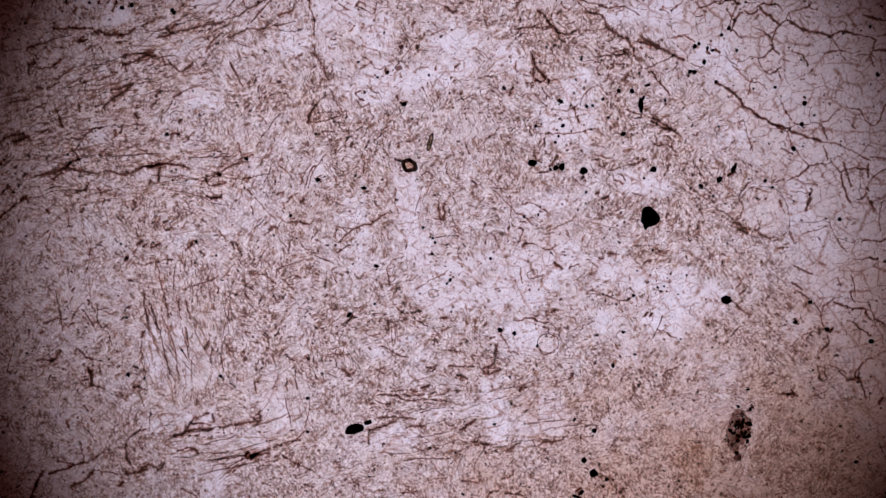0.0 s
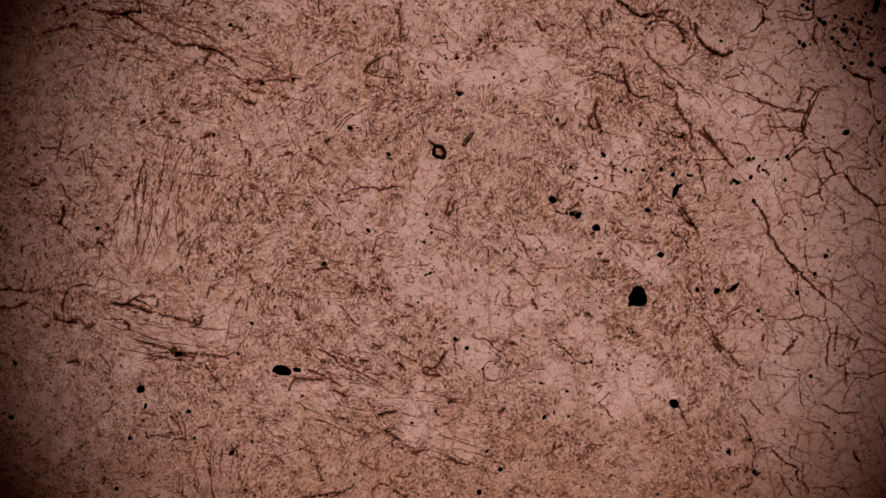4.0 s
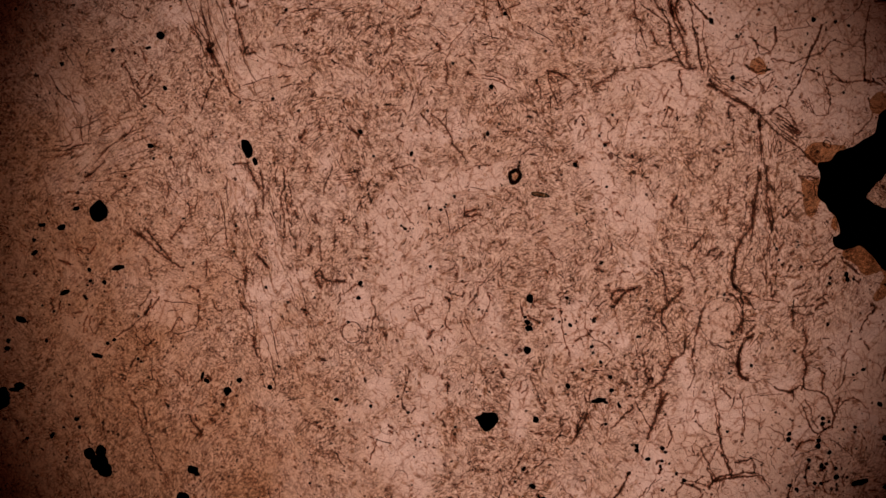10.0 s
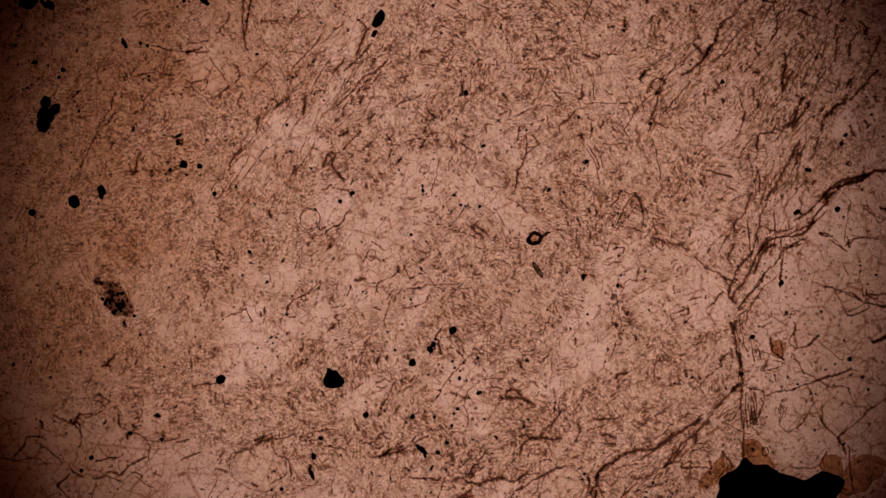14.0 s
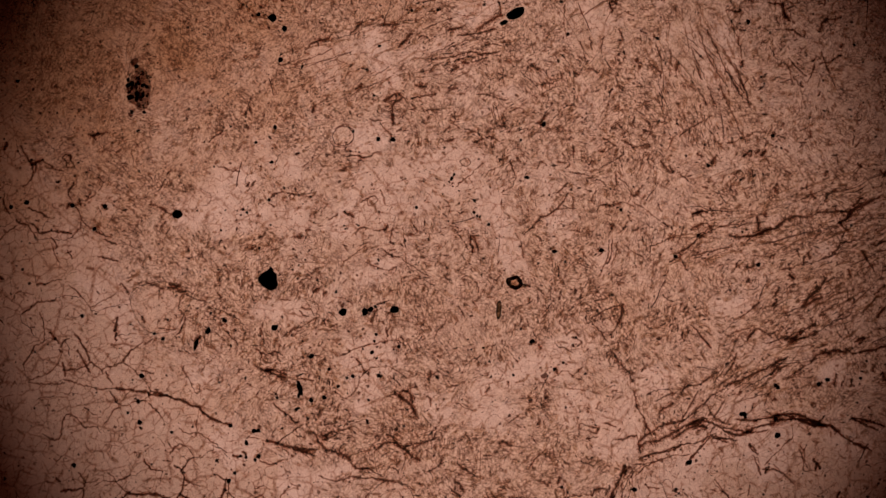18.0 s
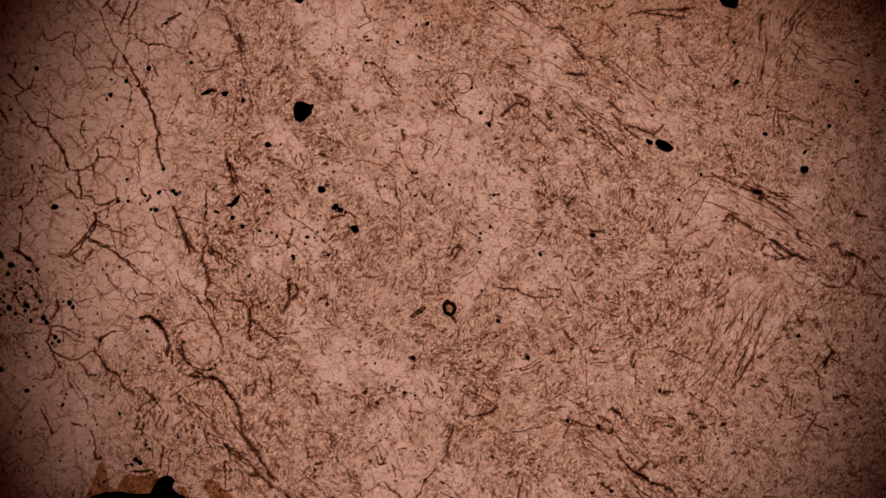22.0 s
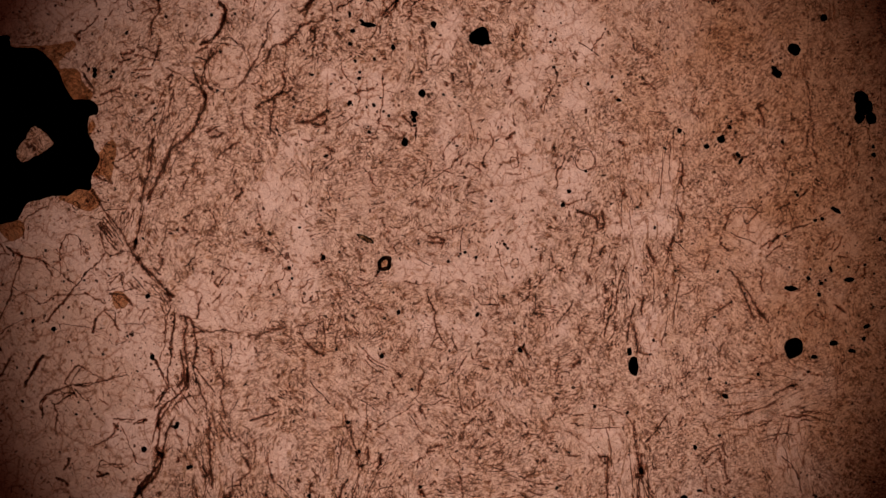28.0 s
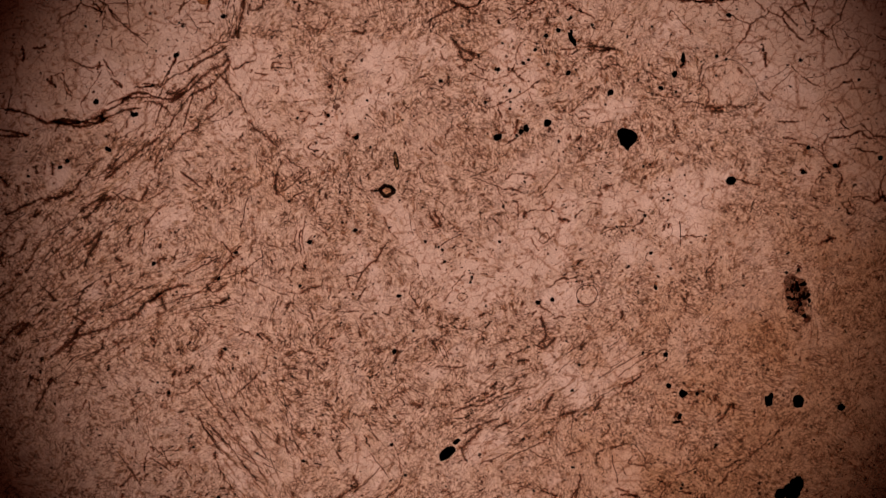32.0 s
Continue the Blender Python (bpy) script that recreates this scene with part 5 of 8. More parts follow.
NORTHEAST_LINES_G = [(1.5, "d", [(637, 273), (631, 282)]), (1.6, "d", [(589, 298), (578, 302)]),
    (1.6, "d", [(575, 288), (566, 280), (556, 274), (545, 281), (539, 290), (536, 300)]), (1.8, "d", [(572, 311), (561, 320)]), (3, "d", [(561, 322), (555, 317)]),
    (1.8, "d", [(555, 317), (546, 306), (536, 302)]), (1.8, "d", [(561, 325), (559, 335), (564, 345), (569, 358), (572, 362)]),
    (1.5, "d", [(557, 340), (549, 346), (538, 353)]), (2, "d", [(517, 238), (519, 250), (521, 260)]), (1.6, "d", [(549, 248), (541, 257), (532, 261), (520, 261)]),
    (1.8, "d", [(520, 261), (509, 271), (500, 280), (491, 290)]), (2, "b", [(499, 288), (489, 295), (477, 306)])]
NORTHEAST_LINES_H = [(4, "d", [(495, 237), (484, 246), (473, 253), (460, 260)]), (3, "d", [(467, 313), (458, 319)]), (3, "d", [(449, 311), (444, 317)]),
    (2, "d", [(420, 330), (408, 342), (398, 343)]), (1.8, "d", [(398, 343), (382, 338)]), (3, "d", [(403, 300), (392, 305), (385, 308)]),
    (2, "d", [(429, 289), (416, 294)]), (2, "d", [(584, 371), (587, 380), (595, 386), (609, 390), (624, 395)]), (1.5, "d", [(639, 391), (630, 389), (624, 397)]),
    (1.8, "d", [(579, 387), (571, 396), (563, 400)]), (1.8, "d", [(563, 400), (553, 397), (543, 399), (533, 394)]),
    (2.5, "d", [(534, 390), (528, 383), (520, 381), (512, 388)]), (1.5, "d", [(528, 400), (518, 401)]), (1.8, "d", [(506, 339), (495, 348), (484, 355)])]
NORTHEAST_LINES_I = [(1.8, "d", [(482, 359), (486, 372), (491, 383), (496, 393)]), (2.5, "d", [(487, 377), (481, 389)]),
    (4, "d", [(500, 399), (492, 406), (485, 412)]), (4, "d", [(485, 415), (484, 427), (481, 439)]), (2.8, "d", [(481, 442), (481, 457), (481, 469), (482, 482)]),
    (2, "d", [(483, 412), (472, 406), (462, 403), (450, 398)]), (2, "d", [(450, 398), (438, 394), (428, 391)]),
    (1.8, "d", [(464, 405), (451, 409), (441, 415), (430, 422)]), (1.8, "d", [(439, 380), (425, 376)]),
    (3, "d", [(480, 442), (464, 437), (449, 434), (434, 429), (419, 428)]), (4, "d", [(419, 428), (404, 426), (392, 428), (372, 430)]),
    (2, "d", [(410, 419), (404, 409), (395, 398), (383, 391)])]
NORTHEAST_LINES_J = [(1.6, "d", [(426, 416), (428, 396)]), (1.8, "b", [(452, 454), (436, 457), (421, 463), (405, 471)]),
    (2.2, "d", [(405, 471), (389, 475), (374, 474)]), (1.6, "d", [(412, 498), (396, 500)]), (1.8, "d", [(482, 482), (488, 493), (497, 499)]),
    (1.8, "d", [(482, 483), (469, 484), (454, 477)]), (1.8, "d", [(587, 413), (591, 424), (597, 431), (602, 438)]),
    (2.5, "b", [(617, 416), (605, 430), (599, 444)]), (2.5, "d", [(601, 450), (599, 460), (603, 472)]), (4, "d", [(610, 476), (602, 478)]),
    (1.8, "d", [(600, 475), (594, 489), (582, 503)]), (4, "d", [(576, 512), (567, 525), (561, 536)]),
    (1.8, "d", [(760, 437), (746, 433), (725, 438), (709, 442), (694, 442)]), (1.8, "d", [(695, 440), (691, 424)])]
NORTHEAST_LINES_K = [(2.2, "d", [(699, 445), (695, 470), (691, 494), (688, 502)]), (1.8, "d", [(686, 429), (671, 424)]), (2, "d", [(629, 443), (622, 457)]),
    (2.5, "d", [(643, 409), (627, 417)]), (2, "d", [(642, 464), (631, 473), (625, 477)]), (2, "d", [(654, 491), (640, 479)]), (3, "d", [(681, 519), (665, 527)]),
    (3, "d", [(661, 521), (647, 530)]), (3, "d", [(207, 491), (219, 486), (232, 484)]), (3.5, "d", [(236, 506), (245, 496), (252, 485), (262, 479), (273, 475)]),
    (4.5, "d", [(273, 475), (288, 472), (303, 472)]), (4, "d", [(305, 472), (314, 478), (318, 486)]), (2, "d", [(246, 455), (248, 470), (247, 482)]),
    (2, "b", [(250, 440), (259, 454), (253, 470)])]
NORTHEAST_LINES_L = [(3, "d", [(244, 595), (261, 596), (277, 590), (287, 587)]), (3, "d", [(287, 587), (301, 592), (315, 589), (327, 583)]),
    (2.8, "d", [(327, 585), (337, 585), (344, 579)]), (2.5, "d", [(310, 615), (321, 622), (333, 618), (348, 616)]),
    (3, "d", [(355, 615), (364, 624), (375, 628), (385, 630)]), (4, "d", [(385, 630), (400, 631), (412, 627)]), (3.5, "d", [(415, 627), (417, 617)]),
    (2.5, "d", [(418, 614), (410, 607)]), (2, "d", [(366, 646), (379, 641), (390, 635)]), (2, "d", [(388, 637), (379, 646), (371, 659), (367, 669)]),
    (1.8, "d", [(367, 669), (378, 683), (391, 692)]), (3, "d", [(335, 532), (341, 541), (345, 553), (345, 563)]), (2.5, "d", [(345, 563), (353, 565)])]
NORTHEAST_LINES_M = [(2.2, "d", [(345, 563), (339, 576), (345, 589), (351, 605), (353, 615)]), (2, "b", [(332, 522), (322, 508)]),
    (2, "d", [(369, 576), (385, 582), (400, 585)]), (2.5, "d", [(405, 585), (418, 591), (425, 600)]), (2.5, "d", [(425, 600), (420, 611)]),
    (3, "d", [(436, 592), (435, 582), (439, 569), (448, 560)]), (2, "d", [(448, 560), (460, 551)]), (3, "d", [(427, 603), (442, 599)]),
    (3, "d", [(467, 594), (472, 600)]), (5, "d", [(490, 598), (486, 607)]), (2.5, "d", [(475, 578), (494, 571), (515, 572)]), (2, "d", [(512, 599), (509, 614)]),
    (2, "d", [(522, 543), (502, 547)]), (2, "d", [(526, 583), (517, 593)]), (2, "d", [(523, 703), (515, 692), (511, 713)]), (2, "d", [(283, 668), (297, 656)])]
NORTHEAST_LINES_N = [(2, "b", [(275, 633), (281, 643), (291, 647), (288, 637)]), (2.5, "d", [(351, 641), (342, 652), (327, 658)]),
    (2.2, "d", [(439, 427), (455, 432), (471, 437), (486, 440)]), (2.5, "d", [(490, 407), (488, 426), (487, 446), (487, 466), (488, 486)]),
    (1.8, "d", [(488, 486), (497, 497)]), (1.8, "d", [(460, 449), (459, 469), (457, 484), (467, 498)]), (1.6, "d", [(465, 483), (480, 482)]),
    (1.6, "d", [(379, 472), (394, 473)]), (2, "b", [(347, 460), (362, 454)]), (2.5, "d", [(327, 439), (338, 444)]),
    (1.5, "d", [(403, 510), (415, 529), (421, 538)]), (2, "b", [(349, 480), (346, 500), (350, 520)]), (1.5, "b", [(653, 312), (643, 313), (633, 307)]),
    (1.5, "b", [(595, 316), (598, 327), (607, 338)])]
NORTHEAST_LINES_O = [(1.5, "b", [(610, 340), (614, 351)]), (1.6, "b", [(536, 302), (523, 306), (510, 299), (499, 296)]),
    (1.6, "b", [(491, 290), (483, 301), (477, 314)]), (1.5, "b", [(588, 257), (582, 272)]), (1.6, "b", [(680, 368), (667, 368)]),
    (1.5, "b", [(663, 341), (650, 334)]), (1.6, "b", [(624, 395), (633, 403)]), (1.6, "b", [(543, 399), (532, 404), (522, 406)]),
    (1.6, "b", [(522, 406), (506, 415), (491, 418)]), (1.5, "b", [(425, 376), (417, 385)]), (1.5, "b", [(468, 345), (472, 358)]),
    (1.5, "b", [(458, 379), (449, 388)]), (1.5, "b", [(497, 499), (506, 508)]), (1.5, "b", [(454, 477), (448, 489), (457, 497)]),
    (1.5, "b", [(467, 405), (470, 421)]), (1.5, "b", [(374, 474), (366, 480)]), (1.5, "b", [(451, 459), (455, 474)])]
NORTHEAST_LINES_P = [(1.6, "b", [(428, 346), (426, 366)]), (1.5, "b", [(582, 503), (584, 513)]), (1.8, "b", [(664, 487), (673, 503), (681, 519)]),
    (1.8, "b", [(656, 425), (646, 439), (651, 455)]), (1.8, "b", [(640, 429), (633, 448)]), (1.6, "b", [(667, 412), (661, 426)]),
    (1.8, "d", [(625, 452), (626, 468), (635, 476)]), (1.8, "b", [(626, 422), (614, 436), (615, 451)]),
    (1.8, "b", [(639, 494), (628, 498), (614, 491), (608, 481)]), (1.6, "d", [(657, 506), (647, 510)]), (1.8, "b", [(247, 510), (262, 514), (282, 509)]),
    (1.8, "b", [(318, 483), (324, 498), (320, 513), (329, 527)]), (1.6, "b", [(353, 565), (365, 561)]), (1.8, "b", [(351, 641), (340, 637), (326, 643)]),
    (2, "b", [(301, 592), (307, 605), (310, 615)])]
NORTHEAST_LINES_Q = [(1.8, "b", [(285, 637), (275, 633), (269, 644)]), (1.6, "b", [(298, 666), (317, 659), (337, 652)]), (1.6, "b", [(300, 641), (316, 644)]),
    (1.6, "b", [(391, 692), (407, 695)]), (1.6, "b", [(400, 585), (389, 576), (374, 570)]), (2, "b", [(462, 554), (458, 564), (455, 580), (452, 595)]),
    (2, "b", [(448, 611), (459, 619), (474, 613)]), (2, "b", [(440, 626), (451, 640), (462, 649)]), (2, "b", [(462, 649), (478, 660)]),
    (1.8, "b", [(343, 470), (364, 473), (388, 468)]), (2.2, "d", [(369, 424), (389, 424), (404, 424)]), (1.8, "b", [(402, 409), (408, 419), (414, 428)]),
    (1.8, "b", [(414, 428), (430, 429)]), (1.6, "b", [(394, 473), (418, 468), (438, 461)])]
NORTHEAST_LINES_R = [(1.6, "b", [(421, 538), (436, 541), (445, 530)]), (1.6, "b", [(449, 520), (463, 513), (479, 519)]), (1.8, "b", [(467, 498), (486, 494)]),
    (1.6, "b", [(438, 416), (452, 404), (467, 398)]), (1.8, "d", [(467, 398), (479, 404), (490, 407)]), (1.6, "b", [(497, 497), (510, 504), (523, 507)]),
    (1.6, "b", [(459, 569), (479, 565)]), (2, "d", [(483, 562), (503, 553)]), (2, "d", [(498, 607), (512, 599), (528, 604)]), (2, "b", [(486, 587), (502, 595)]),
    (2, "d", [(474, 618), (490, 624)]), (1.8, "d", [(506, 635), (521, 638)]), (2, "b", [(535, 627), (515, 624)]),
    (4, "d", [(568, 540), (560, 539), (545, 539), (531, 536)]), (2, "d", [(414, 602), (397, 593), (380, 592), (363, 584)])]
NORTHEAST_LINES_S = [(1.6, "b", [(420, 541), (406, 537), (399, 524)]), (2, "b", [(413, 315), (408, 301)]), (1.8, "b", [(394, 301), (387, 284), (373, 275)]),
    (1.8, "d", [(376, 382), (368, 388), (366, 394)]), (2, "b", [(309, 624), (298, 615), (299, 603)]), (2, "d", [(273, 617), (284, 606), (285, 593)]),
    (2, "b", [(255, 553), (243, 543), (224, 530)]), (2, "b", [(295, 554), (292, 538), (281, 533)]), (2.5, "d", [(238, 494), (228, 505), (222, 509)]),
    (2.5, "d", [(208, 216), (213, 201), (218, 191)]), (2.5, "d", [(487, 350), (494, 370), (505, 384)]), (2.5, "d", [(564, 545), (548, 537), (510, 541)]),
    (2.5, "d", [(343, 723), (302, 741)])]
NORTH_LINES_A = [(1.6, "b", [(125, 307), (119, 320), (111, 332), (100, 341), (91, 347)]), (3.5, "d", [(101, 251), (98, 244), (95, 237)]),
    (2.5, "d", [(105, 297), (104, 286), (106, 279)]), (2, "d", [(168, 358), (150, 358), (130, 358), (115, 356)]),
    (2, "d", [(196, 490), (182, 486), (168, 478), (164, 469)]), (4, "d", [(152, 481), (142, 478), (127, 478)]), (3, "d", [(127, 478), (117, 484), (101, 487)]),
    (2.5, "d", [(158, 488), (151, 480)]), (4, "d", [(89, 439), (85, 443)]), (3, "d", [(100, 452), (91, 458), (87, 464)]), (2.5, "d", [(80, 455), (83, 445)]),
    (3, "d", [(80, 404), (74, 414), (68, 418)]), (2, "d", [(135, 410), (120, 407), (106, 399)]), (3, "d", [(113, 406), (106, 395)])]
NORTH_LINES_B = [(2, "d", [(74, 416), (63, 423)]), (2, "b", [(62, 428), (49, 436)]), (3.5, "d", [(1, 386), (-5, 383)]),
    (4, "d", [(-5, 383), (-12, 390), (-19, 394)]), (1.5, "d", [(61, 302), (50, 309), (39, 317), (28, 321)]), (2.5, "d", [(6, 291), (-1, 287)]),
    (1.2, "b", [(11, 342), (7, 336), (-3, 335), (-9, 343)]), (1.5, "d", [(19, 456), (-1, 458)]), (3, "d", [(-95, 323), (-102, 325)]),
    (5, "b", [(-90, 296), (-100, 297)]), (5, "b", [(-98, 310), (-95, 321)]), (2, "d", [(-143, 389), (-148, 382), (-157, 387), (-167, 392)]),
    (2, "d", [(-157, 408), (-169, 410)]), (2, "d", [(-36, 292), (-38, 283)]), (2, "b", [(-19, 394), (-35, 400), (-51, 406)]),
    (1.8, "d", [(-40, 442), (-58, 425), (-77, 413)])]
NORTH_LINES_C = [(2, "d", [(-20, 354), (-35, 349), (-44, 344)]), (2.5, "d", [(-74, 366), (-80, 362)]),
    (3, "d", [(-200, 484), (-192, 495), (-184, 506), (-177, 514)]), (3, "d", [(-177, 514), (-172, 525), (-163, 534), (-152, 546)]),
    (3.5, "d", [(-174, 523), (-164, 537), (-153, 549), (-146, 556)]), (2.5, "d", [(-146, 556), (-135, 564), (-124, 573), (-109, 585)]),
    (2.5, "d", [(-109, 585), (-98, 598), (-88, 610)]), (2, "d", [(-90, 610), (-78, 622), (-64, 633), (-56, 642)]),
    (2.5, "d", [(-146, 556), (-126, 555), (-106, 551), (-86, 552), (-65, 552)]), (3, "d", [(-136, 553), (-116, 553)]), (1.6, "d", [(-99, 566), (-79, 566)]),
    (2.2, "d", [(-108, 577), (-89, 571), (-69, 565)]), (2, "d", [(-98, 581), (-78, 574)])]
NORTH_LINES_D = [(2, "b", [(-218, 488), (-206, 501), (-195, 515)]), (2, "b", [(-229, 474), (-207, 492), (-183, 514), (-168, 533)]),
    (2, "d", [(-153, 581), (-159, 590), (-154, 602), (-140, 610), (-129, 614)]), (2, "d", [(-148, 583), (-138, 595), (-127, 607), (-114, 618)]),
    (2, "d", [(-139, 585), (-128, 599), (-115, 613)]), (2, "d", [(-125, 594), (-113, 608), (-104, 619)]), (4, "d", [(-112, 615), (-106, 621)]),
    (2, "b", [(-134, 574), (-119, 588), (-106, 602)]), (5, "d", [(-294, 681), (-281, 675), (-270, 669), (-255, 660)]),
    (4, "d", [(-255, 660), (-243, 653), (-230, 647)]), (3, "b", [(-230, 647), (-215, 638), (-198, 631)]),
    (2.2, "d", [(-198, 631), (-184, 620), (-170, 608), (-156, 602)])]
NORTH_LINES_E = [(3, "d", [(-238, 540), (-229, 547), (-223, 556), (-223, 568)]), (3.5, "d", [(-222, 568), (-226, 581)]),
    (2, "d", [(-243, 586), (-239, 600), (-235, 615), (-231, 625)]), (2, "d", [(-232, 620), (-237, 635), (-241, 651)]),
    (1.8, "d", [(-219, 649), (-212, 663), (-204, 669)]), (2, "d", [(-244, 671), (-253, 682), (-262, 693)]),
    (1.8, "b", [(-267, 699), (-257, 718), (-250, 737), (-246, 752)]), (3.5, "d", [(-276, 756), (-261, 753), (-251, 753)]),
    (2, "d", [(-320, 769), (-300, 764), (-281, 758)]), (2, "d", [(-251, 753), (-231, 752), (-211, 748)]), (3, "d", [(-209, 748), (-191, 746)]),
    (3.5, "d", [(-189, 746), (-184, 761), (-178, 775)]), (2.2, "d", [(-196, 696), (-189, 716), (-189, 741)])]
NORTH_LINES_F = [(2, "d", [(-212, 688), (-201, 697), (-190, 706)]), (2, "d", [(-189, 771), (-193, 785)]),
    (1.8, "d", [(-183, 677), (-173, 682), (-153, 680), (-138, 675)]), (1.5, "d", [(-167, 643), (-151, 647), (-141, 651)]), (1.5, "d", [(-163, 635), (-157, 644)]),
    (2, "d", [(-173, 679), (-167, 688)]), (2.5, "d", [(-165, 512), (-171, 505), (-161, 500), (-148, 501)]), (1.8, "d", [(-148, 501), (-143, 508)]),
    (1.8, "d", [(-140, 509), (-115, 505), (-85, 504)]), (3, "b", [(-200, 561), (-185, 565), (-194, 576)]), (2.5, "d", [(-205, 562), (-190, 567)]),
    (2, "d", [(-194, 576), (-208, 585)]), (1.8, "d", [(-208, 537), (-201, 551)]), (1.8, "d", [(-212, 547), (-218, 563)]),
    (2, "d", [(-156, 751), (-142, 753), (-138, 759)])]
NORTH_LINES_G = [(1.8, "d", [(-130, 755), (-116, 747), (-104, 732), (-93, 721)]), (3.5, "d", [(-57, 544), (-36, 541), (-17, 537), (-2, 534), (13, 529)]),
    (4.5, "d", [(13, 530), (27, 527), (42, 525)]), (3.5, "d", [(45, 524), (54, 515), (65, 504), (77, 496), (89, 489)]),
    (4, "d", [(89, 489), (102, 486), (116, 484)]), (4.5, "d", [(116, 484), (125, 479), (138, 478), (151, 480)]), (2.5, "d", [(-51, 547), (-31, 543)]),
    (3, "d", [(151, 480), (162, 489), (173, 498), (186, 507)]), (3.5, "d", [(166, 489), (185, 492), (200, 490)]), (2, "d", [(159, 484), (166, 504), (176, 523)]),
    (3, "d", [(-55, 558), (-30, 556), (-10, 554), (10, 551)]), (3.5, "d", [(10, 551), (28, 553), (42, 555)])]
NORTH_LINES_H = [(2.5, "d", [(0, 556), (21, 558), (41, 559), (58, 555)]), (2.5, "d", [(42, 555), (61, 556)]), (2, "d", [(25, 548), (42, 549)]),
    (2, "d", [(46, 559), (70, 551), (95, 544)]), (2, "b", [(48, 576), (67, 567), (86, 557), (95, 548)]), (2, "b", [(54, 585), (77, 573)]),
    (2.2, "d", [(6, 615), (15, 602), (26, 591), (33, 585)]), (3, "d", [(38, 580), (32, 589)]), (3, "d", [(103, 559), (92, 567), (83, 575)]),
    (1.8, "d", [(116, 560), (136, 556), (146, 553)]), (1.8, "d", [(150, 546), (175, 543)]), (2.2, "d", [(166, 551), (180, 545)]),
    (2, "d", [(94, 538), (119, 539), (134, 540)]), (1.8, "d", [(129, 533), (149, 536)])]
NORTH_LINES_I = [(2, "d", [(-13, 572), (-22, 580), (-7, 582), (2, 574)]), (2.5, "d", [(-19, 563), (-8, 569)]), (1.8, "d", [(179, 532), (186, 557)]),
    (2.2, "d", [(179, 582), (175, 593), (172, 609)]), (2, "b", [(184, 581), (204, 578), (224, 577)]), (2.5, "d", [(204, 578), (234, 576)]),
    (2, "d", [(209, 585), (213, 599), (212, 615)]), (3, "d", [(208, 618), (200, 626), (195, 638)]), (2, "d", [(220, 594), (241, 597)]),
    (2, "d", [(217, 614), (232, 614)]), (3, "d", [(137, 632), (130, 641), (123, 654), (117, 662)]), (3, "d", [(118, 674), (128, 678), (136, 688), (145, 697)]),
    (4, "b", [(134, 683), (151, 701)]), (3, "b", [(155, 691), (166, 700)]), (3, "d", [(208, 716), (213, 723), (220, 719)])]
NORTH_LINES_J = [(2.2, "d", [(220, 719), (229, 708), (238, 700), (253, 693)]), (1.8, "d", [(107, 620), (98, 631)]), (2, "d", [(123, 624), (119, 636)]),
    (3, "d", [(-31, 614), (-29, 629), (-25, 647)]), (1.6, "d", [(-16, 638), (4, 638)]), (2, "d", [(-4, 608), (2, 618)]), (2, "d", [(259, 675), (268, 671)]),
    (2, "d", [(271, 699), (285, 706)]), (1.8, "b", [(-241, 651), (-243, 661), (-244, 671)]), (1.6, "b", [(-262, 693), (-266, 704)]),
    (1.8, "b", [(-220, 646), (-214, 658)]), (2, "b", [(-212, 663), (-203, 677), (-195, 691)]), (1.6, "b", [(-186, 703), (-177, 710), (-171, 702)]),
    (1.8, "b", [(-138, 675), (-134, 665), (-141, 651), (-152, 642), (-163, 633)]), (1.5, "b", [(-167, 638), (-154, 642), (-142, 639)])]
NORTH_LINES_K = [(1.5, "b", [(-164, 645), (-151, 652), (-143, 647)]), (1.8, "d", [(-209, 673), (-188, 678)]), (1.8, "b", [(-200, 611), (-194, 621), (-198, 631)]),
    (1.8, "b", [(-234, 620), (-220, 613)]), (2, "b", [(-217, 548), (-210, 562), (-214, 573), (-220, 588)]), (2, "b", [(-212, 542), (-203, 556), (-202, 566)]),
    (2, "b", [(-185, 565), (-189, 577), (-202, 589)]), (2.5, "b", [(-209, 479), (-198, 501), (-194, 525)]), (1.8, "b", [(-163, 532), (-152, 541), (-141, 550)]),
    (2, "b", [(-158, 582), (-149, 571), (-145, 561)]), (2, "b", [(-129, 614), (-112, 622)]), (1.8, "b", [(-99, 621), (-99, 636), (-96, 651)]),
    (1.8, "b", [(84, 592), (80, 603), (87, 617)]), (1.8, "d", [(18, 584), (33, 578)])]
NORTH_LINES_L = [(1.8, "b", [(68, 534), (88, 527), (107, 520)]), (1.6, "b", [(97, 516), (117, 519), (126, 508)]), (1.6, "d", [(47, 526), (67, 519)]),
    (1.8, "b", [(121, 503), (136, 512), (151, 505)]), (1.8, "b", [(142, 566), (153, 575)]), (1.8, "d", [(124, 583), (133, 577)]),
    (2, "b", [(207, 565), (221, 553)]), (2, "b", [(193, 526), (210, 539), (229, 532)]), (1.6, "d", [(18, 634), (29, 643)]),
    (2.5, "d", [(-141, 828), (-168, 793), (-186, 776)]), (2, "d", [(76, 428), (102, 414)]), (2, "d", [(-242, 560), (-225, 580)]),
    (4, "d", [(190, 622), (184, 633), (181, 641)]), (2, "d", [(197, 580), (198, 596), (197, 614)]), (2, "d", [(169, 584), (161, 600), (149, 610)]),
    (3, "b", [(261, 636), (258, 626)])]
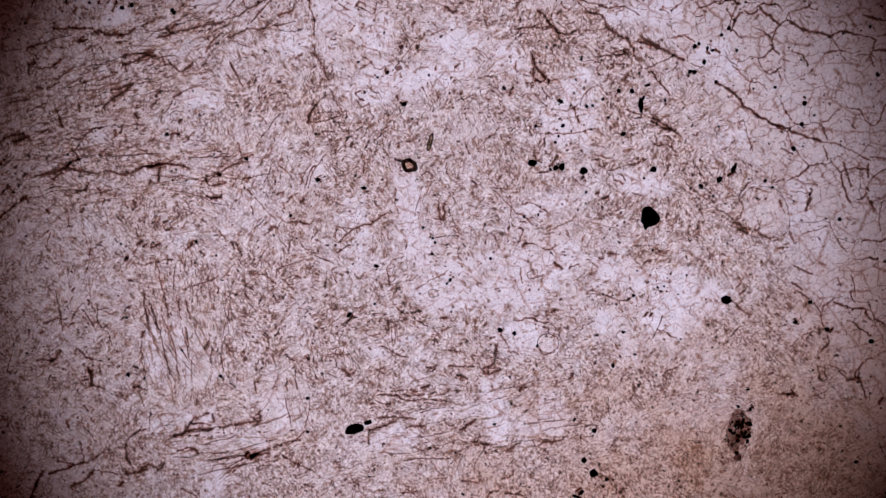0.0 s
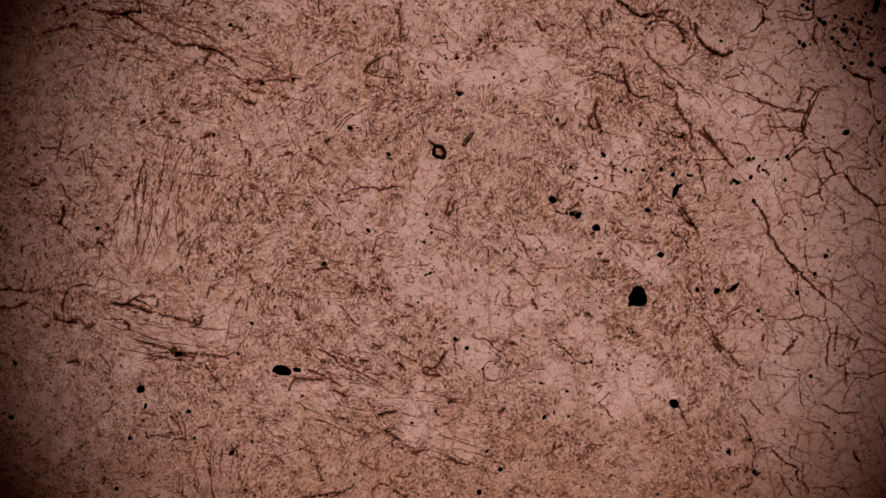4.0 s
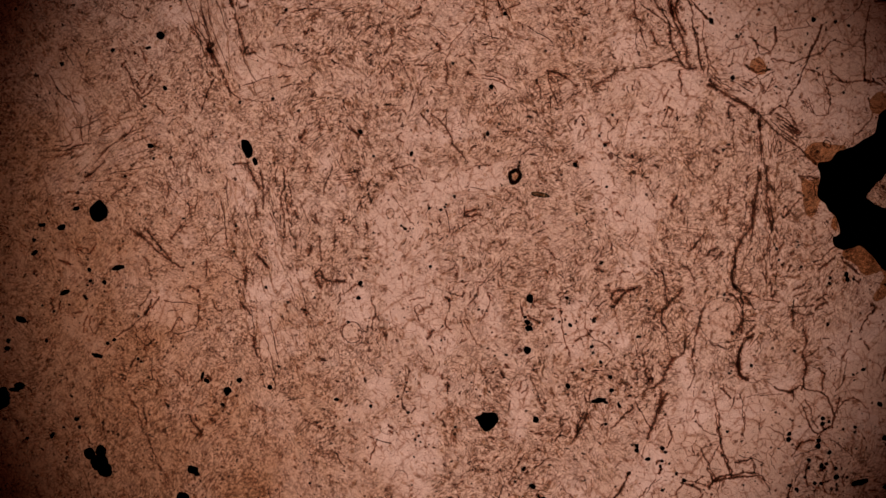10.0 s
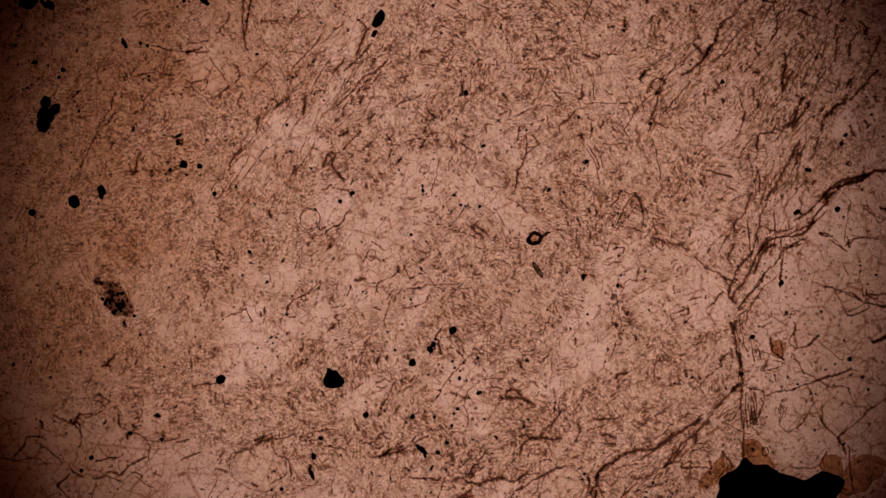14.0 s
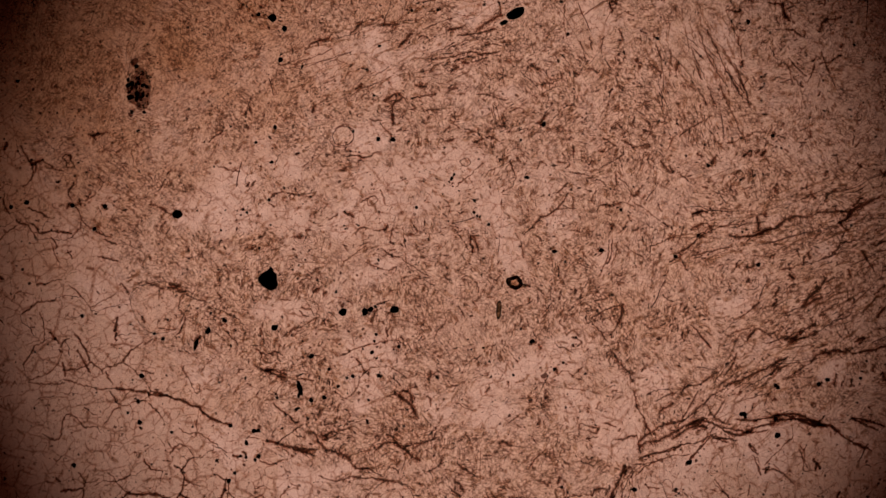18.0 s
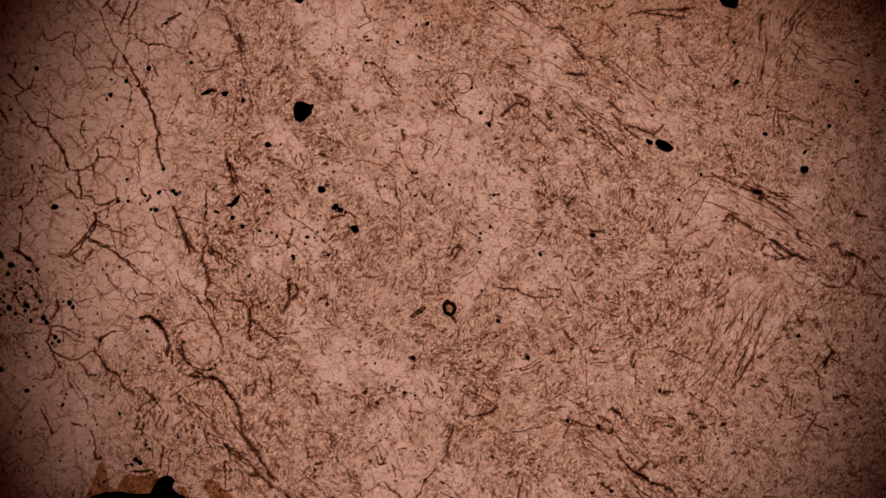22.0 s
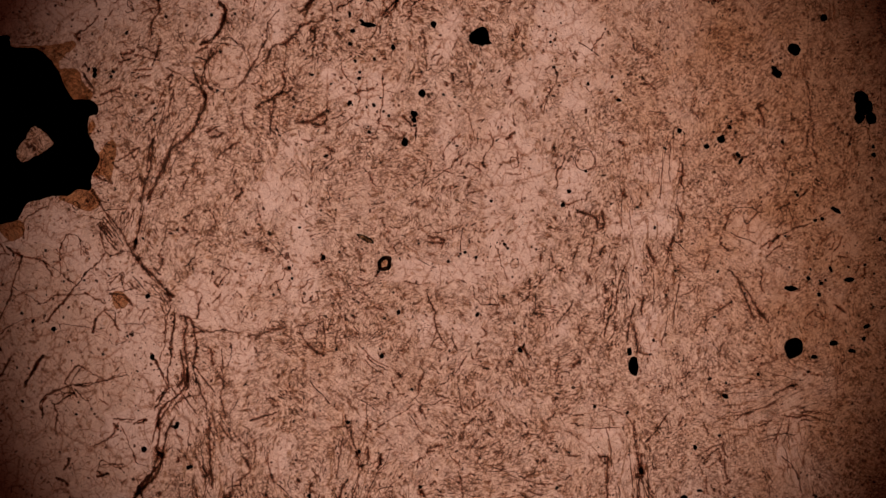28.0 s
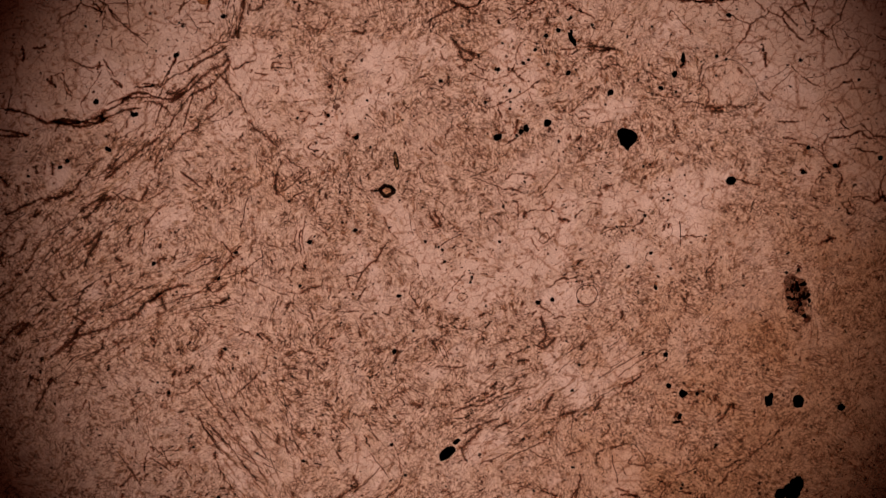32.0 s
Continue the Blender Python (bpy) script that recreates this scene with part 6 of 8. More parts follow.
NORTH_LINES_M = [(2, "d", [(99, 664), (108, 649), (122, 637)]), (2, "d", [(18, 468), (5, 466)]), (8, "b", [(-98, 287), (-107, 284)]),
    (2, "d", [(45, 476), (24, 479)]), (2, "d", [(3, 483), (-27, 491)]), (2, "d", [(-22, 520), (-43, 523)]), (2, "d", [(-63, 468), (-69, 477)]),
    (2, "d", [(-87, 476), (-91, 466)]), (2.5, "d", [(-322, 806), (-326, 794), (-326, 780)])]
NORTHWEST_LINES_A = [(2, "d", [(-262, 135), (-269, 138)]), (4, "d", [(-122, 275), (-123, 284)]), (2.2, "d", [(-201, 209), (-209, 221), (-217, 232), (-220, 244)]),
    (2.5, "d", [(-225, 262), (-229, 273), (-234, 286), (-241, 295)]), (4, "d", [(-239, 294), (-245, 303), (-250, 314), (-253, 327)]),
    (2, "d", [(-252, 344), (-252, 359), (-251, 369)]), (3, "d", [(-251, 369), (-255, 381), (-259, 394), (-261, 408), (-265, 418)]),
    (2.8, "d", [(-264, 189), (-260, 199), (-256, 210), (-248, 221)]), (1.6, "d", [(-248, 221), (-239, 230), (-229, 239)]), (3, "d", [(-232, 243), (-233, 238)]),
    (2, "d", [(-215, 172), (-225, 174), (-237, 172)]), (1.5, "d", [(-215, 197), (-234, 192), (-260, 191)]), (2, "b", [(-221, 207), (-241, 207)])]
NORTHWEST_LINES_B = [(3.5, "d", [(-242, 453), (-242, 441), (-245, 432), (-254, 426), (-264, 421)]),
    (2.5, "d", [(-264, 421), (-278, 417), (-293, 413), (-313, 413), (-328, 411)]),
    (2.2, "d", [(-328, 411), (-343, 405), (-357, 396), (-371, 387), (-385, 378), (-400, 374), (-410, 370)]),
    (3, "d", [(-301, 440), (-313, 435), (-325, 430), (-340, 426), (-355, 427), (-366, 433)]),
    (2.5, "d", [(-333, 361), (-347, 354), (-362, 356), (-377, 351), (-391, 344), (-407, 340)]), (2, "d", [(-338, 358), (-342, 350)]),
    (1.8, "d", [(-283, 369), (-303, 364), (-323, 362)]), (2, "b", [(-272, 354), (-291, 350), (-312, 353)]),
    (2, "d", [(-203, 420), (-214, 422), (-229, 420), (-239, 421)]), (4, "d", [(-209, 409), (-213, 406)])]
NORTHWEST_LINES_C = [(2.5, "d", [(-161, 399), (-171, 403)]), (2, "d", [(-167, 392), (-176, 397), (-171, 403)]), (2, "d", [(-190, 388), (-201, 395), (-206, 399)]),
    (1.6, "d", [(-180, 361), (-184, 354), (-189, 351)]), (3.5, "d", [(-213, 336), (-222, 338)]), (2, "d", [(-222, 338), (-233, 342)]),
    (1.8, "d", [(-129, 287), (-136, 283), (-144, 286), (-150, 295)]), (1.8, "d", [(-150, 295), (-159, 289), (-169, 284)]),
    (1.6, "d", [(-142, 316), (-152, 319), (-166, 326)]), (1.6, "d", [(-139, 240), (-150, 247), (-158, 255)]), (3, "d", [(-295, 380), (-305, 384), (-315, 378)]),
    (2.5, "d", [(-286, 391), (-295, 385)]), (2, "d", [(-272, 312), (-279, 308)]), (2, "d", [(-377, 253), (-385, 267), (-395, 284), (-400, 295)]),
    (1.6, "d", [(-351, 263), (-358, 276)])]
NORTHWEST_LINES_D = [(2.5, "d", [(-368, 261), (-367, 251)]), (1.8, "d", [(-335, 188), (-344, 199), (-351, 203)]),
    (1.8, "d", [(-163, 228), (-173, 232), (-179, 241), (-170, 245)]), (2.5, "d", [(-573, 255), (-584, 246)]), (5, "d", [(-525, 232), (-532, 224)]),
    (2.5, "d", [(-486, 241), (-499, 235)]), (1.5, "d", [(-457, 255), (-472, 248), (-491, 240)]), (1.8, "b", [(-424, 273), (-443, 263), (-467, 254)]),
    (3, "d", [(-467, 294), (-476, 287), (-485, 279)]), (1.8, "d", [(-485, 279), (-494, 283), (-501, 290), (-509, 300)]),
    (2.2, "d", [(-515, 291), (-520, 303), (-525, 312)]), (1.8, "d", [(-502, 292), (-516, 291), (-531, 284)]), (4, "d", [(-531, 307), (-548, 306), (-560, 302)]),
    (2.5, "d", [(-560, 302), (-572, 297), (-582, 294)])]
NORTHWEST_LINES_E = [(4, "d", [(-579, 294), (-589, 291)]), (2, "d", [(-587, 291), (-584, 279)]), (3, "d", [(-600, 277), (-611, 279)]),
    (2.5, "d", [(-603, 274), (-625, 269)]), (2.5, "d", [(-410, 368), (-434, 363), (-458, 358), (-483, 352), (-507, 345), (-532, 338)]),
    (2.5, "d", [(-496, 363), (-508, 352)]), (5, "d", [(-593, 345), (-608, 345), (-623, 346)]), (2.5, "d", [(-569, 356), (-583, 346), (-597, 341)]),
    (3, "d", [(-623, 348), (-633, 351)]), (5, "d", [(-658, 341), (-667, 335)]), (4, "d", [(-652, 337), (-670, 331)]), (2.5, "d", [(-635, 344), (-644, 356)]),
    (3, "d", [(-644, 356), (-664, 356), (-679, 357), (-694, 355)]), (2.5, "d", [(-694, 355), (-714, 355)]), (2, "d", [(-631, 324), (-624, 312)]),
    (1.8, "d", [(-581, 334), (-596, 330), (-603, 332)])]
NORTHWEST_LINES_F = [(5, "d", [(-573, 401), (-580, 395)]), (4, "d", [(-489, 409), (-496, 406)]), (3, "d", [(-450, 419), (-454, 408)]),
    (2, "d", [(-614, 406), (-623, 392)]), (4, "d", [(-673, 393), (-677, 382)]), (2.5, "d", [(-732, 328), (-751, 324), (-760, 315)]),
    (2, "d", [(-412, 347), (-426, 339), (-435, 328), (-443, 314)]), (4, "d", [(-219, 474), (-209, 479), (-200, 484)]),
    (3.5, "d", [(-299, 598), (-287, 598), (-275, 596)]), (2, "d", [(-275, 596), (-263, 591), (-253, 582)]),
    (2, "b", [(-296, 591), (-291, 611), (-293, 636), (-293, 661)]), (3, "d", [(-287, 550), (-279, 559), (-270, 565)]),
    (2, "d", [(-270, 565), (-264, 578), (-258, 584)]), (1.6, "b", [(-266, 513), (-269, 523), (-271, 538), (-274, 549)])]
NORTHWEST_LINES_G = [(1.8, "d", [(-260, 522), (-245, 517), (-238, 510)]), (1.6, "b", [(-266, 513), (-276, 507), (-283, 514), (-284, 529)]),
    (1.6, "b", [(-287, 580), (-290, 590), (-295, 598)]), (1.6, "b", [(-312, 547), (-313, 558), (-305, 567)]), (2.5, "b", [(-270, 563), (-255, 567), (-254, 580)]),
    (2, "b", [(-239, 475), (-220, 488), (-215, 512), (-218, 538)]), (2, "d", [(-231, 464), (-257, 459), (-283, 458), (-314, 454), (-344, 455), (-377, 446)]),
    (3, "d", [(-660, 497), (-635, 480), (-619, 467)]), (3, "d", [(-572, 473), (-546, 458), (-517, 448), (-486, 444)]),
    (2.5, "d", [(-469, 458), (-442, 457), (-418, 449), (-395, 439)]), (3, "d", [(-367, 417), (-344, 418), (-313, 426), (-280, 438), (-253, 437), (-238, 446)])]
NORTHWEST_LINES_H = [(3, "d", [(-418, 427), (-446, 436), (-482, 437), (-517, 438), (-545, 453), (-569, 472)]), (2.5, "d", [(-374, 394), (-383, 419), (-404, 434)]),
    (2, "d", [(-226, 470), (-257, 474), (-293, 469), (-325, 473)]), (2, "d", [(-353, 460), (-324, 481)]), (2.5, "d", [(-727, 488), (-717, 448), (-702, 422)]),
    (2, "d", [(-473, 274), (-442, 279)]), (2, "d", [(-360, 609), (-376, 566)]), (2, "d", [(-420, 645), (-410, 616)]), (1.8, "d", [(-157, 300), (-165, 307)]),
    (1.8, "d", [(-155, 221), (-167, 217), (-173, 226)]), (3, "d", [(-409, 748), (-394, 742), (-379, 736), (-368, 733)]),
    (2.5, "d", [(-416, 699), (-402, 696), (-388, 690), (-371, 686), (-354, 678)])]
NORTHWEST_LINES_I = [(2, "d", [(-359, 751), (-350, 761), (-339, 762), (-323, 753), (-309, 739)]), (2, "b", [(-309, 739), (-301, 725), (-297, 715)]),
    (1.8, "b", [(-311, 552), (-303, 538), (-293, 535), (-283, 530)]), (3, "d", [(-464, 658), (-452, 660), (-440, 663), (-425, 656)]),
    (2, "d", [(-395, 612), (-394, 598), (-390, 584), (-379, 573)]), (2, "b", [(-392, 619), (-372, 611), (-358, 604)]),
    (2, "b", [(-375, 556), (-366, 544), (-358, 530), (-363, 520)]), (2.5, "d", [(-397, 466), (-383, 458), (-373, 450)]),
    (2, "d", [(-323, 413), (-342, 390), (-361, 367)]), (4, "d", [(-538, 545), (-543, 531)]), (2, "d", [(-526, 539), (-522, 528), (-525, 511), (-520, 497)]),
    (2, "b", [(-499, 487), (-511, 477), (-512, 462)])]
NORTHWEST_LINES_J = [(3, "d", [(-443, 489), (-434, 477)]), (2, "b", [(-477, 534), (-469, 520)]), (2, "b", [(-444, 510), (-441, 491)]),
    (3, "d", [(-699, 432), (-693, 416), (-689, 399)]), (3, "d", [(-629, 412), (-634, 400)]), (2.5, "d", [(-601, 403), (-610, 385)]),
    (4, "d", [(-612, 246), (-592, 251), (-572, 258)]), (3, "d", [(-532, 236), (-522, 246)]), (2.5, "d", [(-592, 306), (-562, 311), (-537, 314)]),
    (3.4, "d", [(-673, 493), (-642, 475), (-622, 468)]), (4.7, "d", [(-641, 529), (-606, 504), (-579, 473), (-556, 467), (-530, 453), (-504, 438)]),
    (4.2, "d", [(-504, 438), (-489, 437), (-479, 450), (-455, 448), (-431, 455), (-407, 453), (-382, 432), (-360, 420), (-335, 422)]),
    (2.1, "d", [(-572, 454), (-556, 467)])]
NORTHWEST_LINES_K = [(2.1, "d", [(-380, 433), (-369, 444), (-395, 459)]), (1.7, "d", [(-371, 448), (-350, 462), (-325, 479)]),
    (1.7, "d", [(-518, 503), (-521, 524), (-519, 542), (-537, 544)]), (5.1, "d", [(-538, 525), (-548, 544)]), (2.1, "d", [(-450, 526), (-476, 535), (-494, 560)]),
    (1.9, "d", [(-360, 527), (-376, 558), (-385, 581), (-397, 626), (-383, 627), (-358, 612)]), (1.9, "d", [(-416, 605), (-396, 620)]),
    (6.8, "d", [(-211, 470), (-198, 485)]), (2.1, "d", [(-313, 455), (-293, 460), (-271, 460), (-248, 460)]), (3.8, "d", [(-407, 698), (-384, 688), (-355, 678)]),
    (3, "d", [(-454, 659), (-442, 666), (-423, 658), (-409, 640), (-398, 618)]), (2.1, "d", [(-428, 647), (-434, 638), (-409, 612)])]
NORTHWEST_LINES_L = [(1.7, "d", [(-437, 642), (-454, 633), (-477, 632), (-488, 626)]), (3, "d", [(-546, 603), (-532, 597), (-524, 598)]),
    (4.2, "d", [(-563, 614), (-567, 599), (-572, 592)]), (2.1, "d", [(-440, 533), (-440, 521), (-436, 501)]), (4.2, "d", [(-443, 497), (-431, 478)]),
    (3.4, "d", [(-450, 531), (-458, 523)]), (1.5, "d", [(-454, 517), (-487, 494), (-510, 478)]), (1.7, "d", [(-412, 565), (-418, 550)]),
    (1.5, "d", [(-402, 610), (-419, 589), (-416, 579)]), (2.5, "d", [(-409, 464), (-389, 458), (-374, 452)]), (2.1, "d", [(-225, 492), (-246, 478), (-276, 471)])]
WEST_LINES_A = [(2, "d", [(-259, -36), (-269, -35), (-274, -25)]), (1.5, "d", [(-279, -56), (-293, -62), (-308, -67), (-317, -75)]),
    (2.5, "d", [(-275, -86), (-283, -82)]), (2, "d", [(-288, -107), (-299, -96), (-305, -89)]), (2, "d", [(-319, -126), (-324, -116)]),
    (2, "d", [(-320, -95), (-331, -87), (-335, -77)]), (1.5, "d", [(-336, -80), (-362, -80)]), (2, "d", [(-349, -58), (-353, -66), (-361, -60), (-357, -52)]),
    (4, "d", [(-317, 0), (-325, 5), (-331, -1)]), (1.5, "d", [(-302, -28), (-311, -19), (-314, -4)]), (1.5, "d", [(-325, 0), (-339, -10)]),
    (1.5, "d", [(-293, -17), (-296, -38)]), (2, "d", [(-251, 17), (-260, 9), (-270, 10), (-281, 14), (-296, 11)]),
    (1.5, "d", [(-316, 15), (-333, 29), (-344, 43), (-356, 57)])]
WEST_LINES_B = [(1.5, "d", [(-301, 12), (-315, 23)]), (1.5, "d", [(-358, 26), (-364, 41)]), (2, "d", [(-303, 37), (-308, 47)]),
    (2.5, "d", [(-270, 54), (-274, 50)]), (2.5, "d", [(-291, 58), (-295, 56)]), (3, "d", [(-306, 65), (-316, 63)]),
    (1.5, "d", [(-281, 64), (-291, 58), (-300, 47)]), (1.5, "d", [(-262, 72), (-255, 97), (-246, 113), (-233, 130)]),
    (1.5, "d", [(-267, 76), (-260, 97), (-251, 113)]), (1.5, "d", [(-275, 80), (-267, 101), (-257, 115)]), (1.5, "d", [(-289, 89), (-300, 103), (-311, 112)]),
    (2, "d", [(-361, 61), (-370, 70)]), (1.5, "d", [(-330, 99), (-355, 95), (-379, 89)]), (2, "d", [(-359, 132), (-384, 124)]),
    (2, "d", [(-469, -157), (-474, -142), (-478, -127)])]
WEST_LINES_C = [(2.2, "d", [(-487, -158), (-491, -139), (-496, -124), (-495, -117)]), (2, "d", [(-544, -165), (-548, -150), (-552, -135), (-552, -115)]),
    (1.6, "d", [(-535, -154), (-540, -134)]), (3, "b", [(-552, -150), (-558, -156)]), (2.2, "d", [(-626, -178), (-635, -159), (-642, -140), (-649, -125)]),
    (4, "d", [(-648, -133), (-650, -124)]), (2, "d", [(-633, -154), (-637, -134)]), (1.6, "d", [(-638, -180), (-650, -156), (-662, -142)]),
    (1.8, "d", [(-421, -83), (-436, -90), (-450, -95), (-470, -101), (-484, -106)]), (2, "d", [(-395, -63), (-402, -74), (-411, -85)]),
    (2.5, "d", [(-446, -45), (-451, -39)]), (4, "d", [(-465, -25), (-474, -32)]), (5, "d", [(-579, -50), (-586, -56)]), (1.8, "d", [(-589, -49), (-602, -42)])]
WEST_LINES_D = [(1.8, "d", [(-500, -54), (-515, -54), (-535, -58), (-554, -62), (-575, -60)]), (2.5, "d", [(-502, -54), (-510, -53)]),
    (3, "d", [(-523, -26), (-535, -31)]), (3, "d", [(-536, -23), (-540, -31)]), (3.5, "d", [(-548, -26), (-555, -30)]), (3, "d", [(-556, -20), (-565, -26)]),
    (2, "d", [(-501, 4), (-511, 0), (-518, 4), (-517, 11), (-507, 16)]), (2, "d", [(-532, 13), (-536, 2)]), (1.5, "d", [(-563, -11), (-568, 4)]),
    (3.5, "d", [(-442, 13), (-449, 16)]), (2, "d", [(-489, 27), (-490, 20)]), (1.5, "d", [(-473, 26), (-498, 21)]),
    (2.5, "d", [(-416, 58), (-429, 55), (-441, 58)]), (3.5, "d", [(-423, 56), (-433, 55)]), (4, "d", [(-567, 48), (-573, 46)]), (3, "d", [(-568, 39), (-572, 52)])]
WEST_LINES_E = [(2.2, "d", [(-580, 36), (-585, 47)]), (4, "d", [(-658, 36), (-664, 29)]), (2.5, "d", [(-628, 63), (-634, 72)]), (2, "d", [(-622, 53), (-626, 43)]),
    (2.5, "d", [(-654, 70), (-674, 69)]), (3, "d", [(-650, 81), (-659, 70)]), (3.5, "d", [(-525, 84), (-527, 99), (-525, 109)]), (3, "d", [(-540, 87), (-543, 82)]),
    (3, "d", [(-383, 117), (-397, 114), (-407, 108)]), (2.2, "d", [(-407, 108), (-421, 100), (-440, 93), (-460, 88)]),
    (2, "d", [(-420, 95), (-440, 88), (-449, 82)]), (4, "d", [(-439, 83), (-443, 90)]), (1.8, "d", [(-460, 89), (-475, 89), (-490, 93)]),
    (3, "d", [(-472, 107), (-488, 113), (-503, 116)]), (4.5, "d", [(-503, 116), (-518, 115), (-538, 111), (-557, 109)])]
WEST_LINES_F = [(4, "d", [(-557, 108), (-572, 102), (-587, 98), (-597, 99)]), (2.5, "d", [(-597, 99), (-617, 102), (-637, 99), (-652, 101)]),
    (3, "d", [(-652, 101), (-668, 104), (-683, 108)]), (7, "d", [(-688, 110), (-708, 104), (-727, 98), (-747, 93)]), (3, "d", [(-697, 101), (-716, 89)]),
    (3, "d", [(-720, 28), (-726, 35)]), (2.5, "d", [(-757, 49), (-763, 59), (-771, 53)]), (1.8, "d", [(-722, -2), (-736, -14)]),
    (1.8, "d", [(-718, -7), (-725, -23)]), (2.5, "d", [(-679, -166), (-686, -172)]), (2, "d", [(-690, -158), (-710, -160), (-729, -166)]),
    (3, "d", [(-731, -179), (-737, -185)]), (1.8, "d", [(-680, -159), (-672, -143), (-661, -132)]), (2, "d", [(-676, -103), (-680, -109)]),
    (1.8, "d", [(-631, -48), (-646, -53), (-656, -56)])]
WEST_LINES_G = [(2.5, "d", [(-648, -35), (-650, -45)]), (1.5, "d", [(-686, 21), (-687, 6)]), (2, "d", [(-593, 16), (-598, 21)]),
    (2, "d", [(-380, -47), (-387, -27)]), (2.5, "d", [(-391, -36), (-398, -23)]), (2, "d", [(-409, -14), (-420, -3)]),
    (1.8, "d", [(-383, -117), (-398, -114), (-407, -125)]), (2, "d", [(-464, 174), (-471, 167), (-474, 160)]), (2, "d", [(-488, 168), (-499, 170), (-511, 166)]),
    (4, "d", [(-535, 160), (-540, 156)]), (2, "d", [(-583, 158), (-586, 168)]), (3, "d", [(-602, 166), (-605, 176)]), (2, "d", [(-590, 182), (-594, 170)]),
    (1.8, "b", [(-479, 204), (-488, 208), (-503, 207), (-506, 196), (-496, 193), (-484, 196), (-479, 204)]), (3, "d", [(-486, 194), (-490, 188)]),
    (1.8, "d", [(-546, 185), (-566, 185), (-590, 182)])]
WEST_LINES_H = [(1.8, "d", [(-625, 179), (-640, 177), (-654, 169), (-663, 160), (-679, 161), (-694, 161)]), (3.5, "d", [(-696, 181), (-700, 193)]),
    (2, "d", [(-700, 193), (-707, 210), (-710, 220)]), (4, "d", [(-715, 174), (-730, 175), (-745, 174)]), (4, "d", [(-755, 165), (-769, 159), (-782, 154)]),
    (6, "d", [(-765, 169), (-783, 167)]), (2, "b", [(-694, 161), (-714, 164), (-734, 157)]), (6, "d", [(-665, 124), (-679, 121), (-689, 114)]),
    (2, "b", [(-720, 128), (-741, 131), (-766, 134)]), (1.5, "d", [(-721, 116), (-726, 130)]), (6, "d", [(-582, 246), (-592, 241), (-601, 236), (-609, 231)]),
    (4, "d", [(-609, 231), (-618, 222), (-624, 215)]), (2.5, "d", [(-532, 224), (-541, 216)]), (1.8, "d", [(-554, 217), (-569, 213)])]
WEST_LINES_I = [(2.5, "d", [(-562, 196), (-568, 205)]), (4.5, "d", [(-698, 300), (-708, 293), (-719, 285)]), (2.5, "d", [(-722, 287), (-742, 284)]),
    (6, "d", [(-746, 297), (-756, 291)]), (3, "d", [(-756, 291), (-756, 276)]), (2.5, "d", [(-677, 287), (-691, 277), (-705, 266)]),
    (3.5, "d", [(-704, 261), (-714, 255), (-723, 249)]), (2, "d", [(-726, 223), (-740, 217), (-759, 208)]), (3, "d", [(-733, 248), (-742, 252)]),
    (2.5, "d", [(-756, 230), (-789, 225)]), (2, "b", [(-722, 234), (-729, 213), (-736, 197)]), (1.5, "d", [(-654, 261), (-658, 246)]),
    (5, "d", [(-645, -276), (-646, -261), (-648, -251)]), (3, "d", [(-648, -251), (-653, -244)]), (1.8, "d", [(-654, -265), (-666, -268)]),
    (2, "d", [(-630, -254), (-633, -239)])]
WEST_LINES_J = [(2, "d", [(-515, -224), (-519, -202), (-524, -178)]), (3, "d", [(-556, -191), (-553, -181)]), (2, "d", [(-474, -207), (-477, -183), (-480, -173)]),
    (3, "d", [(-644, -230), (-653, -226)]), (2, "d", [(-627, -234), (-644, -230)]), (2.2, "d", [(-655, -227), (-664, -217), (-672, -210)]),
    (6, "d", [(-699, -213), (-708, -227), (-717, -233)]), (3, "d", [(-717, -233), (-741, -231)]),
    (2, "d", [(-492, -257), (-497, -215), (-508, -181), (-522, -151)]), (2.5, "d", [(-680, 143), (-666, 125)]), (2, "d", [(-530, -58), (-519, -107), (-508, -156)]),
    (2, "d", [(-701, -144), (-696, -180)]), (2, "d", [(-472, 126), (-427, 128), (-405, 129)]), (3, "d", [(-786, 167), (-802, 160), (-816, 153)]),
    (3, "d", [(-832, 154), (-846, 146)]), (3, "d", [(-668, 221), (-666, 209)])]
WEST_LINES_K = [(2.5, "d", [(-633, 134), (-619, 142)]), (3, "d", [(-816, 126), (-805, 116)]), (2.5, "d", [(-387, 153), (-382, 136), (-379, 121)]),
    (3, "d", [(-442, 96), (-439, 81), (-422, 78), (-407, 84)]), (6, "d", [(-804, 64), (-792, 76)]), (2.5, "d", [(-808, 21), (-788, 38), (-763, 54)])]
